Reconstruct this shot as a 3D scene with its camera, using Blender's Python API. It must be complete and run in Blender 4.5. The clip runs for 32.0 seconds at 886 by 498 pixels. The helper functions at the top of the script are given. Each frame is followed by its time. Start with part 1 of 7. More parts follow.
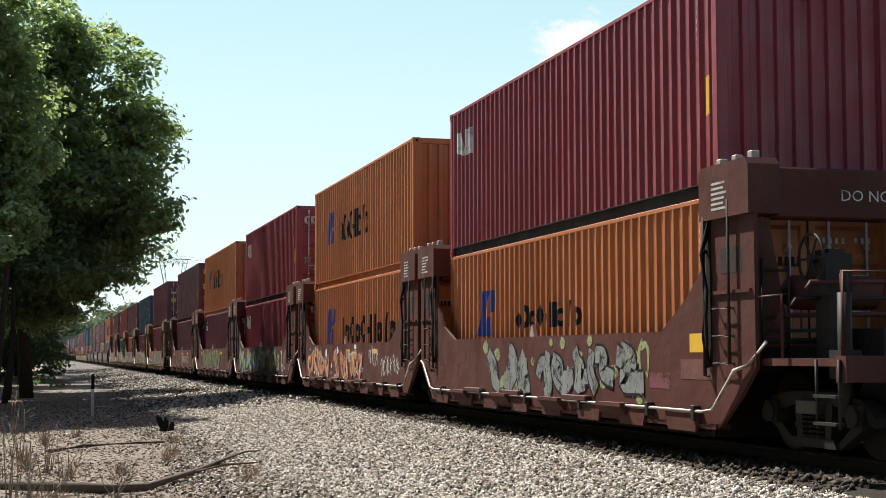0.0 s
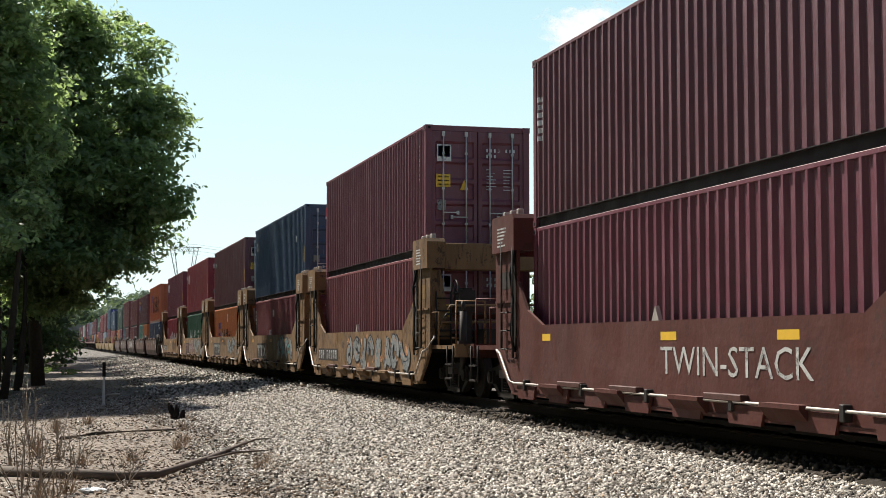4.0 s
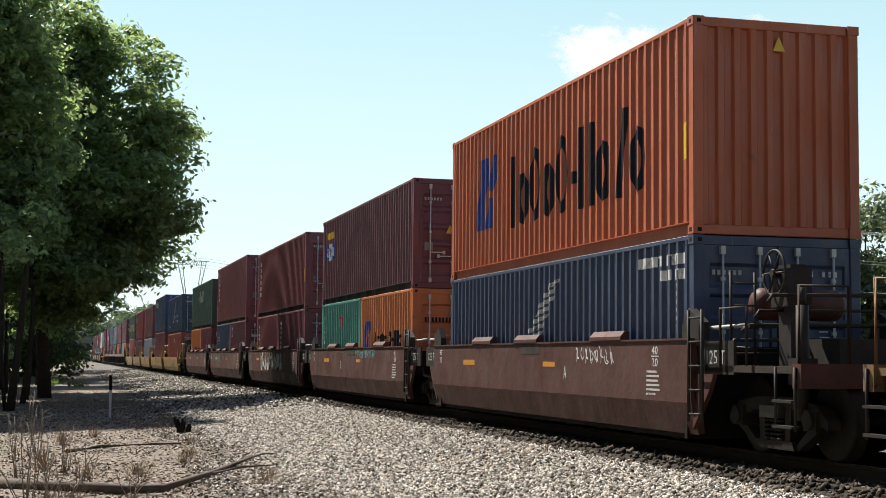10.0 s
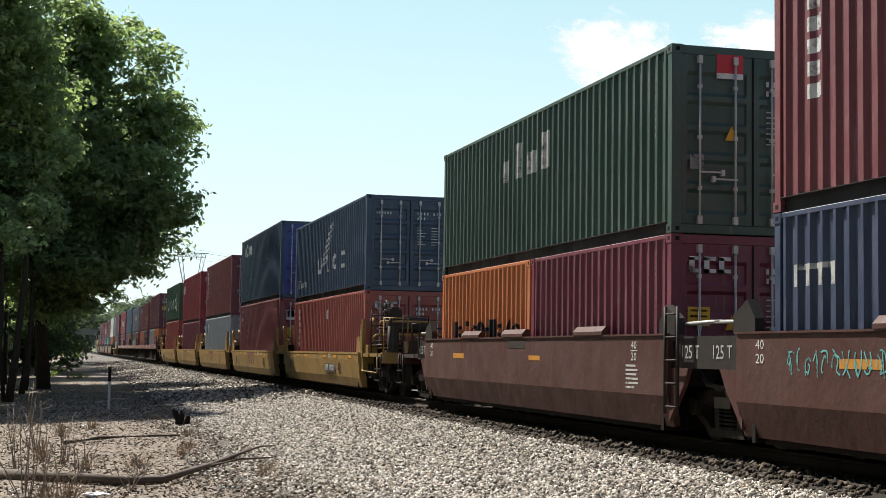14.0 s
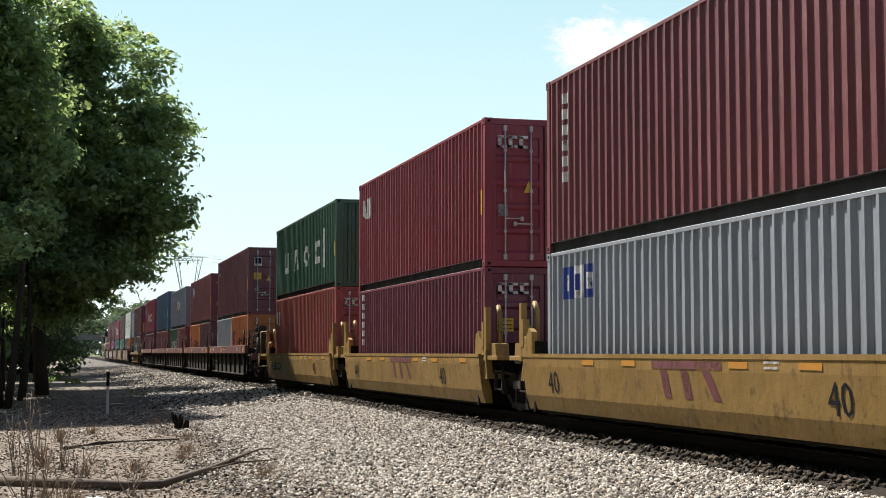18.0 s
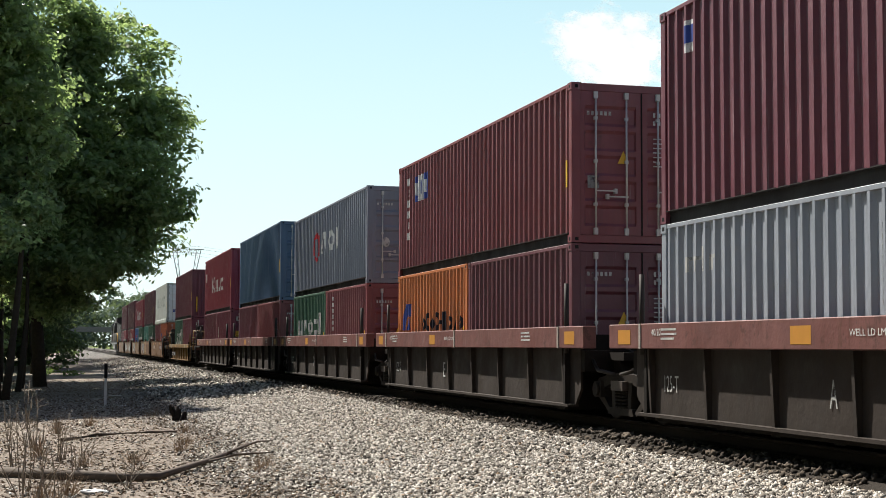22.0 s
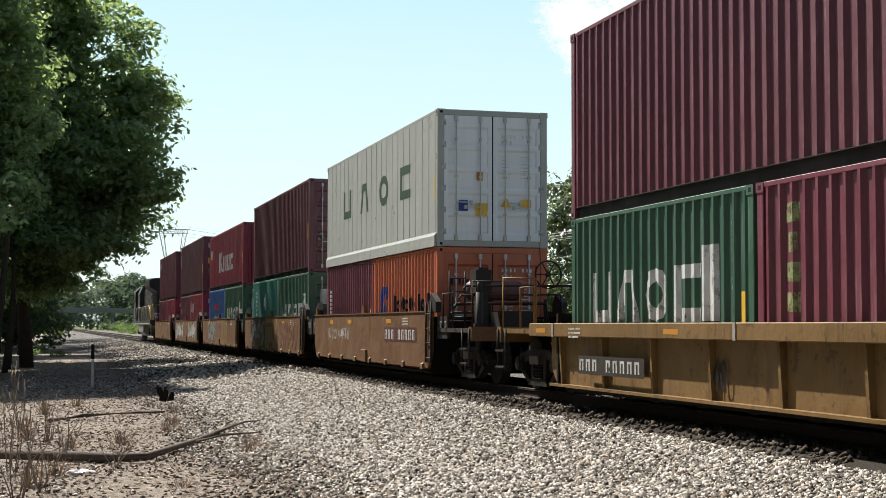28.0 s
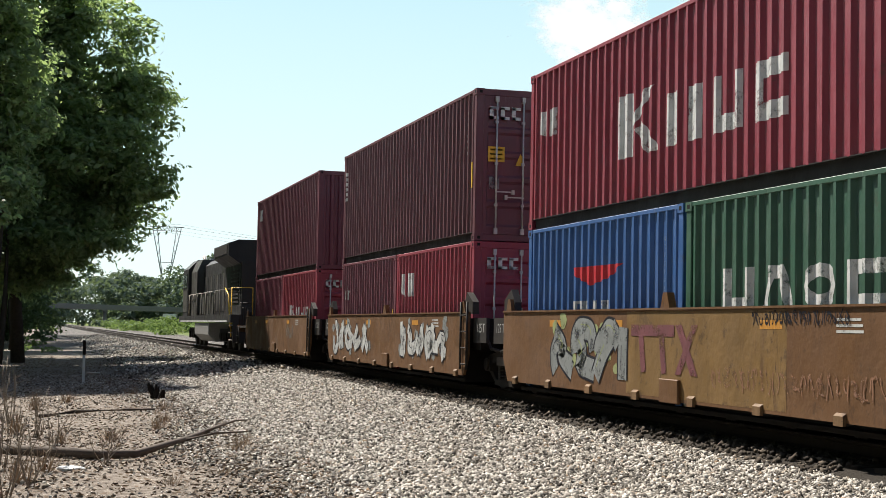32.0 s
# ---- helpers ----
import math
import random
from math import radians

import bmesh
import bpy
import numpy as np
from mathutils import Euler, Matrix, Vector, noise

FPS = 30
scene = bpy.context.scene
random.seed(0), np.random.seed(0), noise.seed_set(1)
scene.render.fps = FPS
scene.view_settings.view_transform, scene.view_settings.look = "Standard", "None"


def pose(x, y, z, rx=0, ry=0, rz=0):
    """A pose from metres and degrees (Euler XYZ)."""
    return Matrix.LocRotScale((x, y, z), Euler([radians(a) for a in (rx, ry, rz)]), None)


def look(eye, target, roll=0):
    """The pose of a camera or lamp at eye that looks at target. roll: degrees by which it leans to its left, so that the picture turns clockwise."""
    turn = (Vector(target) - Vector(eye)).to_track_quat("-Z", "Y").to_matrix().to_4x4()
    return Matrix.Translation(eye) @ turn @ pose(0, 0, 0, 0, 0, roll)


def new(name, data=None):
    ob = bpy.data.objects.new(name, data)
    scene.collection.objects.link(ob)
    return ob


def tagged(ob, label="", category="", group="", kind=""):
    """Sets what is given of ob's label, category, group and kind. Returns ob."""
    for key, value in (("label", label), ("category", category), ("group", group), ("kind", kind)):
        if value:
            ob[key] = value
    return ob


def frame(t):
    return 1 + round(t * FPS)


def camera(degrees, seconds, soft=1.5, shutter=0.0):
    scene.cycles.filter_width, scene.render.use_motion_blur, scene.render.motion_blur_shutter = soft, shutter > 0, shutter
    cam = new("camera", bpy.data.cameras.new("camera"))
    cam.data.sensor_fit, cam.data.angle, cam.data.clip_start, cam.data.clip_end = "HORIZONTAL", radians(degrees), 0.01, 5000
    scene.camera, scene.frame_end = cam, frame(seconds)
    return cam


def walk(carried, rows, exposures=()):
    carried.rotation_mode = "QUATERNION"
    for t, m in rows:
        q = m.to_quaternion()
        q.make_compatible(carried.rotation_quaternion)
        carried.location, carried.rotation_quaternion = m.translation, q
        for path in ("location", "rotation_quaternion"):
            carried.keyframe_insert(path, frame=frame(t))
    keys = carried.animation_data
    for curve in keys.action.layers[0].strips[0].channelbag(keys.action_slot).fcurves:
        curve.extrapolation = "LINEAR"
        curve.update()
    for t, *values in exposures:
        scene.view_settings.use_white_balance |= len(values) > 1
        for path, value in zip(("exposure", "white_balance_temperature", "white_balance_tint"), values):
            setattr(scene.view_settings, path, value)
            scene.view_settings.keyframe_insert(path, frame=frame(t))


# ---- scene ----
# ---- camera: hand-held on one spot, 1.1 m above the rails, 9.2 m beside the track ----
cam = camera(33.71, 32.0, soft=0.45)
PATH = [
    (0, -15.36, 4.15, 0.06), (0.5, -15.23, 3.98, -0.04), (0.8, -15.06, 4.03, -0.70), (1, -14.95, 3.92, -0.09),
    (1.5, -14.88, 3.90, 0.29), (2, -14.88, 3.90, 0.01), (2.5, -14.99, 3.77, -0.17), (3, -14.96, 3.67, -0.09),
    (3.5, -14.90, 3.57, -0.02), (5.5, -15.23, 4.34, 0.03), (6, -15.04, 4.24, -0.22), (6.5, -14.93, 4.46, -0.35),
    (7, -14.86, 4.56, -0.56), (7.5, -14.69, 4.58, -0.69), (8, -14.73, 4.42, -0.77), (8.5, -14.75, 4.59, -0.26),
    (9, -14.88, 4.55, -0.00), (9.5, -14.86, 4.45, -0.22), (10, -14.69, 4.32, -0.54), (10.5, -14.69, 4.26, -0.68),
    (11, -14.70, 4.21, -0.43), (11.5, -14.77, 4.05, -0.48), (12, -14.86, 4.12, -0.35), (12.5, -14.82, 3.96, -0.43),
    (13, -14.80, 3.85, -0.47), (13.5, -14.73, 3.94, -0.70), (15.5, -14.73, 4.30, -1.00), (16, -14.69, 4.18, -1.06),
    (16.5, -14.73, 4.02, -0.68), (17, -14.65, 4.01, -0.30), (17.5, -14.69, 3.97, 0.09), (18, -14.80, 4.07, -0.03),
    (18.5, -14.68, 3.99, -0.06), (19, -14.77, 3.91, -0.09), (19.5, -14.91, 3.91, -0.29), (20, -14.99, 3.87, -0.15),
    (20.5, -15.02, 3.95, -0.29), (21, -14.84, 3.99, -0.41), (21.5, -14.94, 3.94, -0.38), (22, -14.88, 3.81, -0.27),
    (22.5, -14.84, 3.86, -0.28), (23, -14.78, 3.84, -0.24), (23.5, -14.99, 3.65, -0.35), (24, -14.97, 3.44, -0.37),
    (24.5, -14.97, 3.39, -0.35), (26.5, -15.32, 2.97, -0.48), (27, -15.31, 2.96, -0.50), (27.5, -15.46, 2.99, -0.30),
    (28, -15.38, 3.02, -0.12), (28.5, -15.22, 3.05, -0.12), (29, -15.26, 3.16, -0.43), (29.5, -15.27, 3.15, -0.41),
    (30, -15.16, 3.11, -0.27), (30.5, -15.35, 3.00, -0.58), (31, -15.47, 3.09, -0.82), (31.5, -15.53, 3.10, -0.99),
    (32, -15.68, 3.11, -1.09),
]
EYE = (0.0, 0.0, 1.10)
walk(cam, [(t, pose(*EYE, 90 + p, r, y)) for t, y, p, r in PATH])

# ---- light: high early-summer sun ahead and a little to the left, hazy bright sky ----
SUN = Vector((-0.26, 0.60, 0.78)).normalized()
sun = new("sun", bpy.data.lights.new("sun", "SUN"))
sun.data.energy, sun.data.angle, sun.data.color = 9.9, radians(0.6), (1.0, 0.95, 0.87)
sun.matrix_world = look(SUN * 50, (0, 0, 0))
world = bpy.data.worlds.new("hazy_sky")
scene.world = world
world.use_nodes = True
wn, wl = world.node_tree.nodes, world.node_tree.links
sky = wn.new("ShaderNodeTexSky")
sky.sky_type, sky.sun_disc = "NISHITA", False
sky.sun_elevation = math.asin(SUN.z)
sky.sun_rotation = math.atan2(SUN.x, SUN.y)
sky.air_density, sky.dust_density, sky.ozone_density = 1.0, 1.0, 1.0
haze = wn.new("ShaderNodeMix")
haze.data_type = "RGBA"
wtc, wsep, wmap = wn.new("ShaderNodeTexCoord"), wn.new("ShaderNodeSeparateXYZ"), wn.new("ShaderNodeMapRange")
wl.new(wtc.outputs["Generated"], wsep.inputs[0])
wl.new(wsep.outputs["Z"], wmap.inputs["Value"])
wmap.interpolation_type = "SMOOTHSTEP"
for k, v in (("From Min", 0.10), ("From Max", 0.62), ("To Min", 0.86), ("To Max", 0.02)):
    wmap.inputs[k].default_value = v
ahead, both = wn.new("ShaderNodeMapRange"), wn.new("ShaderNodeMath")
ahead.interpolation_type = "SMOOTHSTEP"
for k, v in (("From Min", -0.5), ("From Max", 0.55), ("To Min", 0.30), ("To Max", 1.0)):
    ahead.inputs[k].default_value = v
wl.new(wsep.outputs["Y"], ahead.inputs["Value"])
both.operation = "MULTIPLY"
wl.new(wmap.outputs[0], both.inputs[0])
wl.new(ahead.outputs[0], both.inputs[1])
wl.new(both.outputs[0], haze.inputs["Factor"])  # haze glows towards the sun, thins out behind and towards the zenith
low, tint = wn.new("ShaderNodeMapRange"), wn.new("ShaderNodeMix")
tint.data_type = "RGBA"
for k, v in (("From Min", 0.03), ("From Max", 0.24)):
    low.inputs[k].default_value = v
wl.new(wsep.outputs["Z"], low.inputs["Value"])
wl.new(low.outputs[0], tint.inputs["Factor"])
tint.inputs["A"].default_value, tint.inputs["B"].default_value = (8.2, 9.6, 9.7, 1), (5.9, 8.8, 9.2, 1)
wl.new(tint.outputs["Result"], haze.inputs["B"])  # whiter near the horizon
wl.new(sky.outputs["Color"], haze.inputs["A"])
back = wn["Background"]
back.inputs["Strength"].default_value = 0.115
wl.new(haze.outputs["Result"], back.inputs["Color"])
scene.view_settings.exposure = 0.0

# ---- materials ----
MATS = {}


def nodes_of(name):
    m = bpy.data.materials.new(name)
    m.use_nodes = True
    MATS[name] = m
    return m, m.node_tree.nodes, m.node_tree.links, m.node_tree.nodes["Principled BSDF"]


def coords(n, l, scale=(1, 1, 1), random_shift=True):
    tc, mp = n.new("ShaderNodeTexCoord"), n.new("ShaderNodeMapping")
    mp.inputs["Scale"].default_value = scale
    l.new(tc.outputs["Object"], mp.inputs["Vector"])
    if random_shift:
        info, mul = n.new("ShaderNodeObjectInfo"), n.new("ShaderNodeMath")
        mul.operation = "MULTIPLY"
        mul.inputs[1].default_value = 57.0
        l.new(info.outputs["Random"], mul.inputs[0])
        l.new(mul.outputs[0], mp.inputs["Location"])
    return mp.outputs["Vector"]


def noise_tex(n, l, vec, scale, detail=4, rough=0.55):
    t = n.new("ShaderNodeTexNoise")
    t.inputs["Scale"].default_value, t.inputs["Detail"].default_value, t.inputs["Roughness"].default_value = scale, detail, rough
    l.new(vec, t.inputs["Vector"])
    return t.outputs["Fac"]


def ramp(n, l, fac, stops):
    r = n.new("ShaderNodeValToRGB")
    el = r.color_ramp.elements
    while len(el) < len(stops):
        el.new(0.5)
    for e, (p, c) in zip(el, stops):
        e.position = p
        e.color = (*c, 1) if len(c) == 3 else c
    l.new(fac, r.inputs["Fac"])
    return r.outputs["Color"]


def mix(n, l, fac, a, b, kind="MIX"):
    m = n.new("ShaderNodeMix")
    m.data_type, m.blend_type = "RGBA", kind
    for sock, v in ((m.inputs["Factor"], fac), (m.inputs["A"], a), (m.inputs["B"], b)):
        if isinstance(v, (int, float)):
            sock.default_value = v
        elif isinstance(v, tuple):
            sock.default_value = (*v, 1)
        else:
            l.new(v, sock)
    return m.outputs["Result"]


def bump(n, l, bsdf, height, strength, dist):
    b = n.new("ShaderNodeBump")
    b.inputs["Strength"].default_value, b.inputs["Distance"].default_value = strength, dist
    l.new(height, b.inputs["Height"])
    l.new(b.outputs["Normal"], bsdf.inputs["Normal"])


def paint(name, col, rough=0.5, dirt=0.35, rust=0.3, fade=0.25, drip=0.0, gloss=0.22, scuff=0.0):
    """Weathered enamel on steel: faded patches, vertical grime streaks, rust specks."""
    m, n, l, b = nodes_of(name)
    v = coords(n, l)
    streak = coords(n, l, (2.2, 2.2, 0.16))
    big = noise_tex(n, l, v, 0.55, 3)
    pale = tuple(min(1, c * 1.25 + 0.016) for c in col)
    dark = tuple(c * 0.72 for c in col)
    c1 = mix(n, l, ramp(n, l, big, [(0.3, (0, 0, 0)), (0.75, (fade * 2, fade * 2, fade * 2))]), col, pale)
    c2 = mix(n, l, ramp(n, l, noise_tex(n, l, streak, 2.4, 5, 0.65), [(0.45, (0, 0, 0)), (0.8, (dirt, dirt, dirt))]), c1, tuple(c * 0.4 + 0.012 for c in col))
    sp = ramp(n, l, noise_tex(n, l, v, 5.5, 6, 0.7), [(0.66 - 0.03 * rust, (0, 0, 0)), (0.73, (rust, rust, rust))])
    c3 = mix(n, l, sp, c2, (0.10, 0.035, 0.016))
    if scuff:
        sc = noise_tex(n, l, coords(n, l, (11.0, 11.0, 0.5)), 1.3, 5, 0.7)
        c3 = mix(n, l, ramp(n, l, sc, [(0.62, (0, 0, 0)), (0.70, (scuff, scuff, scuff))]), c3, tuple(min(1, x * .6 + .16) for x in col))
        rs = noise_tex(n, l, v, 1.9, 8, 0.8)
        c3 = mix(n, l, ramp(n, l, rs, [(0.62, (0, 0, 0)), (0.68, (scuff, scuff, scuff))]), c3, (.07, .03, .018))
    if drip:
        patchy = ramp(n, l, noise_tex(n, l, v, 0.8, 3), [(0.46, (0, 0, 0)), (0.6, (1, 1, 1))])
        run = ramp(n, l, noise_tex(n, l, coords(n, l, (3.4, 3.4, 0.6)), 2.0, 7, 0.75), [(0.52, (0, 0, 0)), (0.6, (drip, drip, drip))])
        c3 = mix(n, l, mix(n, l, 1.0, run, patchy, "MULTIPLY"), c3, (0.06, 0.030, 0.018))
        blot = noise_tex(n, l, v, 3.1, 9, 0.78)
        c3 = mix(n, l, ramp(n, l, blot, [(0.565, (0, 0, 0)), (0.605, (drip, drip, drip))]), c3, (0.035, 0.022, 0.016))
        spots = ramp(n, l, noise_tex(n, l, v, 11.0, 4, 0.6), [(0.64, (0, 0, 0)), (0.68, (drip, drip, drip))])
        c3 = mix(n, l, mix(n, l, 1.0, spots, patchy, "MULTIPLY"), c3, (0.03, 0.02, 0.014))
        wash = noise_tex(n, l, coords(n, l, (0.9, 0.9, 0.35)), 1.1, 4, 0.6)
        c3 = mix(n, l, ramp(n, l, wash, [(0.42, (0, 0, 0)), (0.72, (drip * .7, drip * .7, drip * .7))]), c3, tuple(x * 0.42 for x in col))
    l.new(c3, b.inputs["Base Color"])
    rr = ramp(n, l, noise_tex(n, l, v, 1.7, 4), [(0.3, (rough * .75,) * 3), (0.75, (min(1, rough * 1.35),) * 3)])
    l.new(rr, b.inputs["Roughness"])
    b.inputs["Specular IOR Level"].default_value = gloss
    bump(n, l, b, noise_tex(n, l, v, 2.2, 4, 0.6), 0.4, 0.04)
    return m


def plain(name, col, rough=0.6, metal=0.0, vary=0.25, scale=6.0, worn=0.0):
    m, n, l, b = nodes_of(name)
    v = coords(n, l)
    c = mix(n, l, noise_tex(n, l, v, scale, 5), tuple(x * (1 - vary) for x in col), tuple(min(1, x * (1 + vary)) for x in col))
    l.new(c, b.inputs["Base Color"])
    b.inputs["Roughness"].default_value, b.inputs["Metallic"].default_value = rough, metal
    if max(col) < .05:  # oily grime has hardly any sheen
        b.inputs["Specular IOR Level"].default_value = 0.12
    if worn:  # rubbed through to the paint below
        a = ramp(n, l, noise_tex(n, l, v, 4.0, 8, 0.75), [(0.30 + .1 * worn, (0, 0, 0)), (0.46 + .1 * worn, (1, 1, 1))])
        l.new(a, b.inputs["Alpha"])
    return m


for nm, c in dict(maroon=(.145, .022, .03), crimson=(.238, .018, .025), bright_red=(.248, .020, .030), orange=(.45, .138, .020), deep_orange=(.44, .105, .022),
                  dark_brown=(.105, .030, .028), brown=(.128, .028, .032), oxide=(.18, .044, .038), rust_red=(.29, .062, .036),
                  navy=(.014, .058, .098), blue=(.025, .075, .25), slate_blue=(.016, .046, .085), green=(.014, .080, .040), dark_green=(.022, .062, .042),
                  teal=(.036, .20, .155), silver=(.27, .31, .34), grey=(.17, .20, .235), steel_blue=(.038, .11, .185), royal=(.012, .098, .27), door_blue=(.018, .06, .26)).items():
    paint(nm, tuple(max(0.008, v * 0.86 - 0.012 * (i == 1 and v < max(c))) for i, v in enumerate(c)), 0.52, gloss=0.75, scuff=0.5)
paint("door_white", (.74, .76, .78), 0.4, 0.15, 0.05, 0.1)
paint("ivory", (.35, .36, .335), 0.35, 0.15, 0.05, 0.1)
paint("wagon_brown", (0.076, 0.022, 0.016), 0.6, 0.22, 0.4, drip=0.4)
paint("wagon_tan", (.176, .102, .047), 0.65, 0.25, 0.9, drip=1.0)
paint("wagon_rustbrown", (0.071, 0.029, 0.022), 0.6, 0.22, 0.35, drip=0.4)
paint("wagon_yellow", (0.267, 0.164, 0.051), 0.5, 0.22, 0.3, drip=0.45)
paint("wagon_plum", (0.142, 0.057, 0.049), 0.6, 0.45, 0.3, drip=0.45)
paint("wagon_ochre", (0.127, 0.062, 0.025), 0.6, 0.12, 0.5, drip=0.38)
paint("wagon_mustard", (0.175, 0.101, 0.034), 0.6, 0.22, 0.4, drip=0.55)
# near-black: shade under the container sides put into the rail colour
paint("rail_tar", (.020, .017, .016), 0.7, 0.3, 0.3)
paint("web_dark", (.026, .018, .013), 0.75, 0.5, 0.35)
paint("loco_black", (.022, .021, .021), 0.5, 0.3, 0.1, drip=0.2)
paint("loco_grey", (.06, .056, .05), 0.5, 0.4, 0.2)
plain("underframe", (.013, .010, .008), 0.8, 0.0, 0.5)
plain("bogie_steel", (.024, .019, .015), 0.65, 0.1, 0.6, 9)
plain("bogie_worn", (.075, .058, .048), 0.5, 0.3, 0.5, 12)
plain("dark_steel", (.038, .033, .030), 0.6, 0.2, 0.4)
plain("lock_steel", (.46, .45, .43), 0.45, 0.2, 0.3, 20)
plain("rod_steel", (.27, .26, .25), 0.5, 0.2, 0.3, 20)
plain("pale_steel", (.36, .32, .28), 0.5, 0.2, 0.3, 20)
plain("gasket", (.012, .012, .012), 0.7)
plain("white_mark", (.58, .58, .56), 0.5, 0, 0.5, 3, worn=0.15)
plain("grey_mark", (.42, .42, .40), 0.6, 0, 0.5, 3, worn=0.3)
plain("yellow_mark", (.66, .40, .03), 0.5, 0, 0.15)
plain("orange_mark", (.45, .20, .025), 0.5, 0, 0.15)
plain("blue_mark", (.02, .045, .24), 0.5, 0, 0.15)
plain("black_mark", (.014, .014, .02), 0.55, 0, 0.2)
plain("red_mark", (.50, .02, .03), 0.5, 0, 0.15)
plain("plum_mark", (.13, .036, .042), 0.6, 0, 0.5, 3, worn=0.35)
plain("faded_mark", (.21, .10, .055), 0.6, 0, 0.5, 3, worn=0.8)
plain("green_mark", (.035, .12, .05), 0.6, 0, 0.5, 3, worn=0.5)
plain("lime_mark", (.25, .28, .12), 0.6, 0, 0.5, 3, worn=0.6)
plain("silver_mark", (.20, .21, .205), 0.5, 0, 0.5, 3, worn=0.4)
plain("peach_mark", (.46, .22, .11), 0.6, 0, 0.5, 3, worn=0.7)
plain("aqua_mark", (.10, .36, .36), 0.6, 0, 0.5, 3, worn=0.6)
plain("rail_steel", (.24, .20, .17), 0.4, 0.7, 0.3)
plain("rail_rust", (.032, .022, .016), 0.8, 0.1, 0.4, 15)
plain("glass_dark", (.02, .025, .03), 0.1)
plain("bark", (.045, .036, .028), 0.9, 0, 0.5, 8)
plain("post_white", (.58, .56, .52), 0.6, 0, 0.2, 10)
plain("char", (.016, .013, .011), 0.9, 0, 0.5, 10)
plain("tie_wood", (.030, .024, .018), 0.9, 0, 0.5, 9)
plain("dry_stem", (.20, .16, .12), 0.9, 0, 0.4, 9)
plain("dead_wood", (.085, .062, .045), 0.9, 0, 0.5, 9)
plain("dry_grass", (.24, .17, .11), 0.9, 0, 0.4, 3)
plain("concrete", (.15, .15, .15), 0.85, 0, 0.2, 2)
plain("galvanised", (.22, .24, .26), 0.5, 0.3, 0.1)
plain("cable", (.05, .05, .055), 0.6)
plain("litter_white", (.7, .7, .68), 0.6)


def island_colour(name, stops, rough=0.9, translucent=0.0, coat=0.2):
    """A colour for each separate piece of a joined mesh, from its own random number."""
    m, n, l, b = nodes_of(name)
    geo = n.new("ShaderNodeNewGeometry")
    c = ramp(n, l, geo.outputs["Random Per Island"], stops)
    v = coords(n, l, random_shift=False)
    c = mix(n, l, 0.35, c, ramp(n, l, noise_tex(n, l, v, 9.0, 4), [(0.3, (.12, .12, .12)), (0.75, (1, 1, 1))]), "MULTIPLY")
    l.new(c, b.inputs["Base Color"])
    b.inputs["Roughness"].default_value = rough
    b.inputs["Specular IOR Level"].default_value = coat
    if translucent:
        tr, ad, out = n.new("ShaderNodeBsdfTranslucent"), n.new("ShaderNodeMixShader"), n["Material Output"]
        l.new(mix(n, l, 0.5, c, (.42, .55, .16)), tr.inputs["Color"])
        ad.inputs["Fac"].default_value = translucent
        l.new(b.outputs[0], ad.inputs[1])
        l.new(tr.outputs[0], ad.inputs[2])
        l.new(ad.outputs[0], out.inputs["Surface"])
    return m


island_colour("stone", [(0, (.032, .027, .022)), (.32, (.16, .14, .116)), (.58, (.41, .37, .317)), (.92, (.71, .665, .59)), (1, (.30, .20, .12))])
island_colour("leaf", [(0, (.09, .14, .072)), (.5, (.18, .265, .135)), (.85, (.27, .36, .18)), (1, (.37, .45, .24))], 0.42, 0.62, 0.38)
# dark copy of leaf: shade under and behind trees put into colour
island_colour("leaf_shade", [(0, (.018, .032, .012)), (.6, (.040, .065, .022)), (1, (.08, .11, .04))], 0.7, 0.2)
island_colour("leaf_cool", [(0, (.040, .060, .040)), (.5, (.072, .100, .064)), (.85, (.11, .14, .09)), (1, (.19, .22, .16))], 0.4, 0.28, 0.5)
# leaf colour between lit and shaded, shade at the wood's edge painted in
island_colour("leaf_half_shade", [(0, (.035, .056, .026)), (.6, (.065, .10, .045)), (1, (.11, .155, .065))], 0.7, 0.2)
# oily dirt, with some of the train's shadow put into the tone
island_colour("grimy_shaded_stone", [(0, (.030, .023, .017)), (.5, (.068, .053, .039)), (1, (.14, .11, .082))])
# paler and bluer than near leaves: distance haze put into the colour
island_colour("leaf_haze", [(0, (.085, .122, .100)), (.5, (.118, .160, .128)), (1, (.16, .205, .16))], 0.9, 0.15, 0.1)
island_colour("shrub", [(0, (.05, .11, .02)), (.6, (.10, .19, .03)), (1, (.19, .27, .05))], 0.7, 0.3)
island_colour("litter", [(0, (.05, .035, .025)), (.5, (.14, .095, .06)), (1, (.28, .21, .15))], 0.9)


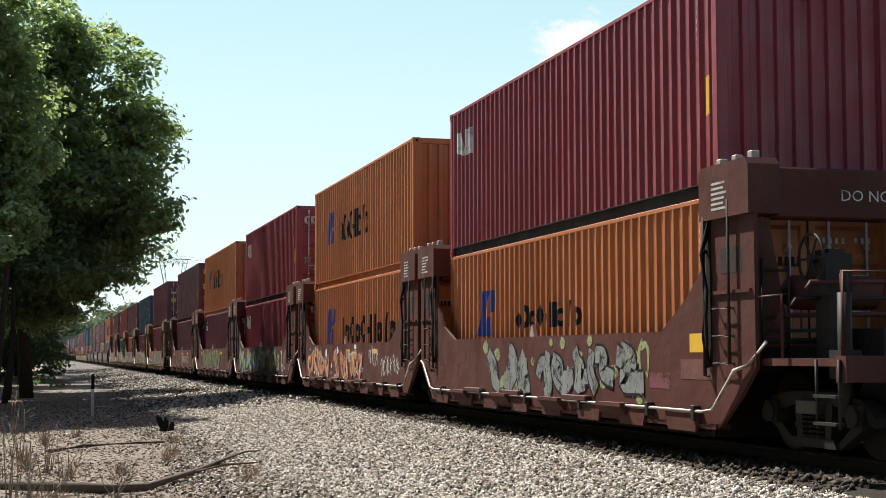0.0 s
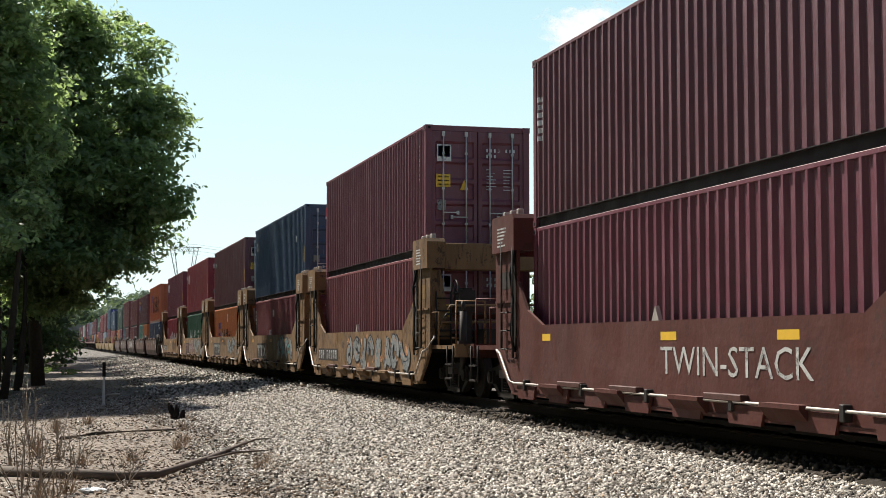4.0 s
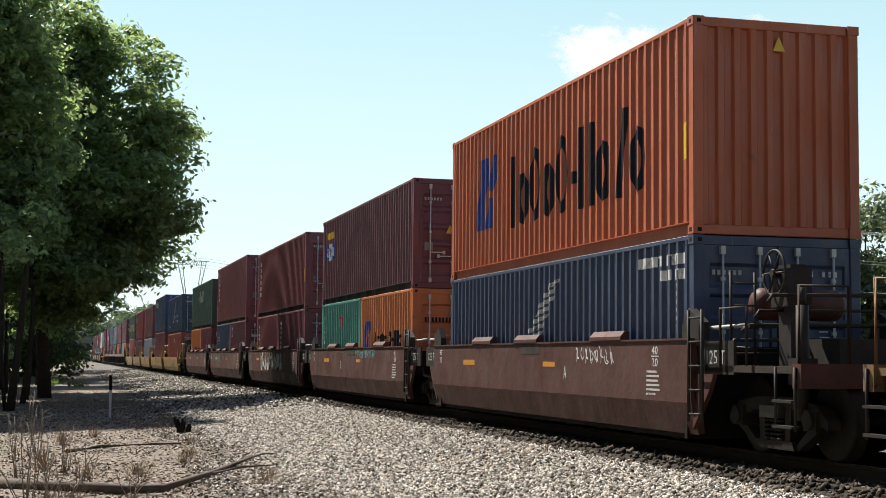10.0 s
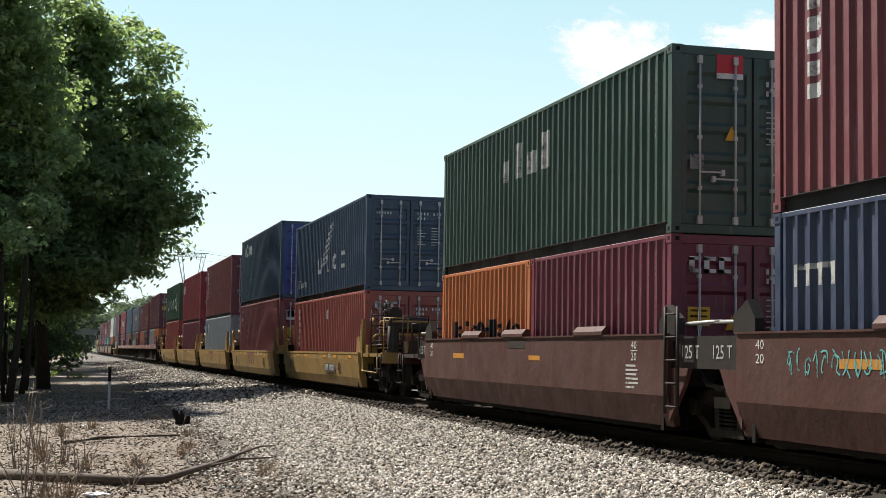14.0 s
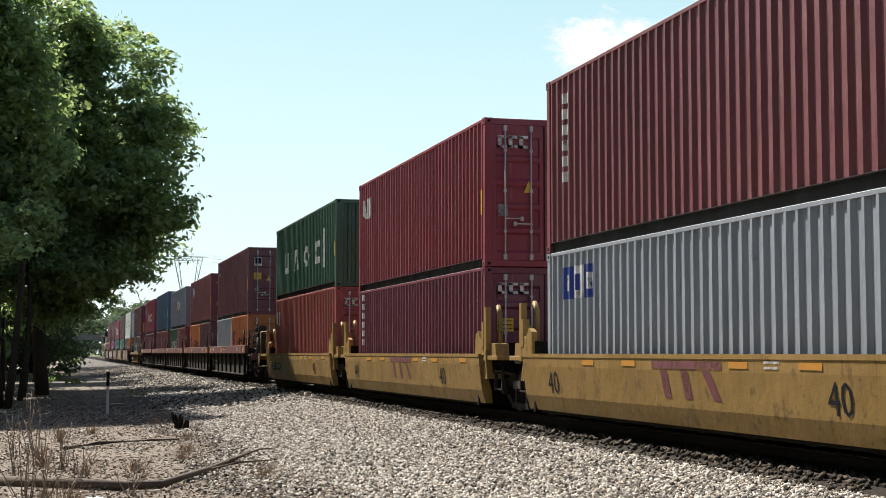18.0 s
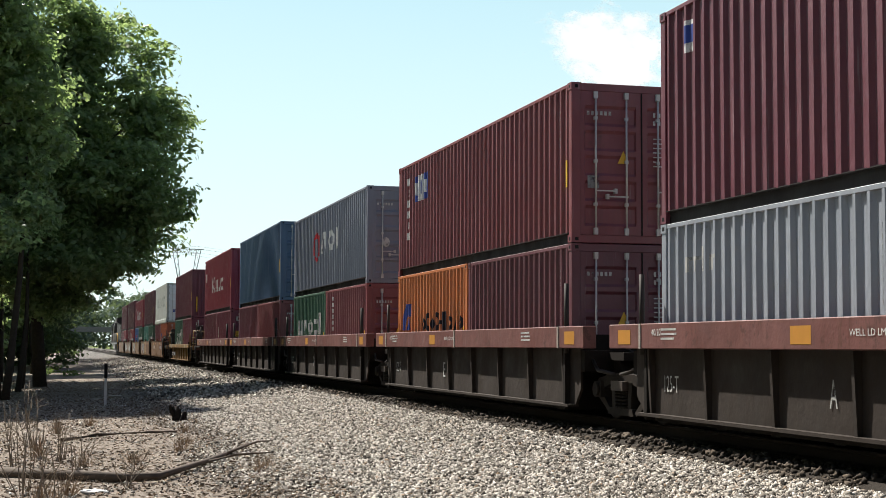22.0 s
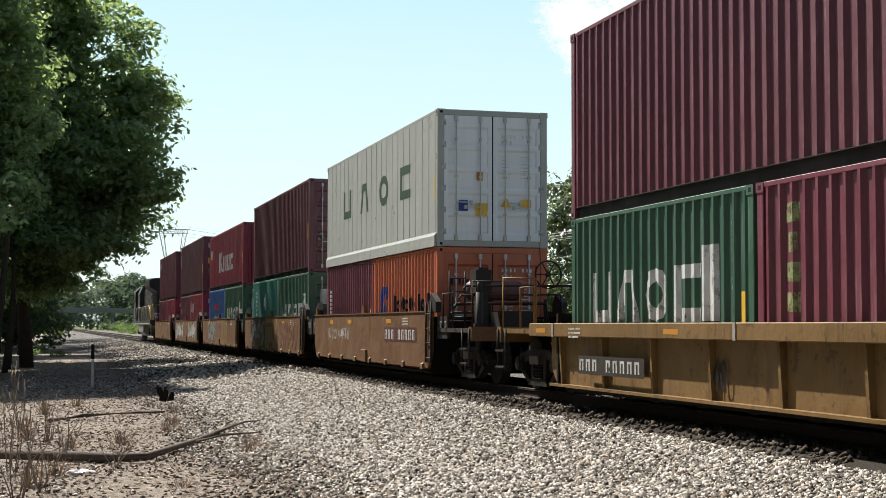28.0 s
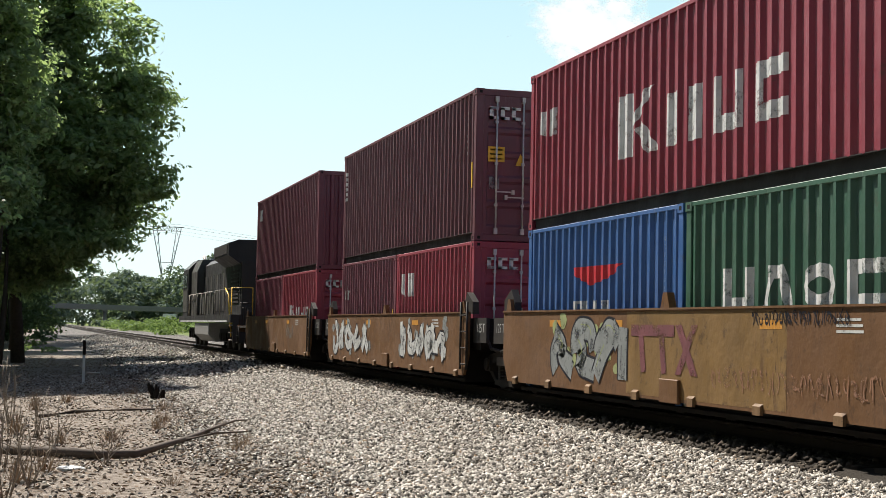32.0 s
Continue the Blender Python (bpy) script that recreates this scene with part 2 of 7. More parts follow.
def ground_material():
    m, n, l, b = nodes_of("ground")
    v = coords(n, l, random_shift=False)
    sep = n.new("ShaderNodeSeparateXYZ")
    l.new(v, sep.inputs[0])
    fine = noise_tex(n, l, v, 26.0, 5, 0.7)
    mid = noise_tex(n, l, v, 0.45, 4)
    # gravel kept dark: shade in the gaps between stones put into colour
    gravel = ramp(n, l, fine, [(0.35, (.03, .026, .022)), (0.52, (.12, .108, .095)), (0.70, (.36, .34, .31))])
    dirt = ramp(n, l, noise_tex(n, l, v, 9.0, 7, 0.75), [(0.3, (.075, .06, .048)), (0.5, (.21, .175, .142)), (0.72, (.42, .365, .31))])
    grass = ramp(n, l, noise_tex(n, l, v, 1.2, 6, 0.7), [(0.3, (.06, .085, .02)), (0.55, (.12, .16, .035)), (0.75, (.25, .23, .09))])
    shift, edge = n.new("ShaderNodeMath"), n.new("ShaderNodeMapRange")
    shift.operation = "MULTIPLY_ADD"
    l.new(mid, shift.inputs[0])
    shift.inputs[1].default_value = 3.4
    l.new(sep.outputs["X"], shift.inputs[2])
    edge.inputs["From Min"].default_value, edge.inputs["From Max"].default_value = 3.6, 5.0
    l.new(shift.outputs[0], edge.inputs["Value"])
    bank = n.new("ShaderNodeMapRange")
    bank.inputs["From Min"].default_value, bank.inputs["From Max"].default_value = 23.0, 27.0
    l.new(shift.outputs[0], bank.inputs["Value"])
    left = n.new("ShaderNodeMapRange")
    left.inputs["From Min"].default_value, left.inputs["From Max"].default_value = -0.5, -4.0
    l.new(sep.outputs["X"], left.inputs["Value"])
    c = mix(n, l, edge.outputs[0], dirt, gravel)
    c = mix(n, l, bank.outputs[0], c, grass)
    c = mix(n, l, left.outputs[0], c, mix(n, l, 0.35, dirt, grass))
    off, grime = n.new("ShaderNodeMath"), n.new("ShaderNodeMapRange")  # oily bed between the rails, darkened out to the train's shadow edge
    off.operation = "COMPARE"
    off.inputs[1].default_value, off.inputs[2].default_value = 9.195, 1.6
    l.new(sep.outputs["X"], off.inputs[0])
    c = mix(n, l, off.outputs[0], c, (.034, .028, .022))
    l.new(c, b.inputs["Base Color"])
    b.inputs["Roughness"].default_value = 0.95
    b.inputs["Specular IOR Level"].default_value = 0.15
    bump(n, l, b, fine, 0.7, 0.05)
    return m


ground_material()


# ---- small geometry kit ----
def box(bm, x0, x1, y0, y1, z0, z1, mi=0):
    vs = [bm.verts.new((x, y, z)) for z in (z0, z1) for x, y in ((x0, y0), (x1, y0), (x1, y1), (x0, y1))]
    for f in ((3, 2, 1, 0), (4, 5, 6, 7), (0, 1, 5, 4), (1, 2, 6, 5), (2, 3, 7, 6), (3, 0, 4, 7)):
        bm.faces.new([vs[i] for i in f]).material_index = mi


def prism(bm, pts, axis, a, b, mi=0):
    """A polygon of two coordinates, drawn out along an axis from a to b."""
    def at(p, k):
        q = list(p)
        q.insert(axis, k)
        return q
    lo, hi = [bm.verts.new(at(p, a)) for p in pts], [bm.verts.new(at(p, b)) for p in pts]
    k = len(pts)
    fs = [bm.faces.new(lo), bm.faces.new(hi)] + [bm.faces.new((lo[i], lo[(i + 1) % k], hi[(i + 1) % k], hi[i])) for i in range(k)]
    for f in fs:
        f.material_index = mi
    bmesh.ops.recalc_face_normals(bm, faces=fs)


def rod(bm, p, q, r, seg=8, r2=None):
    p, q = Vector(p), Vector(q)
    m = (q - p).to_track_quat("Z", "Y").to_matrix()
    ring = []
    for c, rr in ((p, r), (q, r if r2 is None else r2)):
        ring.append([bm.verts.new(c + m @ Vector((rr * math.cos(2 * math.pi * i / seg), rr * math.sin(2 * math.pi * i / seg), 0))) for i in range(seg)])
    for i in range(seg):
        bm.faces.new((ring[0][i], ring[0][(i + 1) % seg], ring[1][(i + 1) % seg], ring[1][i])).smooth = True
    bm.faces.new(ring[0][::-1])
    bm.faces.new(ring[1])


def tube(bm, pts, radii, seg=6):
    """One joined tube along points."""
    pts = [Vector(p) for p in pts]
    rings = []
    for i, p in enumerate(pts):
        d = (pts[min(i + 1, len(pts) - 1)] - pts[max(i - 1, 0)]).normalized()
        m = d.to_track_quat("Z", "Y").to_matrix()
        rings.append([bm.verts.new(p + m @ Vector((radii[i] * math.cos(2 * math.pi * k / seg), radii[i] * math.sin(2 * math.pi * k / seg), 0))) for k in range(seg)])
    for A, B in zip(rings, rings[1:]):
        # match the rings where they lie closest, so that no twist pinches the tube
        k0 = min(range(seg), key=lambda k: (A[0].co - B[k].co).length_squared)
        for k in range(seg):
            bm.faces.new((A[k], A[(k + 1) % seg], B[(k0 + k + 1) % seg], B[(k0 + k) % seg])).smooth = True
    bm.faces.new(rings[0][::-1])
    bm.faces.new(rings[-1])


def pipe(bm, pts, r, seg=6):
    tube(bm, pts, [r] * len(pts), seg)


def lathe(bm, profile, seg=20, axis=0):
    """profile: (along the axis, radius)."""
    rings = []
    for a, r in profile:
        ring = []
        for i in range(seg):
            t = 2 * math.pi * i / seg
            p = [r * math.cos(t), r * math.sin(t)]
            p.insert(axis, a)
            ring.append(bm.verts.new(p))
        rings.append(ring)
    for A, B in zip(rings, rings[1:]):
        for i in range(seg):
            bm.faces.new((A[i], A[(i + 1) % seg], B[(i + 1) % seg], B[i])).smooth = True
    bm.faces.new(rings[0][::-1])
    bm.faces.new(rings[-1])
    bmesh.ops.recalc_face_normals(bm, faces=bm.faces)


def poly(bm, pts, x, mi=0):
    """A flat polygon (y, z) that faces the near side."""
    f = bm.faces.new([bm.verts.new((x, a, b)) for a, b in pts])
    f.normal_update()
    if f.normal.x > 0:
        f.normal_flip()
    f.material_index = mi


def as_mesh(name, bm, mats):
    me = bpy.data.meshes.new(name)
    bm.to_mesh(me)
    bm.free()
    for m in ([mats] if isinstance(mats, str) else mats):
        me.materials.append(MATS[m])
    return me


def part(name, bm, mats, parent, label="", at=None):
    me = bm if isinstance(bm, bpy.types.Mesh) else as_mesh(name, bm, mats)
    ob = new(name, me)
    ob.parent = parent
    if at is not None:
        ob.matrix_basis = at
    return tagged(ob, label)


KEPT = {}


def shared(key, make, mats, bevel=0.0):
    """One mesh for all pieces of the same key."""
    if key not in KEPT:
        bm = bmesh.new()
        make(bm)
        if bevel:
            bmesh.ops.bevel(bm, geom=bm.edges, offset=bevel, segments=1, affect="EDGES")
        KEPT[key] = as_mesh(str(key[0]), bm, mats)
    return KEPT[key]


def sheet(name, verts, faces, mat, smooth=False):
    """A mesh out of arrays; all faces have the same number of corners."""
    me = bpy.data.meshes.new(name)
    k = faces.shape[1]
    me.vertices.add(len(verts))
    me.vertices.foreach_set("co", verts.astype(np.float32).ravel())
    me.loops.add(faces.size)
    me.loops.foreach_set("vertex_index", faces.astype(np.int32).ravel())
    me.polygons.add(len(faces))
    me.polygons.foreach_set("loop_start", np.arange(0, faces.size, k, dtype=np.int32))
    me.polygons.foreach_set("loop_total", np.full(len(faces), k, dtype=np.int32))
    me.update(calc_edges=True)
    me.materials.append(MATS[mat])
    if smooth:
        me.polygons.foreach_set("use_smooth", np.ones(len(faces), dtype=bool))
    return me


rng = np.random.default_rng(7)
TRACK_X = 9.195


def ground_z(x, y):
    """Height of the ground; the rail tops are at 0."""
    off = np.abs(x - TRACK_X)
    z = np.interp(off, [0, 1.3, 1.5, 2.2, 3.6, 5.5, 7.2, 9.5, 14, 30, 80], [-.2, -.2, -.27, -.34, -.50, -.60, -.65, -.68, -.75, -.9, -1.2])
    return z

# ---- the ground, one sheet to the horizon ----
def ground():
    xs = np.concatenate([[-3000, -800, -250, -90, -40, -20, -12, -8, -6], np.arange(-5, 18.1, 0.5), [20, 24, 30, 40, 60, 110, 300, 900, 3000]])
    ys = np.concatenate([[-3000, -600, -150, -50, -20], np.arange(-8, 60, 0.8), np.arange(60, 160, 4), [170, 200, 250, 320, 420, 560, 800, 1300, 2200, 4500]])
    X, Y = np.meshgrid(xs, ys, indexing="ij")
    Z = ground_z(X, Y)
    near = np.exp(-((Y - 30) / 60) ** 2) * (np.abs(X - TRACK_X) > 2.4)
    Z = Z + .5 * near * (X < 2.0) * (0.03 * np.sin(X * 2.1 + Y * 0.7) + 0.03 * np.sin(Y * 1.3 - X * 0.8))
    nx, ny = X.shape
    i = (np.arange(nx - 1)[:, None] * ny + np.arange(ny - 1)[None]).ravel()
    me = sheet("ground", np.stack([X, Y, Z], -1).reshape(-1, 3), np.stack([i, i + ny, i + ny + 1, i + 1], -1), "ground", True)
    tagged(new("ground", me), "gravel and dirt beside the railway, green beyond", "ground", kind="structure")


ground()

OCTA = np.array([(1, 0, 0), (-1, 0, 0), (0, 1, 0), (0, -1, 0), (0, 0, 1), (0, 0, -1)], float) * 1.25
OCTA_F = np.array([(0, 2, 4), (2, 1, 4), (1, 3, 4), (3, 0, 4), (2, 0, 5), (1, 2, 5), (3, 1, 5), (0, 3, 5)])


def turns(k):
    q = rng.normal(size=(k, 4))
    q /= np.linalg.norm(q, axis=1)[:, None]
    w, x, y, z = q.T
    return np.stack([1 - 2 * (y * y + z * z), 2 * (x * y - z * w), 2 * (x * z + y * w), 2 * (x * y + z * w), 1 - 2 * (x * x + z * z), 2 * (y * z - x * w),
                     2 * (x * z - y * w), 2 * (y * z + x * w), 1 - 2 * (x * x + y * y)], -1).reshape(k, 3, 3)


# reaches past the tie ends, so dark stones fill the train's shadow strip
def track_bed(k):
    return rng.uniform(7.5, 10.75, k), 13.0 * (70 / 13.0) ** rng.random(k)


def stones(name, label, k, place, lo, hi, mat="stone"):
    """k angular stones; place(k) gives x and y."""
    x, y = place(k)
    size = rng.uniform(lo, hi, k) * rng.uniform(.7, 1.3, k)
    v = (OCTA[None] + rng.uniform(-.35, .35, (k, 6, 3))) * (rng.uniform(.6, 1.3, (k, 1, 3)))
    v = np.einsum("kij,kvj->kvi", turns(k), v) * (size * 0.5)[:, None, None]
    c = np.stack([x, y, ground_z(x, y) + size * 0.22], -1)
    v = (v + c[:, None]).reshape(-1, 3)
    f = (OCTA_F[None] + (np.arange(k) * 6)[:, None, None]).reshape(-1, 3)
    tagged(new(name, sheet(name, v, f, mat)), label, "ballast", kind="stuff")


def near_ballast(k):
    y = 11.0 * (46.0 / 11.0) ** rng.random(k)
    x = rng.uniform(2.0, 7.6, k)
    edge = 2.6 + 0.5 * np.sin(y * 0.5) + 0.03 * (y - 15) + rng.normal(0, .55, k)
    x = np.where(x < edge, rng.uniform(3.2, 7.6, k), x)
    return x, y


def far_ballast(k):
    y = 44.0 * (170.0 / 44.0) ** rng.random(k)
    x = rng.uniform(3.6, 7.5, k) + rng.normal(0, .3, k)
    return x, y


def far_side_ballast(k):
    return rng.uniform(10.7, 14.5, k), rng.uniform(14, 60, k)


def dirt_pebbles(k):
    return rng.uniform(-1.5, 4.0, k), 12.0 * (50 / 12.0) ** rng.random(k)


stones("ballast", "pale grey crushed stone ballast beside the track", 118000, near_ballast, .022, .050)
stones("ballast", "pale crushed stone ballast along the track", 9000, far_ballast, .06, .11)
stones("ballast", "crushed stone ballast beyond the track", 6000, far_side_ballast, .05, .10)
stones("ballast", "oily dark ballast at the ties, outer strip as train shadow", 12000, track_bed, .04, .08, "grimy_shaded_stone")
stones("gravel", "scattered gravel in brown dirt", 11000, dirt_pebbles, .015, .045)


# ---- the track ----
def track():
    root = tagged(new("railway_track"), "worn steel rails on dark timber ties in ballast", "track", kind="structure")
    prof = [(-.075, -.17), (.075, -.17), (.075, -.155), (.012, -.135), (.012, -.045), (.036, -.035), (.036, -.004), (.03, 0), (-.03, 0), (-.036, -.004), (-.036, -.035), (-.012, -.045), (-.012, -.135), (-.075, -.155)]
    for sx in (-1, 1):
        bm = bmesh.new()
        prism(bm, [(TRACK_X + sx * .7535 + a, b) for a, b in prof], 1, -60, 1500)
        for f in bm.faces:
            f.material_index = 1 if abs(f.normal.z) > .9 and f.calc_center_median().z > -.02 else 0
        part("rail", bm, ["rail_rust", "rail_steel"], root, "rusty rail with a polished head")
    tie = shared(("tie",), lambda bm: box(bm, -1.3, 1.3, -.115, .115, -.34, -.172), "tie_wood", 0.012)
    for i in range(230):
        part("tie", tie, None, root, at=pose(TRACK_X + random.uniform(-.03, .03), 9 + i * .5, random.uniform(-.008, .004), 0, 0, random.uniform(-.6, .6)))
    bm = bmesh.new()
    for i in range(400):
        box(bm, TRACK_X - 1.3, TRACK_X + 1.3, 124 + i * .6 - .11, 124 + i * .6 + .11, -.34, -.175)
    tagged(part("ties_beyond", bm, "tie_wood", root), kind="stuff")


track()


# ---- trees ----
def leaves(k, centres, radii, size, shell=0.45):
    """k leaves in flat-topped boughs over ellipsoid clumps; the leaves lie outward and upward on each bough."""
    per = 34
    n = max(1, k // per)
    w = np.prod(radii, axis=1) ** (2 / 3)
    idx = rng.choice(len(centres), n, p=w / w.sum())
    d = rng.normal(size=(n, 3))
    d /= np.linalg.norm(d, axis=1)[:, None]
    r = (shell + (1 - shell) * rng.random(n) ** .6) * (1 + 0.08 * rng.normal(size=n))
    c = centres[idx] + d * radii[idx] * r[:, None]
    rb = size * rng.uniform(2.6, 5.2, n)
    e = rng.normal(size=(n, per, 3))
    e /= np.linalg.norm(e, axis=2)[..., None]
    e[..., 2] = np.abs(e[..., 2]) * np.where(rng.random((n, per)) < .78, 1, -.6)
    q = (c[:, None] + e * rb[:, None, None] * np.array([1.15, 1.15, .62]) * rng.uniform(.55, 1.05, (n, per, 1))).reshape(-1, 3)
    k = n * per
    nrm = e.reshape(-1, 3) * .75 + np.array([0, 0, .55]) + rng.normal(0, .42, (k, 3))
    nrm /= np.linalg.norm(nrm, axis=1)[:, None]
    u = np.cross(nrm, rng.normal(size=(k, 3)))
    u /= np.linalg.norm(u, axis=1)[:, None]
    v = np.cross(nrm, u)
    s = size * rng.uniform(.6, 1.3, k)
    shape = np.array([(0, -1, 0), (.55, -.1, .14), (0, 1, 0), (-.55, -.1, .14)], float)
    p = (shape[None, :, :1] * u[:, None] + shape[None, :, 1:2] * v[:, None] + shape[None, :, 2:] * nrm[:, None]) * s[:, None, None]
    return (p + q[:, None]).reshape(-1, 3), np.arange(4 * k).reshape(-1, 4)


def sprigs(k, centres, radii, size):
    """Twig ends that stick out of the crown: short chains of leaves."""
    n = 7
    idx = rng.integers(0, len(centres), k)
    d = rng.normal(size=(k, 3))
    d[:, 2] *= .6
    d /= np.linalg.norm(d, axis=1)[:, None]
    base = centres[idx] + d * radii[idx] * .9
    out = d + rng.normal(0, .35, (k, 3))
    c = (base[:, None] + out[:, None] * (np.arange(n) * size * .75)[None, :, None] + rng.normal(0, size * .25, (k, n, 3))).reshape(-1, 3)
    shape = np.array([(0, -1, 0), (.42, -.1, .1), (0, 1, 0), (-.42, -.1, .1)], float)
    v = np.einsum("kij,vj->kvi", turns(k * n), shape) * (size * .8)
    return (v + c[:, None]).reshape(-1, 3), np.arange(4 * k * n).reshape(-1, 4)


def limb(bm, a, b, r0, r1, bend=0.12, steps=5):
    a, b = Vector(a), Vector(b)
    side = Vector((random.uniform(-1, 1), random.uniform(-1, 1), random.uniform(-.2, .5))) * (b - a).length * bend
    pts = [a.lerp(b, i / steps) + side * math.sin(math.pi * i / steps) for i in range(steps + 1)]
    tube(bm, pts, [r0 + (r1 - r0) * i / steps for i in range(steps + 1)], 7)


def tree(x, y, clumps, k, size, label, trunk_r=.28, mat="leaf", spr=0.12, lean=(0, 0), fine=2.0):
    """clumps: (dx, dy, z, rx, ry, rz) round the trunk's foot."""
    z0 = float(ground_z(np.array(x), np.array(y)))
    root = tagged(new("tree"), label, "tree", "trees by the railway")
    root.location = (x, y, z0 - .05)
    cl = []
    for dx, dy, z, rx, ry, rz in clumps:
        cl.append((dx, dy, z, rx, ry, rz))
        for _ in range(11):
            d = Vector((random.gauss(0, 1), random.gauss(0, 1), random.gauss(0, .8))).normalized()
            f = random.uniform(.22, .42)
            cl.append((dx + d.x * rx * .88, dy + d.y * ry * .88, z + d.z * rz * .88, rx * f, ry * f, rz * f))
    cl = np.array(cl)
    bm = bmesh.new()
    top = max(c[2] for c in clumps)
    hub = Vector((lean[0], lean[1], top * .8))
    limb(bm, (0, 0, -.1), hub, trunk_r, trunk_r * .3, .03, 8)
    for dx, dy, z, rx, ry, rz in clumps:
        st = hub * min(.95, max(.25, (z - rz * .8) / hub.z))
        limb(bm, st, (dx, dy, z), trunk_r * .4, .03)
        for _ in range(5):
            e = Vector((dx + random.uniform(-1, 1) * rx * .8, dy + random.uniform(-1, 1) * ry * .8, z + random.uniform(-.7, .8) * rz))
            limb(bm, Vector((dx, dy, z)).lerp(st, .35), e, .06, .012, .1, 3)
    part("trunk", bm, "bark", root, "dark bark trunk and limbs")
    k = int(k * fine)
    size *= .8 if fine > 3 else .9
    v, f = leaves(k, cl[:, :3], cl[:, 3:], size)
    v2, f2 = sprigs(int(k * spr / 7), cl[:, :3], cl[:, 3:], size)
    part("crown", sheet("crown", np.concatenate([v, v2]), np.concatenate([f, f2 + len(v)]), mat), None, root, "dense green leaves")
    return root


def wood_left():
    lab = "tall broadleaf tree with dark green crown at the wood's edge"
    tree(-.5, 64, [(-.9, -4, 14.4, 3.2, 3.2, 3.0), (2.0, -3, 12.2, 3.2, 3.0, 3.0), (2.3, -5, 8.9, 3.1, 2.6, 2.6), (-1.1, -5.5, 9.5, 3.4, 3, 3.4), (.8, -3.5, 5.9, 2.4, 2.4, 1.5), (2.6, -4, 5.9, 1.9, 2.0, 1.4),
                  (1.5, -5, 5.2, 2.2, 2.2, 1.1), (-1.1, -4, 5.0, 2.6, 2.4, 1.1), (-4.2, -4, 5.5, 2.6, 2.6, 2.0), (4.2, -4, 6.7, 1.1, 1.2, 1.5), (4.4, -4, 10.6, 1.1, 1.2, 1.4), (-2.7, -5, 12.8, 2.6, 2.6, 2.4), (1.3, -3, 4.2, 1.1, 1.4, .8), (.1, -2, 3.8, 1.2, 1.5, .8)],
         26000, .18, lab, .31, fine=3.2, spr=.2, lean=(-1.2, -2))
    tree(-3.6, 49, [(-.2, 0, 12.2, 3.0, 3, 3.0), (1.7, 1, 9.6, 2.4, 2.6, 2.6), (.9, 0, 6.4, 2.2, 2.4, 1.7)], 15000, .16, lab, .26, fine=3.4, spr=.2)
    tree(-3.4, 74, [(1, 0, 12, 4, 4, 3.6), (3.2, 0, 8.4, 2.8, 3, 2.2)], 15000, .22, lab, .30, fine=2.2)
    tree(-4.0, 92, [(0, 0, 12, 4, 4, 4), (2.6, 0, 8.0, 3, 3, 2.4)], 10000, .25, lab, .3, fine=1.3)
    tree(-5.0, 118, [(0, 0, 11, 4.4, 4, 4), (3.0, 0, 7.6, 3, 3, 2.6)], 7000, .32, lab, .3, fine=1.3)
    tree(-8.5, 57, [(0, 0, 8, 4, 4, 4), (2.5, 0, 4.5, 3, 3, 2.6)], 9000, .2, lab, .25, fine=1.3)
    tree(-7.0, 80, [(0, 0, 6, 4.5, 5, 4), (2, 4, 4, 3.5, 4, 3), (0, 0, 13, 4, 4, 5)], 8000, .25, lab, .25, fine=1.3)
    tree(-7.0, 110, [(0, 0, 6, 5, 6, 4.5), (3, 6, 4, 4, 5, 3), (0, 0, 13, 5, 5, 5)], 7000, .32, lab, .25, fine=1.3)
    tree(-9.0, 150, [(0, 0, 7, 5, 8, 5), (2, 10, 6, 4.5, 8, 4), (0, 20, 8, 6, 9, 5)], 8000, .42, lab, .25, fine=1.3)
    for i in range(34):
        px, py = random.uniform(-5.2, -.9), random.uniform(38, 105)
        bm = bmesh.new()
        h = random.uniform(5, 8)
        limb(bm, (0, 0, -.1), (random.uniform(-.4, .6), random.uniform(-.5, .5), h), random.uniform(.07, .17), .04, .04, 6)
        root = tagged(new("sapling"), "slim dark sapling trunk under the trees", "tree", "saplings under the trees")
        root.location = (px, py, float(ground_z(np.array(px), np.array(py))))
        part("trunk", bm, "bark", root)
        cl = np.array([(random.uniform(-.5, .8), random.uniform(-.6, .6), h * random.uniform(.72, 1), .9, .9, .8) for _ in range(3)])
        v, f = leaves(300, cl[:, :3], cl[:, 3:], .11)
        part("crown", sheet("crown", v, f, "leaf"), None, root)


wood_left()


def thicket(name, label, spots, k, size, mat, cat="bushes"):
    """Joined low growth or far woods; spots: x, y, z, rx, ry, rz."""
    s = np.array(spots, float)
    v, f = leaves(k, s[:, :3], s[:, 3:], size, .6)
    tagged(new(name, sheet(name, v, f, mat)), label, cat, kind="stuff")


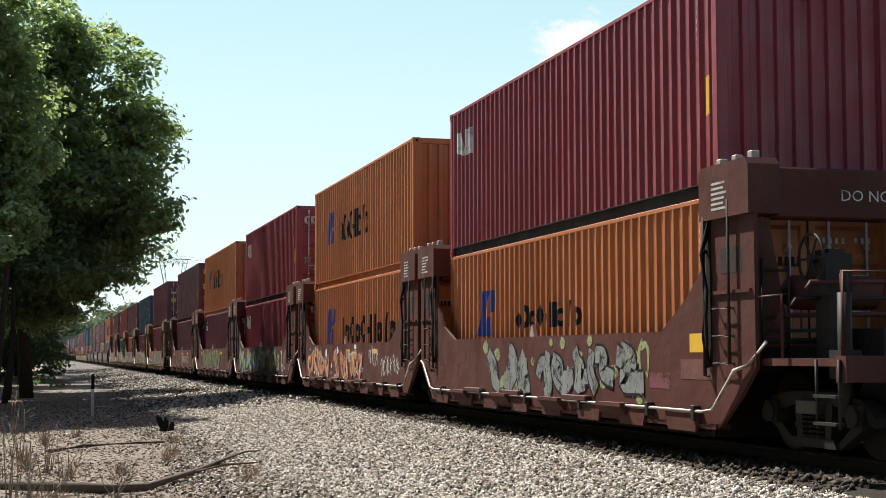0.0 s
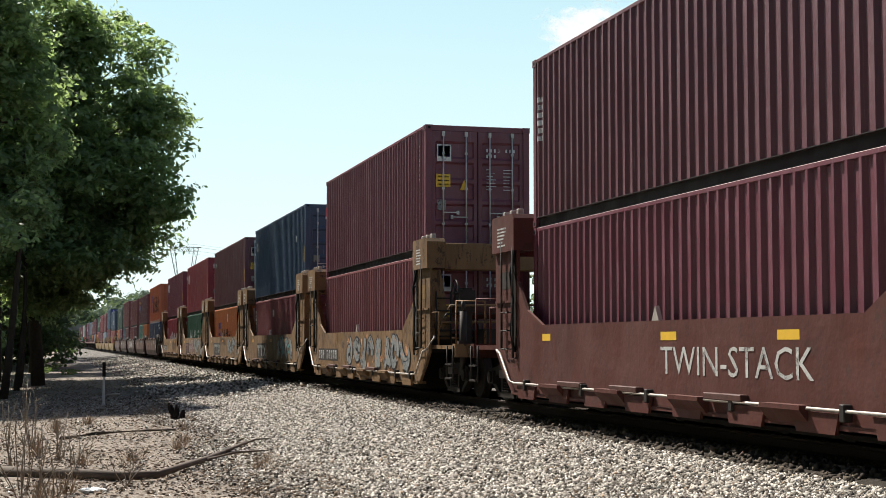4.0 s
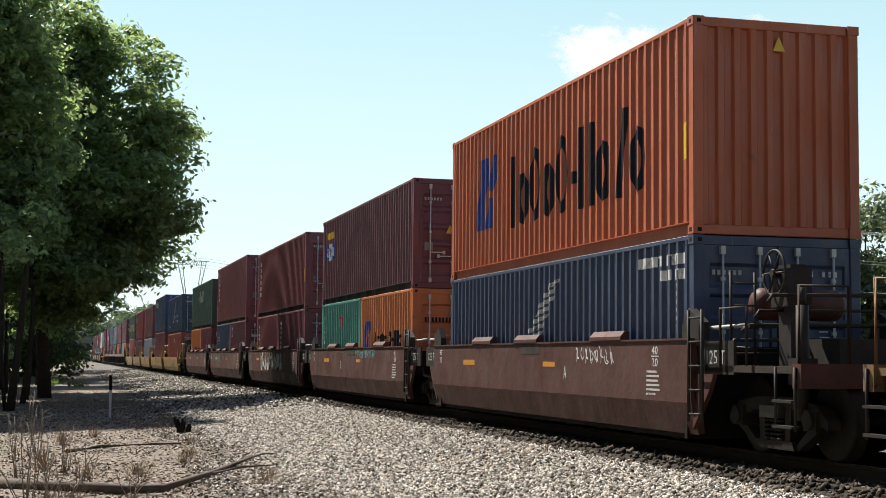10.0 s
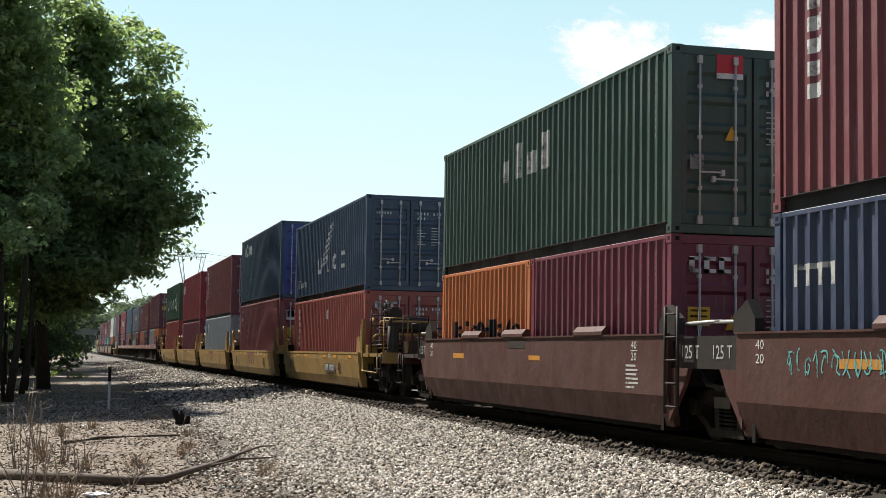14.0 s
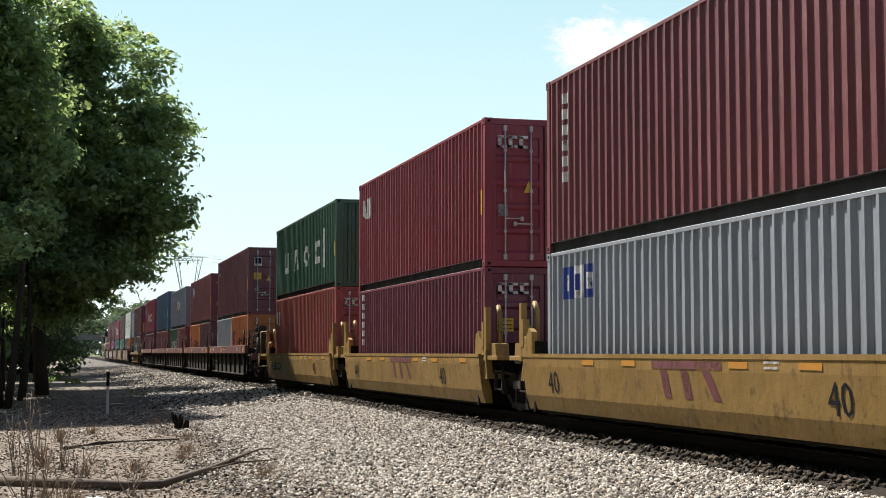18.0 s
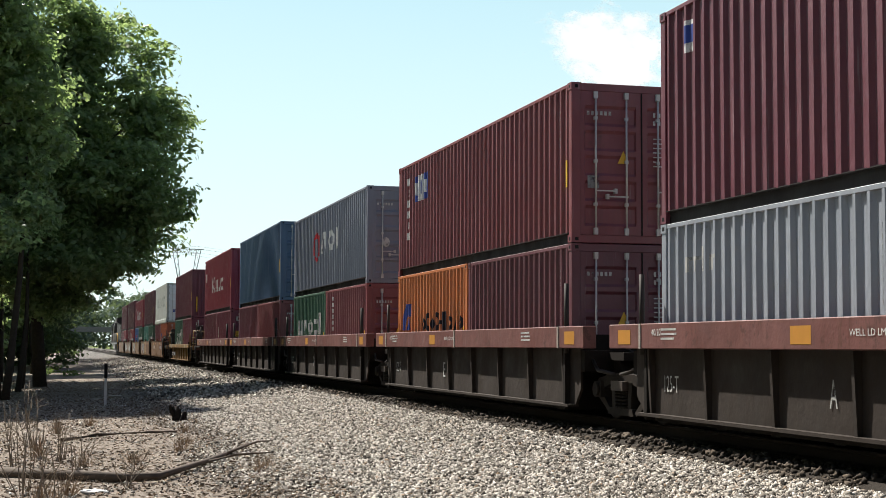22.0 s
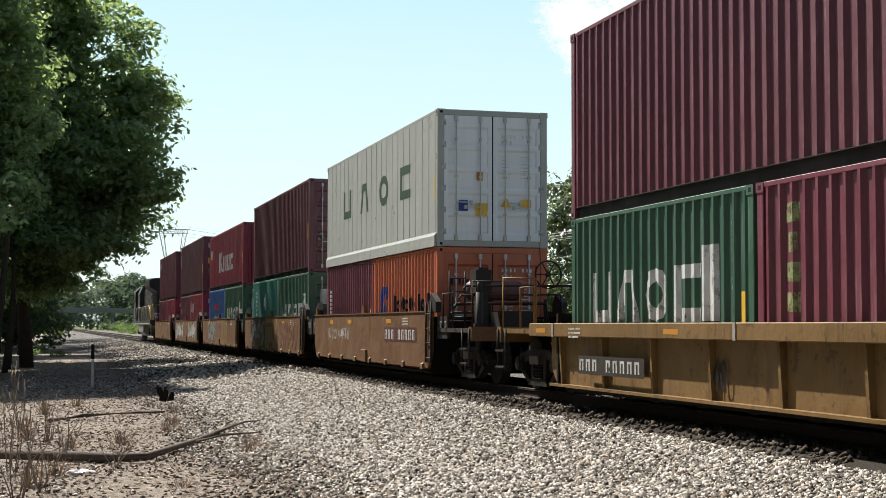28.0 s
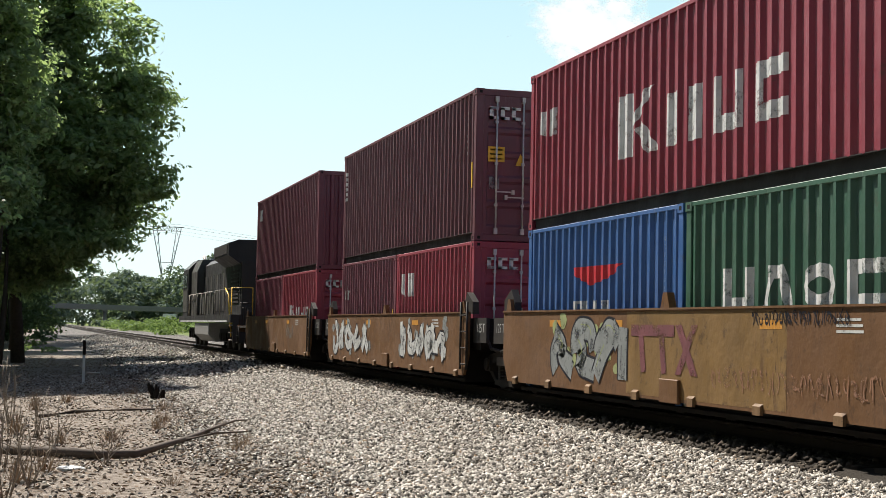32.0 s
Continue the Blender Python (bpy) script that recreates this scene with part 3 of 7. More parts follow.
def growth():
    r = random.Random(3)
    thicket("undergrowth", "undergrowth below the trees in a dark shaded leaf colour", [(r.uniform(-12, -4.6), r.uniform(34, 130), r.uniform(-.3, 1.6), r.uniform(.8, 1.6), r.uniform(.8, 2), r.uniform(.6, 1.6)) for _ in range(120)],
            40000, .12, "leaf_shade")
    thicket("wood", "wood behind the front row of trees in a shaded leaf colour", [(r.uniform(-20, -6.5), r.uniform(50, 170), r.uniform(.3, 7), r.uniform(2, 3.5), r.uniform(2, 4), r.uniform(2, 3.5)) for _ in range(130)],
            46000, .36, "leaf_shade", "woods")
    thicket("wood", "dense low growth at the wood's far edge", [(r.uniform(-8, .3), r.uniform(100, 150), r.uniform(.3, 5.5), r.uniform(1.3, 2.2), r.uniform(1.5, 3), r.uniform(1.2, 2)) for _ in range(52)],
            34000, .2, "leaf_half_shade", "woods")
    # out-of-view wood, added to cut sky light on the train's near side
    thicket("wood", "unseen wood added alongside to block the left sky", [(r.uniform(-17, -10.5), r.uniform(-70, 42), r.uniform(.5, 15), r.uniform(2, 3.5), r.uniform(2, 4), r.uniform(2, 3.5)) for _ in range(150)],
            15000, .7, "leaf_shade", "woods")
    # added canopy, placed so that its shadow darkens the low growth
    thicket("wood", "canopy added behind the crowns to shade the wood's far edge", [(r.uniform(-9, 1.2), r.uniform(104, 190), r.uniform(6.5, 13), r.uniform(2, 3), r.uniform(2.5, 4), r.uniform(1.4, 2.2)) for _ in range(60)],
            36000, .28, "leaf_half_shade", "woods")
    thicket("verge_bushes", "bright green bushes on the far verge", [(r.uniform(.5, 3) if r.random() < .06 else r.uniform(20, 46), r.uniform(150, 420), r.uniform(-.4, .8), r.uniform(1, 3), r.uniform(2, 6), r.uniform(.6, 1.8)) for _ in range(90)],
            30000, .26, "shrub")
    thicket("weeds", "low green weeds beside the ballast", [(r.uniform(-.8, 1.6), r.uniform(85, 160), -.6, r.uniform(.4, .9), r.uniform(.5, 2), r.uniform(.10, .3)) for _ in range(8)], 1200, .08, "shrub")
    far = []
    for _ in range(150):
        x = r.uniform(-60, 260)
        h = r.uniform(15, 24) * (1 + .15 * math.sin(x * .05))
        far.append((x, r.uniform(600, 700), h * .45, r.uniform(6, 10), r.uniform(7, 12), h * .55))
    thicket("far_woods", "hazy far woods behind the overpass", far, 90000, 1.05, "leaf_haze", "woods")
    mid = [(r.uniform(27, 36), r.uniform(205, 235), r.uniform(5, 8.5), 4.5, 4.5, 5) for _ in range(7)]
    thicket("mid_woods", "tall trees beyond the track", mid, 30000, .5, "leaf_haze", "woods")
    # added backing in the shaded leaf colour, closes bright sky gaps
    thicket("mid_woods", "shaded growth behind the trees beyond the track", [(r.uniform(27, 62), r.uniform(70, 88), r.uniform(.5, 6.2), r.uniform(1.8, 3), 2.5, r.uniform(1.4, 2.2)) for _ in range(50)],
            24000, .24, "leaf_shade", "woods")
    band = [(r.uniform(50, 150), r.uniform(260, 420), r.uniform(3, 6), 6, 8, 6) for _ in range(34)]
    thicket("mid_woods", "woods beyond the far verge", band, 22000, .45, "leaf_haze", "woods")


growth()


def trees_beyond():
    lab = "leafy green tree standing beyond the track"
    for (x, y, h, w) in ((26.0, 64, 9.4, 3.2), (31.5, 62, 10.4, 3.8), (36.5, 61, 9.6, 3.8), (41.5, 59, 9.0, 3.6), (46.5, 56, 9.4, 4.0), (52, 50, 9, 4)):
        tree(x, y, [(0, 0, h * .78, w, w, h * .24), (-w * .5, 0, h * .5, w * .8, w, h * .26), (w * .5, 0, h * .48, w * .8, w, h * .26), (0, 0, h * .28, w * .9, w, h * .2)], 11000, .16, lab, .2, mat="leaf_cool", spr=.2, fine=1.7)


trees_beyond()


# ---- distance: overpass, pylon, poles, clouds ----
def overpass():
    root = tagged(new("road_overpass"), "grey concrete road overpass across the railway", "bridge")
    root.location = (0, 560, 0)
    def slope(x):
        return -.0135 * (x - 8)
    bm = bmesh.new()
    for a, b in ((-120, 40), (40, 300)):
        prism(bm, [(a, 5.9 + slope(a)), (b, 5.9 + slope(b)), (b, 6.95 + slope(b)), (a, 6.95 + slope(a))], 1, -5.5, 5.5)
    part("deck", bm, "concrete", root)
    for sy in (-5.7, 5.5):
        bm = bmesh.new()
        prism(bm, [(-120, 6.9 + slope(-120)), (300, 6.9 + slope(300)), (300, 7.75 + slope(300)), (-120, 7.75 + slope(-120))], 1, sy, sy + .25)
        part("parapet", bm, "concrete", root)
    for x in (-70, -35, 0, 26, 52, 85, 120):
        bm = bmesh.new()
        for dy in (-3.5, 0, 3.5):
            rod(bm, (x, dy, -1.2), (x, dy, 5.3 + slope(x)), .55, 12)
        box(bm, x - .8, x + .8, -5, 5, 5.2 + slope(x), 5.95 + slope(x))
        part("pier", bm, "concrete", root)
    sign = tagged(new("road_sign"), "white sign board on posts near the overpass", "sign")
    sign.location = (29.4, 330, -1)
    bm = bmesh.new()
    box(bm, -1.5, 1.5, -.03, .03, 3.0, 4.2)
    part("board", bm, "white_mark", sign)
    for dx in (-1, 1):
        bm = bmesh.new()
        rod(bm, (dx, .05, 0), (dx, .05, 4), .06)
        part("post", bm, "galvanised", sign)


overpass()


def pylon():
    root = tagged(new("transmission_pylon"), "steel lattice transmission pylon with a wide flat head", "pylon")
    root.location = (60.0, 700, -1.2)
    top, waist, hw = 47.8, 22.0, 6.8
    def leg(name, a, b, r):
        bm = bmesh.new()
        rod(bm, a, b, r, 5)
        part(name, bm, "galvanised", root)
    for sy in (-1, 1):
        for sx in (-1, 1):
            leg("leg", (sx * 4.6, sy * 4.6, 0), (sx * 1.4, sy * 1.4, waist), .16)
            leg("arm", (sx * 1.4, sy * 1.4, waist), (sx * hw, sy * .6, top), .15)
            leg("arm", (sx * 1.4, sy * 1.4, waist), (sx * (hw - 2.2), sy * .6, top), .12)
        leg("beam", (-hw - 1.2, sy * .6, top), (hw + 1.2, sy * .6, top), .15)
        leg("beam", (-hw + .3, sy * .6, top - 1.9), (hw - .3, sy * .6, top - 1.9), .1)
        leg("beam", (-3.2, sy * 1.2, 31), (3.2, sy * 1.2, 31), .1)
    bm = bmesh.new()
    for i in range(14):
        x = -hw + i * 2 * hw / 14
        rod(bm, (x, -.6, top - (0 if i % 2 else 1.9)), (x + 2 * hw / 14, -.6, top - (1.9 if i % 2 else 0)), .07, 4)
    for i in range(6):
        z0, z1 = waist + i * 4, waist + i * 4 + 4
        for sx in (-1, 1):
            xo = lambda z: sx * (1.4 + (hw - 1.4) * (z - waist) / (top - waist))
            xi = lambda z: sx * (1.4 + (hw - 3.6) * (z - waist) / (top - waist))
            rod(bm, (xo(z0), -1, z0), (xi(z1), -.9, z1), .07, 4)
    for i in range(5):
        z0, z1 = i * 4.4, i * 4.4 + 4.4
        w0, w1 = 4.6 - 3.2 * z0 / waist, 4.6 - 3.2 * z1 / waist
        rod(bm, (-w0, -w0, z0), (w1, -w1, z1), .08, 4)
        rod(bm, (w0, -w0, z0), (-w1, -w1, z1), .08, 4)
    part("bracing", bm, "galvanised", root)
    wires = tagged(new("power_lines"), "thin power lines hung from the pylon", "cable")
    for dx, dz in ((-7.5, 46.5), (0, 44), (7.5, 46.5), (-5, 48), (5, 48)):
        bm = bmesh.new()
        a, b = Vector((60 + dx, 700, dz)), Vector((330 + dx, 720, dz - 4))
        pts = [a.lerp(b, i / 12) - Vector((0, 0, 9 * math.sin(math.pi * i / 12))) for i in range(13)]
        pipe(bm, pts, .035, 4)
        a2 = Vector((-240 + dx, 690, dz - 2))
        pts = [a.lerp(a2, i / 12) - Vector((0, 0, 9 * math.sin(math.pi * i / 12))) for i in range(13)]
        pipe(bm, pts, .035, 4)
        part("wire", bm, "cable", wires)


pylon()


def pole_line():
    for x, y in ((24.6, 44.5), (48, 38)):
        root = tagged(new("utility_pole"), "wooden utility pole with crossarms and wires", "pole", "poles beyond the track")
        root.location = (x, y, -.9)
        bm = bmesh.new()
        rod(bm, (0, 0, 0), (0, 0, 6.6), .14, 10, .1)
        part("pole", bm, "bark", root)
        for z in (6.2, 5.2):
            bm = bmesh.new()
            box(bm, -1.3, 1.3, -.06, .06, z, z + .12)
            for ix in (-1.2, -.5, .5, 1.2):
                rod(bm, (ix, 0, z + .12), (ix, 0, z + .3), .04, 6)
            part("crossarm", bm, "grey_mark", root)
    wires = tagged(new("wires"), "sagging service wires beyond the track", "cable")
    for dx, z in ((-1.2, 5.6), (-.5, 5.6), (.5, 5.6), (1.2, 5.6), (-1.2, 4.6), (1.2, 4.6), (0, 3.6)):
        bm = bmesh.new()
        for a, b in ((Vector((24.6 + dx, 44.5, z)), Vector((48 + dx, 38, z))), (Vector((24.6 + dx, 44.5, z)), Vector((13.5 + dx * .3, 75, z - 1)))):
            pipe(bm, [a.lerp(b, i / 8) - Vector((0, 0, .5 * math.sin(math.pi * i / 8))) for i in range(9)], .010, 4)
        part("wire", bm, "grey_mark", wires)


pole_line()


def cloud_material():
    """White vapour, dense in the middle, frayed towards the rim of its sheet."""
    m, n, l, b = nodes_of("cloud_vapour")
    tc, mp, ln = n.new("ShaderNodeTexCoord"), n.new("ShaderNodeMapping"), n.new("ShaderNodeVectorMath")
    mp.inputs["Scale"].default_value = (1, 0, 1)
    ln.operation = "LENGTH"
    l.new(tc.outputs["Object"], mp.inputs["Vector"])
    l.new(mp.outputs[0], ln.inputs[0])
    info, off, add = n.new("ShaderNodeObjectInfo"), n.new("ShaderNodeMath"), n.new("ShaderNodeVectorMath")
    off.operation, off.inputs[1].default_value = "MULTIPLY", 40
    l.new(info.outputs["Random"], off.inputs[0])
    l.new(mp.outputs[0], add.inputs[0])
    l.new(off.outputs[0], add.inputs[1])
    puff = noise_tex(n, l, add.outputs[0], 2.3, 7, 0.55)
    ma, mb = n.new("ShaderNodeMath"), n.new("ShaderNodeMapRange")
    ma.operation, ma.inputs[1].default_value = "MULTIPLY_ADD", 1.9
    l.new(puff, ma.inputs[0])
    sub = n.new("ShaderNodeMath")
    sub.operation, sub.inputs[0].default_value = "SUBTRACT", 0.0
    l.new(ln.outputs["Value"], sub.inputs[1])
    l.new(sub.outputs[0], ma.inputs[2])
    mb.interpolation_type = "SMOOTHSTEP"
    for key, v in (("From Min", .10), ("From Max", .52), ("To Min", 0.0), ("To Max", 1.0)):
        mb.inputs[key].default_value = v
    l.new(ma.outputs[0], mb.inputs["Value"])
    l.new(mb.outputs[0], b.inputs["Alpha"])
    b.inputs["Base Color"].default_value = (.3, .3, .3, 1)
    b.inputs["Roughness"].default_value = 1
    # emission whitens the vapour in place of sunlight on it
    b.inputs["Emission Color"].default_value, b.inputs["Emission Strength"].default_value = (1, 1, 1, 1), .92


cloud_material()


def cloud(px, pz, w, h):
    """A far sheet of vapour, 2.8 km off; the sheet reaches well past the cloud's rim."""
    bm = bmesh.new()
    bmesh.ops.create_grid(bm, x_segments=8, y_segments=8, size=1.3, matrix=Matrix.Rotation(radians(90), 4, "X"))
    ob = new("cloud", as_mesh("cloud", bm, "cloud_vapour"))
    ob.location, ob.scale = (px, 2800, pz), (w, 1, h)
    tagged(ob, "white fair-weather cloud in a pale sky", "cloud", kind="structure")


cloud(1090, 605, 175, 115)
cloud(1465, 668, 215, 72)


# ---- small things on the near ground ----
def roadside():
    z = lambda x, y: float(ground_z(np.array(x), np.array(y)))
    post = tagged(new("marker_post"), "white marker post with a dark top in the dirt", "post")
    post.location = (1.46, 43.0, z(1.46, 43))
    bm = bmesh.new()
    box(bm, -.035, .035, -.025, .025, -.1, .80)
    part("shaft", bm, "post_white", post)
    bm = bmesh.new()
    box(bm, -.045, .045, -.03, .03, .80, 1.22)
    part("cap", bm, "char", post, "dark band at the top")
    stump = tagged(new("charred_stump"), "charred broken stump at the ballast edge", "stump")
    stump.location = (2.78, 33.8, z(2.78, 33.8))
    bm = bmesh.new()
    for i in range(6):
        a = i * 1.05
        limb(bm, (.1 * math.cos(a), .08 * math.sin(a), -.05), (.15 * math.cos(a + .3), .1 * math.sin(a), random.uniform(.2, .36)), .07, .03, .1, 3)
    limb(bm, (-.08, 0, .1), (-.2, 0, .38), .05, .03)
    part("wood", bm, "char", stump)
    log = tagged(new("fallen_branch"), "long bare fallen branch lying on the dirt", "branch")
    log.location = (0, 0, 0)
    def run(pts, r0, r1):
        bm = bmesh.new()
        q = [Vector((x, y, z(x, y) + h)) for x, y, h in pts]
        tube(bm, q, [r0 + (r1 - r0) * i / (len(q) - 1) for i in range(len(q))], 8)
        return bm
    part("stem", run([(-.9, 20.8, .07), (-.2, 20.1, .07), (.4, 19.6, .08), (.9, 19.35, .06), (1.35, 19.4, .06), (1.7, 20.2, .08), (2.2, 21.6, .07), (2.75, 23.4, .05), (3.25, 25.2, .04)], .088, .022), "dead_wood", log)
    part("twig", run([(2.1, 21.4, .06), (2.7, 22.2, .09), (3.3, 22.9, .05)], .025, .01), "dead_wood", log)
    part("twig", run([(2.6, 22.9, .06), (3.3, 24.4, .12), (3.7, 25.4, .06)], .022, .01), "dead_wood", log)
    log2 = tagged(new("fallen_branch"), "thin bleached branch lying in the shade", "branch")
    part("stem", run([(.2, 27.5, .05), (.8, 28.6, .06), (1.9, 29.4, .05), (2.4, 29.6, .03)], .045, .02), "dead_wood", log2)
    log3 = tagged(new("fallen_branch"), "thin bleached branch lying in the shade", "branch")
    part("stem", run([(1.2, 47.0, .05), (1.8, 49, .07), (2.2, 50, .05)], .05, .03), "pale_steel", log3)
    tuft = 0
    for x, y, k, h in ((2.3, 26.2, 60, .3), (2.05, 24.6, 70, .28), (2.6, 29.6, 40, .3), (2.9, 20.8, 60, .24), (2.75, 20.2, 50, .22), (1.2, 22.5, 60, .25), (.2, 18.0, 70, .35), (-.1, 16.8, 70, .45), (.45, 22, 60, .3),
                       (-.2, 24, 80, .5), (.1, 30, 80, .5), (3.5, 17.5, 30, .15), (2.2, 17.2, 40, .16), (1.5, 16.0, 50, .2), (.8, 33, 60, .35), (2.4, 36.5, 40, .3)):
        bm = bmesh.new()
        for _ in range(k):
            a, rr = random.uniform(0, 6.28), abs(random.gauss(0, .12))
            p = Vector((rr * math.cos(a), rr * math.sin(a), 0))
            q = p * 1.9 + Vector((random.gauss(0, .06), random.gauss(0, .06), h * random.uniform(.4, 1)))
            s = Vector((-math.sin(a), math.cos(a), 0)) * .006
            bm.faces.new([bm.verts.new(c) for c in (p - s, p + s, q)])
        ob = new("grass_tuft", as_mesh("grass_tuft", bm, "dry_grass"))
        ob.location = (x, y, z(x, y))
        tagged(ob, "dry brown grass tuft in gravel", "grass", "dry grass tufts", kind="stuff")
    for x, y, h in ((-.18, 15.2, 1.0), (.05, 16.2, .8), (-.3, 18.5, 1.2), (.3, 19.8, .7), (-.5, 21.5, 1.1), (.1, 23.4, .8), (-.3, 26.0, 1.2), (.9, 18.6, .4), (1.1, 20.9, .35)):
        bm = bmesh.new()
        for _ in range(5):
            top = Vector((random.gauss(0, .14), random.gauss(0, .14), h * random.uniform(.6, 1)))
            limb(bm, (random.gauss(0, .03), random.gauss(0, .03), -.03), top, .009, .004, .08, 4)
            for _ in range(3):
                st = top * random.uniform(.4, .9)
                limb(bm, st, st + Vector((random.gauss(0, .12), random.gauss(0, .12), random.uniform(.05, .2))), .005, .002, .1, 2)
        ob = new("bare_shrub", as_mesh("bare_shrub", bm, "dry_stem"))
        ob.location = (x, y, z(x, y))
        tagged(ob, "leafless dry shrub at the dirt edge", "shrub", "bare shrubs")
    bm = bmesh.new()
    for i, (dx, dy) in enumerate(((0, 0), (.09, .03), (.15, -.02))):
        tmp = bmesh.ops.create_icosphere(bm, subdivisions=2, radius=.07)
        for v in tmp["verts"]:
            v.co = Vector((v.co.x * 1.2, v.co.y, v.co.z * .45)) * (1 + .4 * noise.noise(v.co * 20 + Vector((i, 0, 0)))) + Vector((dx, dy, .03))
    ob = new("litter", as_mesh("litter", bm, "litter_white"))
    ob.location = (.42, 18.0, z(.42, 18.0))
    tagged(ob, "crumpled white paper litter on the dirt", "litter")
    k = 20000
    x, y = rng.uniform(-3, 3.4, k), 14 * (75 / 14) ** rng.random(k)
    s = rng.uniform(.02, .06, k)
    shape = np.array([(0, -1, 0), (.45, 0, .1), (0, 1, 0), (-.45, 0, .1)], float)
    flat = np.einsum("kij,vj->kvi", turns(k), shape) * s[:, None, None]
    flat[:, :, 2] *= .35
    v = flat + np.stack([x, y, ground_z(x, y) + .03], -1)[:, None]
    tagged(new("leaf_litter", sheet("leaf_litter", v.reshape(-1, 3), np.arange(4 * k).reshape(-1, 4), "litter")), "brown fallen leaves on bare dirt", "leaves", kind="stuff")


roadside()

# ---- the train: how far it has come since the start, in metres ----
def run_of_train(t):
    u = t / 16 - 1
    return 14.664 * t - 19.65 * (u * u - 1) - 3.417 * (u ** 3 - u)


MOVING = []


def on_train(root, along, z=0.0):
    root.location = (TRACK_X, along, z)
    MOVING.append((root, along, z))


def lettering(words, width, height, mat, parent, m, label=""):
    """Readable words in the built-in font, fitted into width x height round the pose's origin."""
    cu = bpy.data.curves.new("lettering", "FONT")
    cu.body, cu.align_x, cu.align_y, cu.resolution_u = words, "CENTER", "CENTER", 2
    tmp = bpy.data.objects.new("lettering", cu)
    me = bpy.data.meshes.new_from_object(tmp)
    bpy.data.objects.remove(tmp)
    co = np.zeros(len(me.vertices) * 3)
    me.vertices.foreach_get("co", co)
    co = co.reshape(-1, 3)
    lo, hi = co.min(0), co.max(0)
    co = (co - (lo + hi) / 2) * np.array([width / (hi[0] - lo[0]), height / (hi[1] - lo[1]), 1])
    me.vertices.foreach_set("co", co.ravel())
    me.materials.clear()
    me.materials.append(MATS[mat])
    return part("lettering", me, None, parent, label, m)


NEAR = Matrix(((0, 0, -1, 0), (-1, 0, 0, 0), (0, 1, 0, 0), (0, 0, 0, 1)))     # x of a sign runs towards the camera's end, z outward to the near side
ENDWISE = Matrix(((1, 0, 0, 0), (0, 0, -1, 0), (0, 1, 0, 0), (0, 0, 0, 1)))   # a sign on the end that faces the camera

PITCH, DEEP = 0.278, 0.042


def corrugation(y):
    """Depth of a container side behind its outer face."""
    a = (y + PITCH * 50) % PITCH
    return DEEP * float(np.interp(a, [0, .027, .087, .191, .251, .278], [0, 0, 1, 1, 0, 0]))


def breaks(y0, y1):
    out = []
    k = math.floor(y0 / PITCH) - 1
    while k * PITCH < y1 + PITCH:
        out += [v for v in (k * PITCH + b for b in (.027, .087, .191, .251)) if y0 < v < y1]
        k += 1
    return out


def side_panel_mesh(bm, length, z0, z1):
    y1 = length / 2 - .09
    ys = [-y1] + breaks(-y1, y1) + [y1]
    cols = [[bm.verts.new((corrugation(y), y, z)) for z in (z0, z1)] for y in ys]
    for a, b in zip(cols, cols[1:]):
        bm.faces.new((a[0], a[1], b[1], b[0]))


def wrap(bm, shift=0.0, proud=0.003):
    """Lays flat shapes (y, z) onto the corrugated near side."""
    lo, hi = min(v.co.y for v in bm.verts), max(v.co.y for v in bm.verts)
    for y in breaks(lo - shift, hi - shift):
        bmesh.ops.bisect_plane(bm, geom=bm.verts[:] + bm.edges[:] + bm.faces[:], plane_co=(0, y + shift, 0), plane_no=(0, 1, 0))
    for v in bm.verts:
        v.co.x = -1.219 + .004 + corrugation(v.co.y - shift) - proud


def rect(bm, y0, y1, z0, z1, x=0.0, mi=0):
    poly(bm, [(y0, z0), (y1, z0), (y1, z1), (y0, z1)], x, mi)


def bars(bm, y0, y1, z0, z1, n, seed, mi=0, low=.62, fill=.55):
    """Plain upright bars, as many as n; they run from y1 (far) to y0."""
    r = random.Random(seed)
    w = (y1 - y0) / n
    for i in range(n):
        b = y1 - i * w
        top = z0 + (z1 - z0) * (1 if r.random() < .4 else low)
        rect(bm, b - w * fill, b, z0, top, 0, mi)
        if r.random() < .5:
            rect(bm, b - w, b - w * fill, top - (z1 - z0) * .16, top, 0, mi)


def column(bm, y0, y1, z0, z1, n, mi=0):
    h = (z1 - z0) / n
    for i in range(n):
        a = z1 - i * h
        k = .5 if i % 3 == 1 else .72
        rect(bm, y0 + (y1 - y0) * (1 - k) / 2, y1 - (y1 - y0) * (1 - k) / 2, a - h * .66, a, 0, mi)


def band(bm, outer, inner, closed=False, mi=0):
    """One painted stroke between two lines of points (y, z)."""
    A, B = [bm.verts.new((0, *p)) for p in outer], [bm.verts.new((0, *p)) for p in inner]
    k = len(A)
    for i in range(k if closed else k - 1):
        j = (i + 1) % k
        f = bm.faces.new((A[i], A[j], B[j], B[i]))
        f.normal_update()
        if f.normal.x > 0:
            f.normal_flip()
        f.material_index = mi


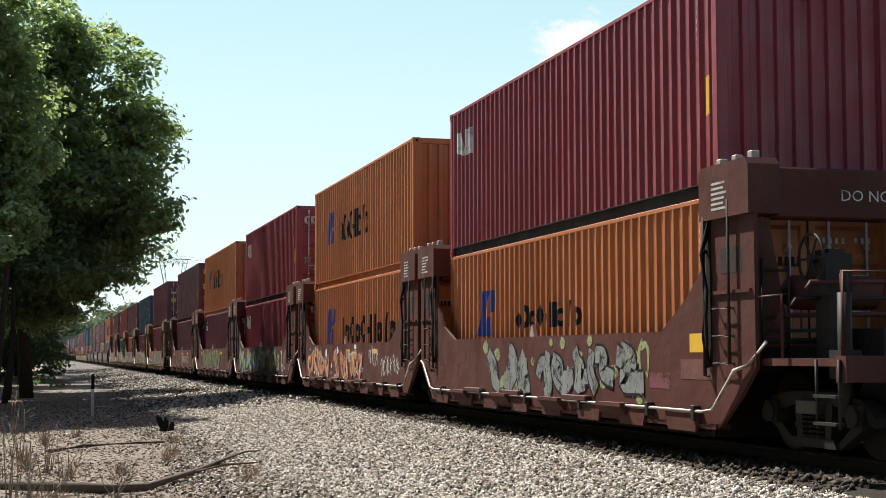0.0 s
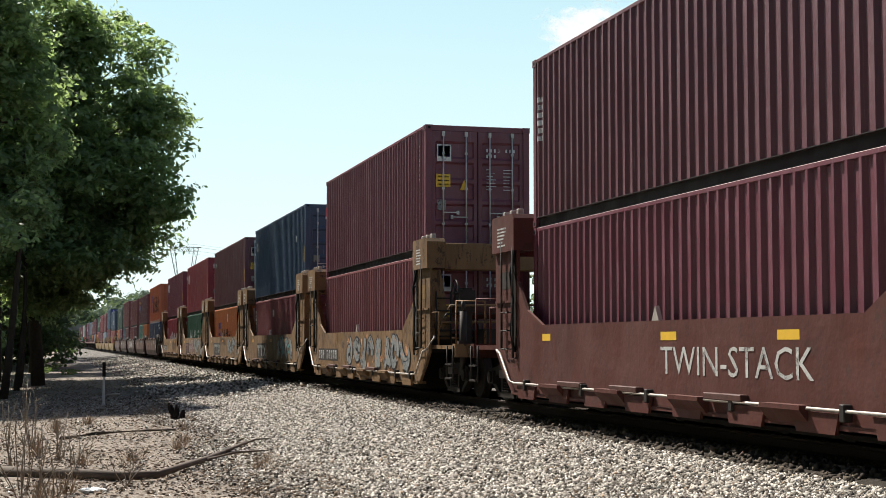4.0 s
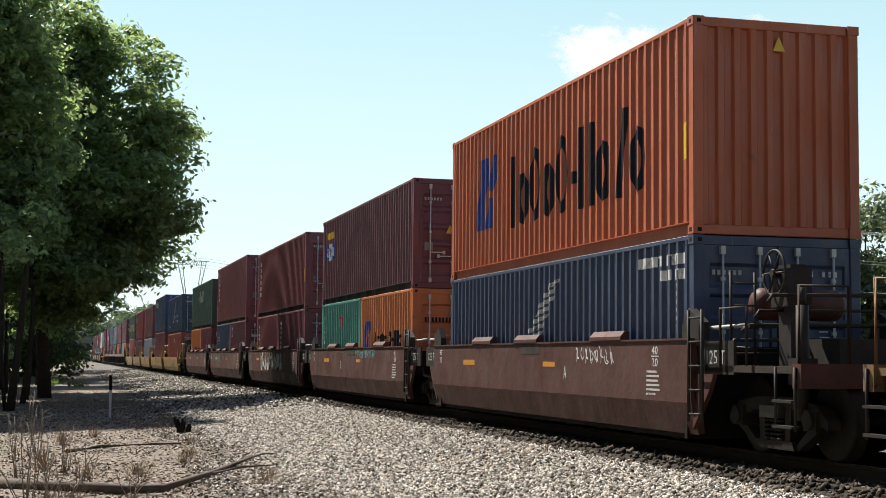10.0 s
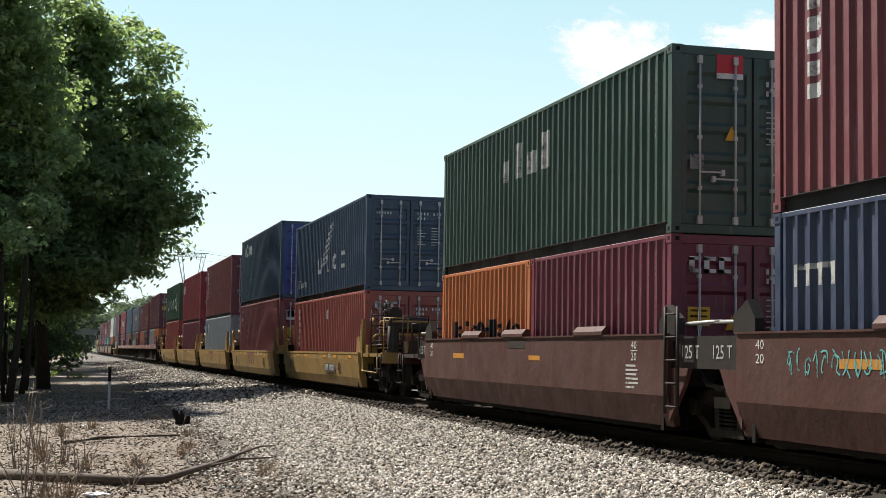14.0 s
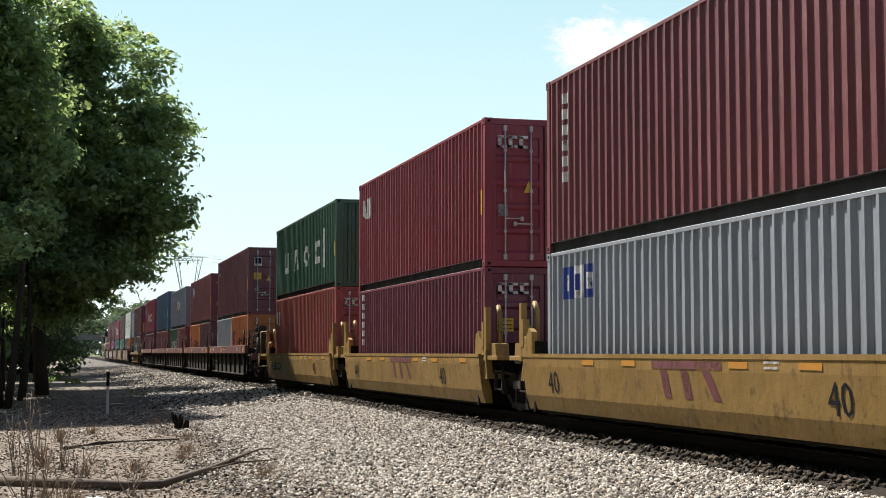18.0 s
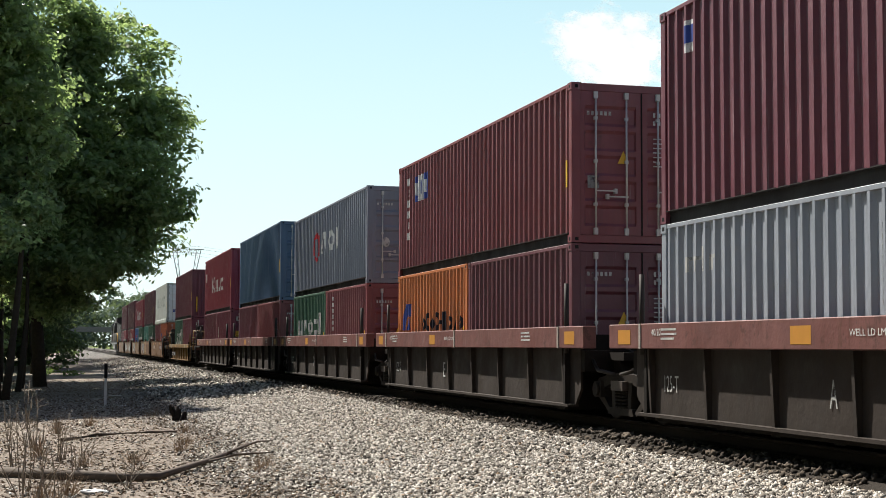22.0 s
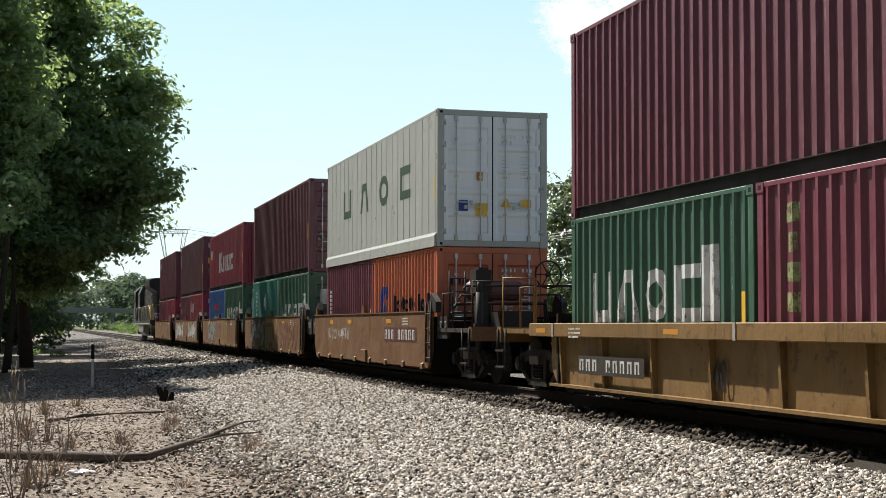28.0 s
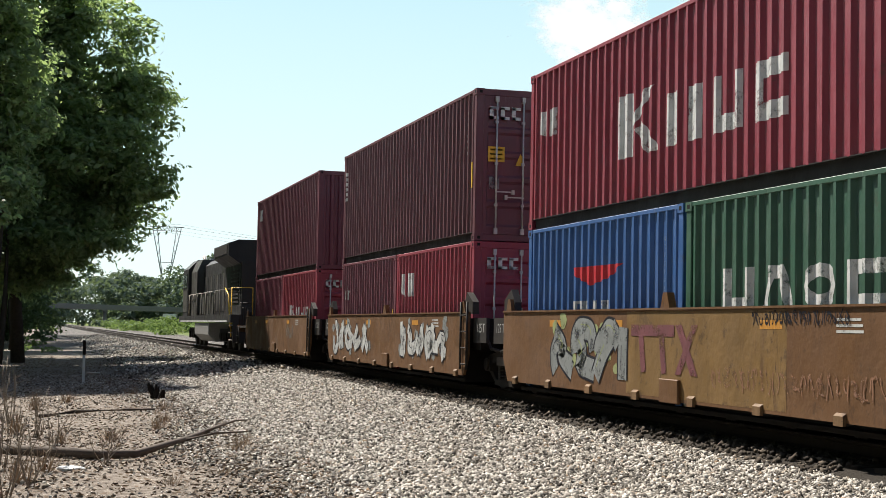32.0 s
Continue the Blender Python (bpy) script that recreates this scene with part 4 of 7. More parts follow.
def shapes(bm, y0, y1, z0, z1, plan, gap=.22, t=.24, low=.7, mi=0):
    """A row of plain shapes from y1 (far) to y0. o: ring, d: low ring, u n c: frame open above, below, or to the near side, i: low bar, l: full bar, h: slim bar, v: slanted bar, -: dash."""
    wide = {"i": .45, "l": .45, "h": .3, "-": .5}
    total = sum(wide.get(p, 1) for p in plan) + gap * (len(plan) - 1)
    unit = (y1 - y0) / total
    y = y1
    for p in plan:
        w = unit * wide.get(p, 1)
        a, b = y - w, y
        h = (z1 - z0) * (low if p in "di-" else 1)
        top, s = z0 + h, min(t * unit, h * .3)
        if p in "od":
            c, m = ((a + b) / 2, (z0 + top) / 2), [(math.cos(q * math.pi / 6), math.sin(q * math.pi / 6)) for q in range(12)]
            band(bm, [(c[0] + w / 2 * e, c[1] + h / 2 * f) for e, f in m], [(c[0] + (w / 2 - s) * e, c[1] + (h / 2 - s) * f) for e, f in m], True, mi)
        elif p == "u":
            band(bm, [(b, top), (b, z0), (a, z0), (a, top)], [(b - s, top), (b - s, z0 + s), (a + s, z0 + s), (a + s, top)], False, mi)
        elif p == "n":
            band(bm, [(b, z0), (b - w * .25, top), (a + w * .25, top), (a, z0)], [(b - s, z0), (b - w * .25 - s * .7, top - s), (a + w * .25 + s * .7, top - s), (a + s, z0)], False, mi)
        elif p == "c":
            band(bm, [(a, top), (b, top), (b, z0), (a, z0)], [(a, top - s), (b - s, top - s), (b - s, z0 + s), (a, z0 + s)], False, mi)
        elif p == "-":
            rect(bm, a, b, z0 + h * .45, z0 + h * .45 + s, 0, mi)
        elif p == "v":
            poly(bm, [(b - s * .8, z0), (b - s * 2, z0), (a, top), (a + s * 1.3, top)], 0, mi)
        else:
            rect(bm, a, b, z0, top, 0, mi)
        y -= w + gap * unit


def draw_mark(kind, bm, y0, y1, z0, z1, seed):
    """Shapes of one mark on a side; returns its materials."""
    if kind == "logo":
        w, h = y1 - y0, z1 - z0
        poly(bm, [(y1, z0), (y1 - w * .34, z0), (y1 - w * .62, z1), (y1 - w * .22, z1)], 0)
        poly(bm, [(y1 - w * .44, z0), (y1 - w * .80, z0), (y1 - w * .76, z0 + h * .42), (y1 - w * .55, z0 + h * .42)], 0)
        poly(bm, [(y1 - w * .62, z0 + h * .52), (y1 - w * .86, z0 + h * .52), (y0, z1), (y1 - w * .72, z1)], 0)
        return ["blue_mark"]
    if kind == "text":
        shapes(bm, y0, y1, z0, z1, "ldodo-lldvd", .2, .34, .74)
        return ["black_mark"]
    if kind == "lighttext":
        bars(bm, y0, y1, z0, z1, 4, seed)
        return ["grey_mark"]
    if kind == "white4":
        shapes(bm, y0, y1, z0, z1, "unoc", .3, .24)
        return ["white_mark"]
    if kind == "wide4":
        shapes(bm, y0, y1, z0, z1, "unoc", 1.2, .26)
        return ["white_mark"]
    if kind == "wide4rise":
        h = min(z1 - z0, .72)
        shapes(bm, y0, y1, (z0 + z1 - h) / 2, (z0 + z1 + h) / 2, "unoc", 1.3, .22)
        return ["white_mark"]
    if kind == "dark4":
        shapes(bm, y0, y1, z0, z1, "unoc", 1.25, .2)
        return ["green_dark"]
    if kind == "white5":
        w = (y1 - y0) * .26
        rect(bm, y1 - w * .36, y1, z0, z1)
        poly(bm, [(y1 - w * .42, z0 + (z1 - z0) * .45), (y1 - w * .42, z0 + (z1 - z0) * .62), (y1 - w * .72, z1), (y1 - w * .95, z1)], 0)
        poly(bm, [(y1 - w * .46, z0 + (z1 - z0) * .40), (y1 - w * .64, z0 + (z1 - z0) * .52), (y1 - w * 1.1, z0), (y1 - w * .75, z0)], 0)
        shapes(bm, y0, y1 - w * 1.3, z0, z0 + (z1 - z0) * .78, "liuc", .4, .3, 1)
        return ["white_mark"]
    if kind == "white3":
        shapes(bm, y0, y1, z0, z1, "nol", .3, .28)
        return ["white_mark"]
    if kind == "low5":
        shapes(bm, y0, y1, z0, z1, "doddd", .25, .34, .8)
        return ["white_mark"]
    if kind == "sign":
        w = y1 - y0
        poly(bm, [(y0, z0), (y0 + w * .42, z0), (y0 + w * .42, z1), (y0, z1)], 0)
        poly(bm, [(y0 + w * .55, z0), (y1, z0 + (z1 - z0) * .2), (y1, z1), (y0 + w * .7, z1)], 0)
        return ["white_mark"]
    if kind == "column":
        column(bm, y0, y1, z0, z1, 6)
        return ["white_mark"]
    if kind == "goldcolumn":
        column(bm, y0, y1, z0, z1, 4)
        return ["lime_mark"]
    if kind == "bar":
        rect(bm, y0, y1, z0, z1)
        return ["white_mark"]
    if kind == "codes":
        bars(bm, y0, y1, (z0 + z1) / 2 + .03, z1, 7, seed, 0, 1, .7)
        bars(bm, y0, (y0 + y1) / 2, z0, (z0 + z1) / 2 - .03, 4, seed + 1, 0, 1, .7)
        return ["white_mark"]
    if kind == "flag3":
        w = (y1 - y0) / 3
        for i in range(3):
            rect(bm, y0 + i * w, y0 + i * w + w, z0, z1, 0, i % 2)
        for i in range(3):
            c = y0 + i * w + w / 2
            rect(bm, c - w * .22, c + w * .22, z0 + (z1 - z0) * .25, z0 + (z1 - z0) * .75, -.002, 1 - i % 2)
        return ["blue_mark", "white_mark"]
    if kind == "badge":
        rect(bm, y0, y1, z0, z1)
        rect(bm, y0 + (y1 - y0) * .15, y1 - (y1 - y0) * .15, z0 + (z1 - z0) * .3, z0 + (z1 - z0) * .85, -.002, 1)
        return ["white_mark", "blue_mark"]
    if kind == "darkbadge":
        rect(bm, y0, y1, z0, z1)
        rect(bm, y0 + (y1 - y0) * .1, y1 - (y1 - y0) * .4, z0 + (z1 - z0) * .08, z0 + (z1 - z0) * .5, -.002, 1)
        rect(bm, y0 + (y1 - y0) * .1, y0 + (y1 - y0) * .5, z0 + (z1 - z0) * .6, z0 + (z1 - z0) * .95, -.002, 2)
        return ["black_mark", "white_mark", "lime_mark"]
    if kind == "feathers":
        for i in range(7):
            a = i / 7
            c0, c1 = y1 - (y1 - y0) * (.05 + .6 * a), z0 + (z1 - z0) * a
            w, h = (y1 - y0) * (.38 - .02 * i), (z1 - z0) * .09
            poly(bm, [(c0, c1), (c0 - w, c1 + h * 1.2), (c0 - w - .1, c1 + h * 2.1), (c0 - .05, c1 + h * .95)], 0)
        return ["grey_mark"]
    if kind == "redpatch":
        poly(bm, [(y1, z1), (y0, z1), (y0 + (y1 - y0) * .2, z0 + (z1 - z0) * .4), (y0 + (y1 - y0) * .6, z0), (y1 - (y1 - y0) * .1, z0 + (z1 - z0) * .5)], 0)
        return ["red_mark"]
    if kind == "shield":
        w, h = y1 - y0, z1 - z0
        poly(bm, [(y0 + w * .5, z0), (y1, z0 + h * .3), (y1 - w * .05, z0 + h * .85), (y0 + w * .5, z1), (y0 + w * .05, z0 + h * .85), (y0, z0 + h * .3)], 0)
        poly(bm, [(y0 + w * .5, z0 + h * .12), (y1 - w * .15, z0 + h * .35), (y1 - w * .18, z0 + h * .78), (y0 + w * .2, z0 + h * .78), (y0 + w * .15, z0 + h * .35)], -.002, 1)
        return ["red_mark", "grey"]
    if kind == "dot":
        c, d, r = (y0 + y1) / 2, (z0 + z1) / 2, (y1 - y0) / 2
        poly(bm, [(c + r * math.cos(a * .524), d + r * math.sin(a * .524)) for a in range(12)], 0)
        return ["white_mark"]
    if kind == "yellowtag":
        rect(bm, y0, y1, z0, z1)
        return ["yellow_mark"]
    if kind == "triangle":
        poly(bm, [(y0, z0), (y1, z0), ((y0 + y1) / 2, z1)], 0)
        return ["yellow_mark"]
    return ["white_mark"]


plain("green_dark", (.03, .06, .035), 0.5)



def corner_casting(bm):
    box(bm, -.089, .081, -.089, .089, 0, .118)
    # flat black faces: the dark inside of the holes drawn as colour
    for x, y0, y1 in ((-.0895, -.04, .04),):
        rect(bm, y0, y1, .03, .085, x, 1)
    f = bm.faces.new([bm.verts.new(c) for c in ((-.03, -.0895, .03), (.03, -.0895, .03), (.03, -.0895, .085), (-.03, -.0895, .085))])
    f.material_index = 1


def door_panel(bm, h):
    """One door leaf: flat rim, five shallow ribs across."""
    w = 1.075
    zs, ds = [.0, .10], [0, 0]
    n = 5
    step = (h - .3) / n
    for i in range(n):
        a = .14 + i * step
        zs += [a, a + .05, a + step - .12, a + step - .07]
        ds += [0, .03, .03, 0]
    zs += [h]
    ds += [0]
    cols = []
    for x, flat in ((.0, 1), (.09, 1), (.11, 0), (w - .11, 0), (w - .09, 1), (w, 1)):
        cols.append([bm.verts.new((x, 0 if flat else d, z)) for z, d in zip(zs, ds)])
    for a, b in zip(cols, cols[1:]):
        for i in range(len(zs) - 1):
            bm.faces.new((a[i], b[i], b[i + 1], a[i + 1]))


def lock_rod(bm, h):
    rod(bm, (0, -.04, .05), (0, -.04, h - .05), .017, 8)
    for z in (.0, h - .12):
        box(bm, -.032, .032, -.06, 0, z, z + .11)
    for z in (h * .2, h * .5, h * .8):
        box(bm, -.028, .028, -.055, 0, z, z + .05)


def lock_handle(bm):
    box(bm, -.02, .36, -.075, -.06, 0, .022)
    box(bm, .31, .36, -.07, 0, -.03, .05)


def front_panel(bm, w, h):
    n = 9
    step = 2 * w / n
    xs, ds = [-w], [0]
    for i in range(n):
        a = -w + i * step
        xs += [a + step * .3, a + step * .42, a + step * .82, a + step * .94]
        ds += [0, .045, .045, 0]
    xs += [w]
    ds += [0]
    cols = [[bm.verts.new((x, d, z)) for z in (0, h)] for x, d in zip(xs, ds)]
    for a, b in zip(cols, cols[1:]):
        bm.faces.new((a[0], b[0], b[1], a[1]))


def roof_mesh(bm, length):
    n = int(length / .42)
    ys = np.linspace(-length / 2 + .15, length / 2 - .15, n * 2)
    prev = None
    for i, y in enumerate(ys):
        z = 0 if i % 2 else -.02
        cur = [bm.verts.new((x, y, z - .01 * (abs(x) > 1.1))) for x in (-1.17, 1.17)]
        if prev:
            bm.faces.new((prev[0], prev[1], cur[1], cur[0]))
        prev = cur


def reefer_side(bm, length, z0, z1):
    n = 21
    step = (length - .3) / n
    prev = None
    for i in range(n + 1):
        y = -length / 2 + .15 + i * step
        for dy, x in ((-.022, 0), (-.012, .014), (.012, .014), (.022, 0)):
            cur = [bm.verts.new((x, y + dy, z)) for z in (z0, z1)]
            if prev:
                bm.faces.new((prev[0], prev[1], cur[1], cur[0]))
            prev = cur


def door_marks(parent, style, h, base):
    """Labels on the end that faces the camera; x from -1.1 (near side) to 1.1."""
    def flat(name, shapes, mats, label=""):
        bm = bmesh.new()
        for x0, x1, z0, z1, mi in shapes:
            f = bm.faces.new([bm.verts.new((x, base, z)) for x, z in ((x0, z0), (x1, z0), (x1, z1), (x0, z1))])
            f.material_index = mi
        tagged(part(name, bm, mats, parent, label), kind="stuff" if name == "stencil" else "")
    r = random.Random(str(style) + str(round(h, 2)))
    rows = []
    for i, w in enumerate((.75, .35)):
        z = h * .80 - i * .13
        rows += [(.20 + k * .09, .20 + k * .09 + .04, z, z + .075, 0) for k in range(int(w / .09)) if k != 4]
    for i in range(7):
        z = h * .66 - i * .075
        rows += [(.2, .38 + r.uniform(-.08, .08), z, z + .018, 0), (.6, .8 + r.uniform(-.08, .04), z, z + .018, 0)]
    if style != "bare":
        flat("stencil", rows, "white_mark", "pale rows of stencilled marks")
    if style in ("badge_b", "badge_c"):
        k = 3
        flat("owner_mark", [(-.95 + i * .22, -.95 + i * .22 + .08, h * .80, h * .88, 0) for i in range(k)] + [(-.95 + i * .22, -.95 + i * .22 + .18, h * .80, h * .82, 0) for i in range(k)]
             + [(-.95 + i * .22, -.95 + i * .22 + .18, h * .865, h * .885, 0) for i in range(k)], "white_mark", "white owner's mark")
    if style == "badge_g":
        flat("owner_mark", [(-.95, -.62, h * .72, h * .85, 0), (-.92, -.65, h * .755, h * .84, 1), (-.88, -.72, h * .79, h * .82, 2)], ["white_mark", "blue_mark", "yellow_mark"], "blue square badge")
    if style == "badge_e":
        flat("owner_mark", [(-.55, -.15, h * .86, h * .96, 0), (-.55, -.15, h * .83, h * .86, 1)], ["red_mark", "white_mark"], "red and white badge")
    if style in ("badge_d", "badge_f", "badge_h"):
        flat("owner_mark", [(-.95 + i * .075, -.95 + i * .075 + .045, h * .80, h * .825, 0) for i in range(6)], "grey_mark")
    if style == "badge_a":
        flat("owner_mark", [(-.92 + i * .085, -.92 + i * .085 + .05, h * .70, h * .74, 0) for i in range(10)], "black_mark", "small dark owner's mark")
    if style == "green":
        flat("owner_mark", [(-.85, -.35, h * .62, h * .80, 0)], "white_mark", "white notice")
    if style in ("badge_g", "badge_b", "badge_c", "badge_d", "badge_e"):
        if style in ("badge_g", "badge_c"):
            flat("caution_label", [(-.97, -.64, h * .52, h * .62, 0), (-.93, -.68, h * .535, h * .545, 1), (-.93, -.68, h * .565, h * .575, 1), (-.93, -.68, h * .595, h * .605, 1)], ["yellow_mark", "black_mark"], "yellow caution label")
        flat("data_plate", [(-.94, -.74, h * .34, h * .42, 0)], "silver_mark", "pale data plate")
        bm = bmesh.new()
        bm.faces.new([bm.verts.new((x, base, z)) for x, z in ((-.42, h * .50), (-.22, h * .50), (-.32, h * .58))])
        part("warning_triangle", bm, "yellow_mark", parent)
    if style in ("badge_a", "green", "badge_f"):
        bm = bmesh.new()
        bm.faces.new([bm.verts.new((-.7 + .1 * math.cos(a * .524), base, h * .42 + .13 * math.sin(a * .524))) for a in range(12)])
        part("round_label", bm, "grey_mark", parent)


def strokes(bm, mats, root):
    """Each separate painted shape as a part of its own."""
    todo = set(bm.faces)
    while todo:
        f = todo.pop()
        isle, edge = [f], [f]
        while edge:
            for e in edge.pop().edges:
                for g in e.link_faces:
                    if g in todo:
                        todo.discard(g)
                        isle.append(g)
                        edge.append(g)
        one, vm = bmesh.new(), {}
        for g in isle:
            for v in g.verts:
                if v not in vm:
                    vm[v] = one.verts.new(v.co)
            one.faces.new([vm[v] for v in g.verts])
        part("painted_mark", one, mats[f.material_index], root, "worn painted mark")
    bm.free()


def container(unit, mat, size, h, z, end, style, marks, label):
    """size: 40, or 20 at the far (f) or near (n) half. marks in the unit's own measure: u from the far end of 12.19 m, z above the rails."""
    length, off = {"40": (12.192, 0.0), "20f": (6.058, 3.067), "20n": (6.058, -3.067)}[size]
    root = tagged(new("shipping_container"), label, "container", "containers on the train")
    on_train(root, unit + off, z)
    reefer = mat == "ivory"
    fin = length / 2 - .08
    if reefer:
        side = shared(("reefer_side", length, h), lambda bm: reefer_side(bm, length, .30, h - .06), "ivory")
    else:
        side = shared(("side_panel", length, h, mat), lambda bm: side_panel_mesh(bm, length, .16, h - .055), mat)
    part("side_panel", side, None, root, "smooth panelled side" if reefer else "corrugated steel side", pose(-1.215, 0, 0))
    part("side_panel", side, None, root, "", pose(1.215, 0, 0, 0, 0, 180))
    top_rail = shared(("top_rail", length, mat), lambda bm: box(bm, -.03, .03, -fin, fin, -.03, .03), mat, .006)
    low = .30 if reefer else .16
    def low_rail(bm):
        if reefer:
            prism(bm, [(-.055, 0), (.03, 0), (.03, .3), (-.004, .3), (-.055, .22)], 1, -fin, fin)
        else:
            prism(bm, [(.045, 0), (.09, 0), (.09, .168), (-.007, .168), (-.007, .156), (.05, .15), (.05, .03), (.045, .03)], 1, -fin, fin)
    # most bottom rails take the dark shade colour; orange and ivory keep their own
    rail = shared(("bottom_rail", length, mat), low_rail, mat if reefer or "orange" in mat else "rail_tar")
    for sx, tz in ((-1, 0), (1, 180)):
        part("top_rail", top_rail, None, root, at=pose(sx * 1.187, 0, h - .032))
        part("bottom_rail", rail, None, root, at=pose(sx * 1.207, 0, 0, 0, 0, tz))
    post = shared(("corner_post", h, mat), lambda bm: box(bm, -.075, .075, -.075, .075, .11, h - .11), mat, .01)
    cast = shared(("corner_casting", mat), corner_casting, [mat, "gasket"])
    for sx in (-1, 1):
        for sy in (-1, 1):
            part("corner_post", post, None, root, at=pose(sx * 1.14, sy * (length / 2 - .08), 0))
            for zz in (0, h - .118):
                part("corner_casting", cast, None, root, at=pose(sx * 1.135, sy * (length / 2 - .085), zz, 0, 0, 0 if sx < 0 else 180))
    part("roof", shared(("roof", length, mat), lambda bm: roof_mesh(bm, length), mat), None, root, at=pose(0, 0, h - .02))
    def bottom(bm):
        box(bm, -1.15, 1.15, -fin, fin, .12, .15)
    part("floor", shared(("floor", length), bottom, "underframe"), None, root)
    part("far_end", shared(("far_end", h, mat), lambda bm: front_panel(bm, 1.07, h - .2), mat), None, root, at=pose(0, length / 2 - .06, .1, 0, 0, 180))
    ye = -length / 2 + .05
    sill = shared(("end_sill", mat), lambda bm: box(bm, -1.06, 1.06, 0, .1, 0, .13), mat, .01)
    part("end_sill", sill, None, root, at=pose(0, ye - .02, .0))
    part("header", sill, None, root, at=pose(0, ye - .02, h - .13))
    if end == "front":
        fp = part("front_panel", shared(("front_panel", h, mat), lambda bm: front_panel(bm, 1.07, h - .26), mat), None, root, "ribbed blank end wall", pose(0, ye - .02, .13))
        bm = bmesh.new()
        bm.faces.new([bm.verts.new((x, ye - .026, zz)) for x, zz in ((-.05, h * .86), (.13, h * .86), (.04, h * .93))])
        part("warning_triangle", bm, "yellow_mark", root)
        if style == "coded":
            bm = bmesh.new()
            for k, x in enumerate((.62, .84)):
                for i in range(4 if k == 0 else 7):
                    zz = h * .9 - i * .13
                    vs = [bm.verts.new(c) for c in ((x, ye - .026, zz - .08), (x + .07, ye - .026, zz - .08), (x + .07, ye - .026, zz), (x, ye - .026, zz))]
                    bm.faces.new(vs)
            part("stencil", bm, "white_mark", root)
            for x0, x1, z0, z1 in ((-.95, -.87, .35, 1.25), (.9, .98, .35, 1.25), (.02, .32, .38, .75)):
                bm = bmesh.new()
                bm.faces.new([bm.verts.new((x, ye - .026, zz)) for x, zz in ((x0, z0), (x1, z0), (x1, z1), (x0, z1))])
                part("yellow_tag", bm, "yellow_mark", root)
    else:
        hd = h - .26
        rods = "lock_steel"
        leaf_mat = "door_blue" if style == "bare" and mat == "navy" else "door_white" if reefer else mat
        dm = shared(("door", hd, leaf_mat), lambda bm: door_panel(bm, hd), leaf_mat)
        rm = shared(("lock_rod", hd), lambda bm: lock_rod(bm, hd), rods)
        hm = shared(("lock_handle",), lock_handle, rods)
        bm = bmesh.new()
        box(bm, -.012, .012, ye - .03, ye, .13, h - .13)
        part("door_gasket", bm, "gasket", root)
        for x0 in (-1.078, .003):
            door = part("door", dm, None, root, "steel door with shallow ribs", pose(x0, ye - .02, .13))
            for rx in (.27, .80):
                part("lock_rod", rm, None, door, "galvanised locking bar", pose(rx, 0, 0))
            part("lock_handle", hm, None, door, "", pose(.27, 0, hd * .30))
            part("lock_handle", hm, None, door, "", pose(.80, 0, hd * .27, 0, 180, 0))
        door_marks(root, style, h, ye - .028)
        if reefer:
            for x in (-1.13, 1.03):
                for k in range(6):
                    bm = bmesh.new()
                    box(bm, x, x + .1, ye - .05, ye, .25 + k * .46, .37 + k * .46)
                    part("hinge", bm, "grey_mark", root)
            for x0, x1, z0, z1, m in ((-.75, -.55, .75, .98, "blue_mark"), (-.38, -.12, .65, .92, "yellow_mark"), (.62, .86, .85, 1.02, "yellow_mark"), (-.35, -.22, 1.4, 1.58, "orange_mark")):
                bm = bmesh.new()
                bm.faces.new([bm.verts.new((x, ye - .03, zz)) for x, zz in ((x0, z0), (x1, z0), (x1, z1), (x0, z1))])
                part("label", bm, m, root)
            bm = bmesh.new()
            bm.faces.new([bm.verts.new((x, ye - .03, zz)) for x, zz in ((.18, .85), (.42, .85), (.3, 1.06))])
            part("warning_triangle", bm, "yellow_mark", root)
    for i, (kind, u0, u1, z0, z1) in enumerate(marks):
        y1, y0 = 6.096 - u0 - off, 6.096 - u1 - off
        bm = bmesh.new()
        mats = draw_mark(kind, bm, y0, y1, max(z0 - z, .17), min(z1 - z, h - .08), i + int(unit * 10))
        if reefer:
            for v in bm.verts:
                v.co.x = -1.215 - .004
        else:
            lift = [v.co.x for v in bm.verts]
            if min(lift) < -.0005:
                lows = [f for f in bm.faces if f.calc_center_median().x < -.0005]
                split = bmesh.new()
                for f in lows:
                    nf = split.faces.new([split.verts.new(v.co) for v in f.verts])
                    nf.material_index = f.material_index
                bmesh.ops.delete(bm, geom=lows, context="FACES")
                wrap(split, 0, .006)
                strokes(split, mats, root)
            wrap(bm)
        strokes(bm, mats, root)
    # small data marks at the near end of each side
    bm = bmesh.new()
    r = random.Random(int(unit * 7 + z * 3))
    yb = -length / 2 + .55
    for i in range(8):
        zz = h - .45 - i * .11
        rect(bm, yb, yb + .05, zz, zz + .06)
    wrap(bm)
    tagged(part("stencil", bm, "grey_mark", root), kind="stuff")
    if r.random() < .6:
        bm = bmesh.new()
        rect(bm, -length / 2 + .22, -length / 2 + .40, h * .35, h * .52)
        wrap(bm)
        part("height_label", bm, "yellow_mark", root, "yellow and black height label")
    return root


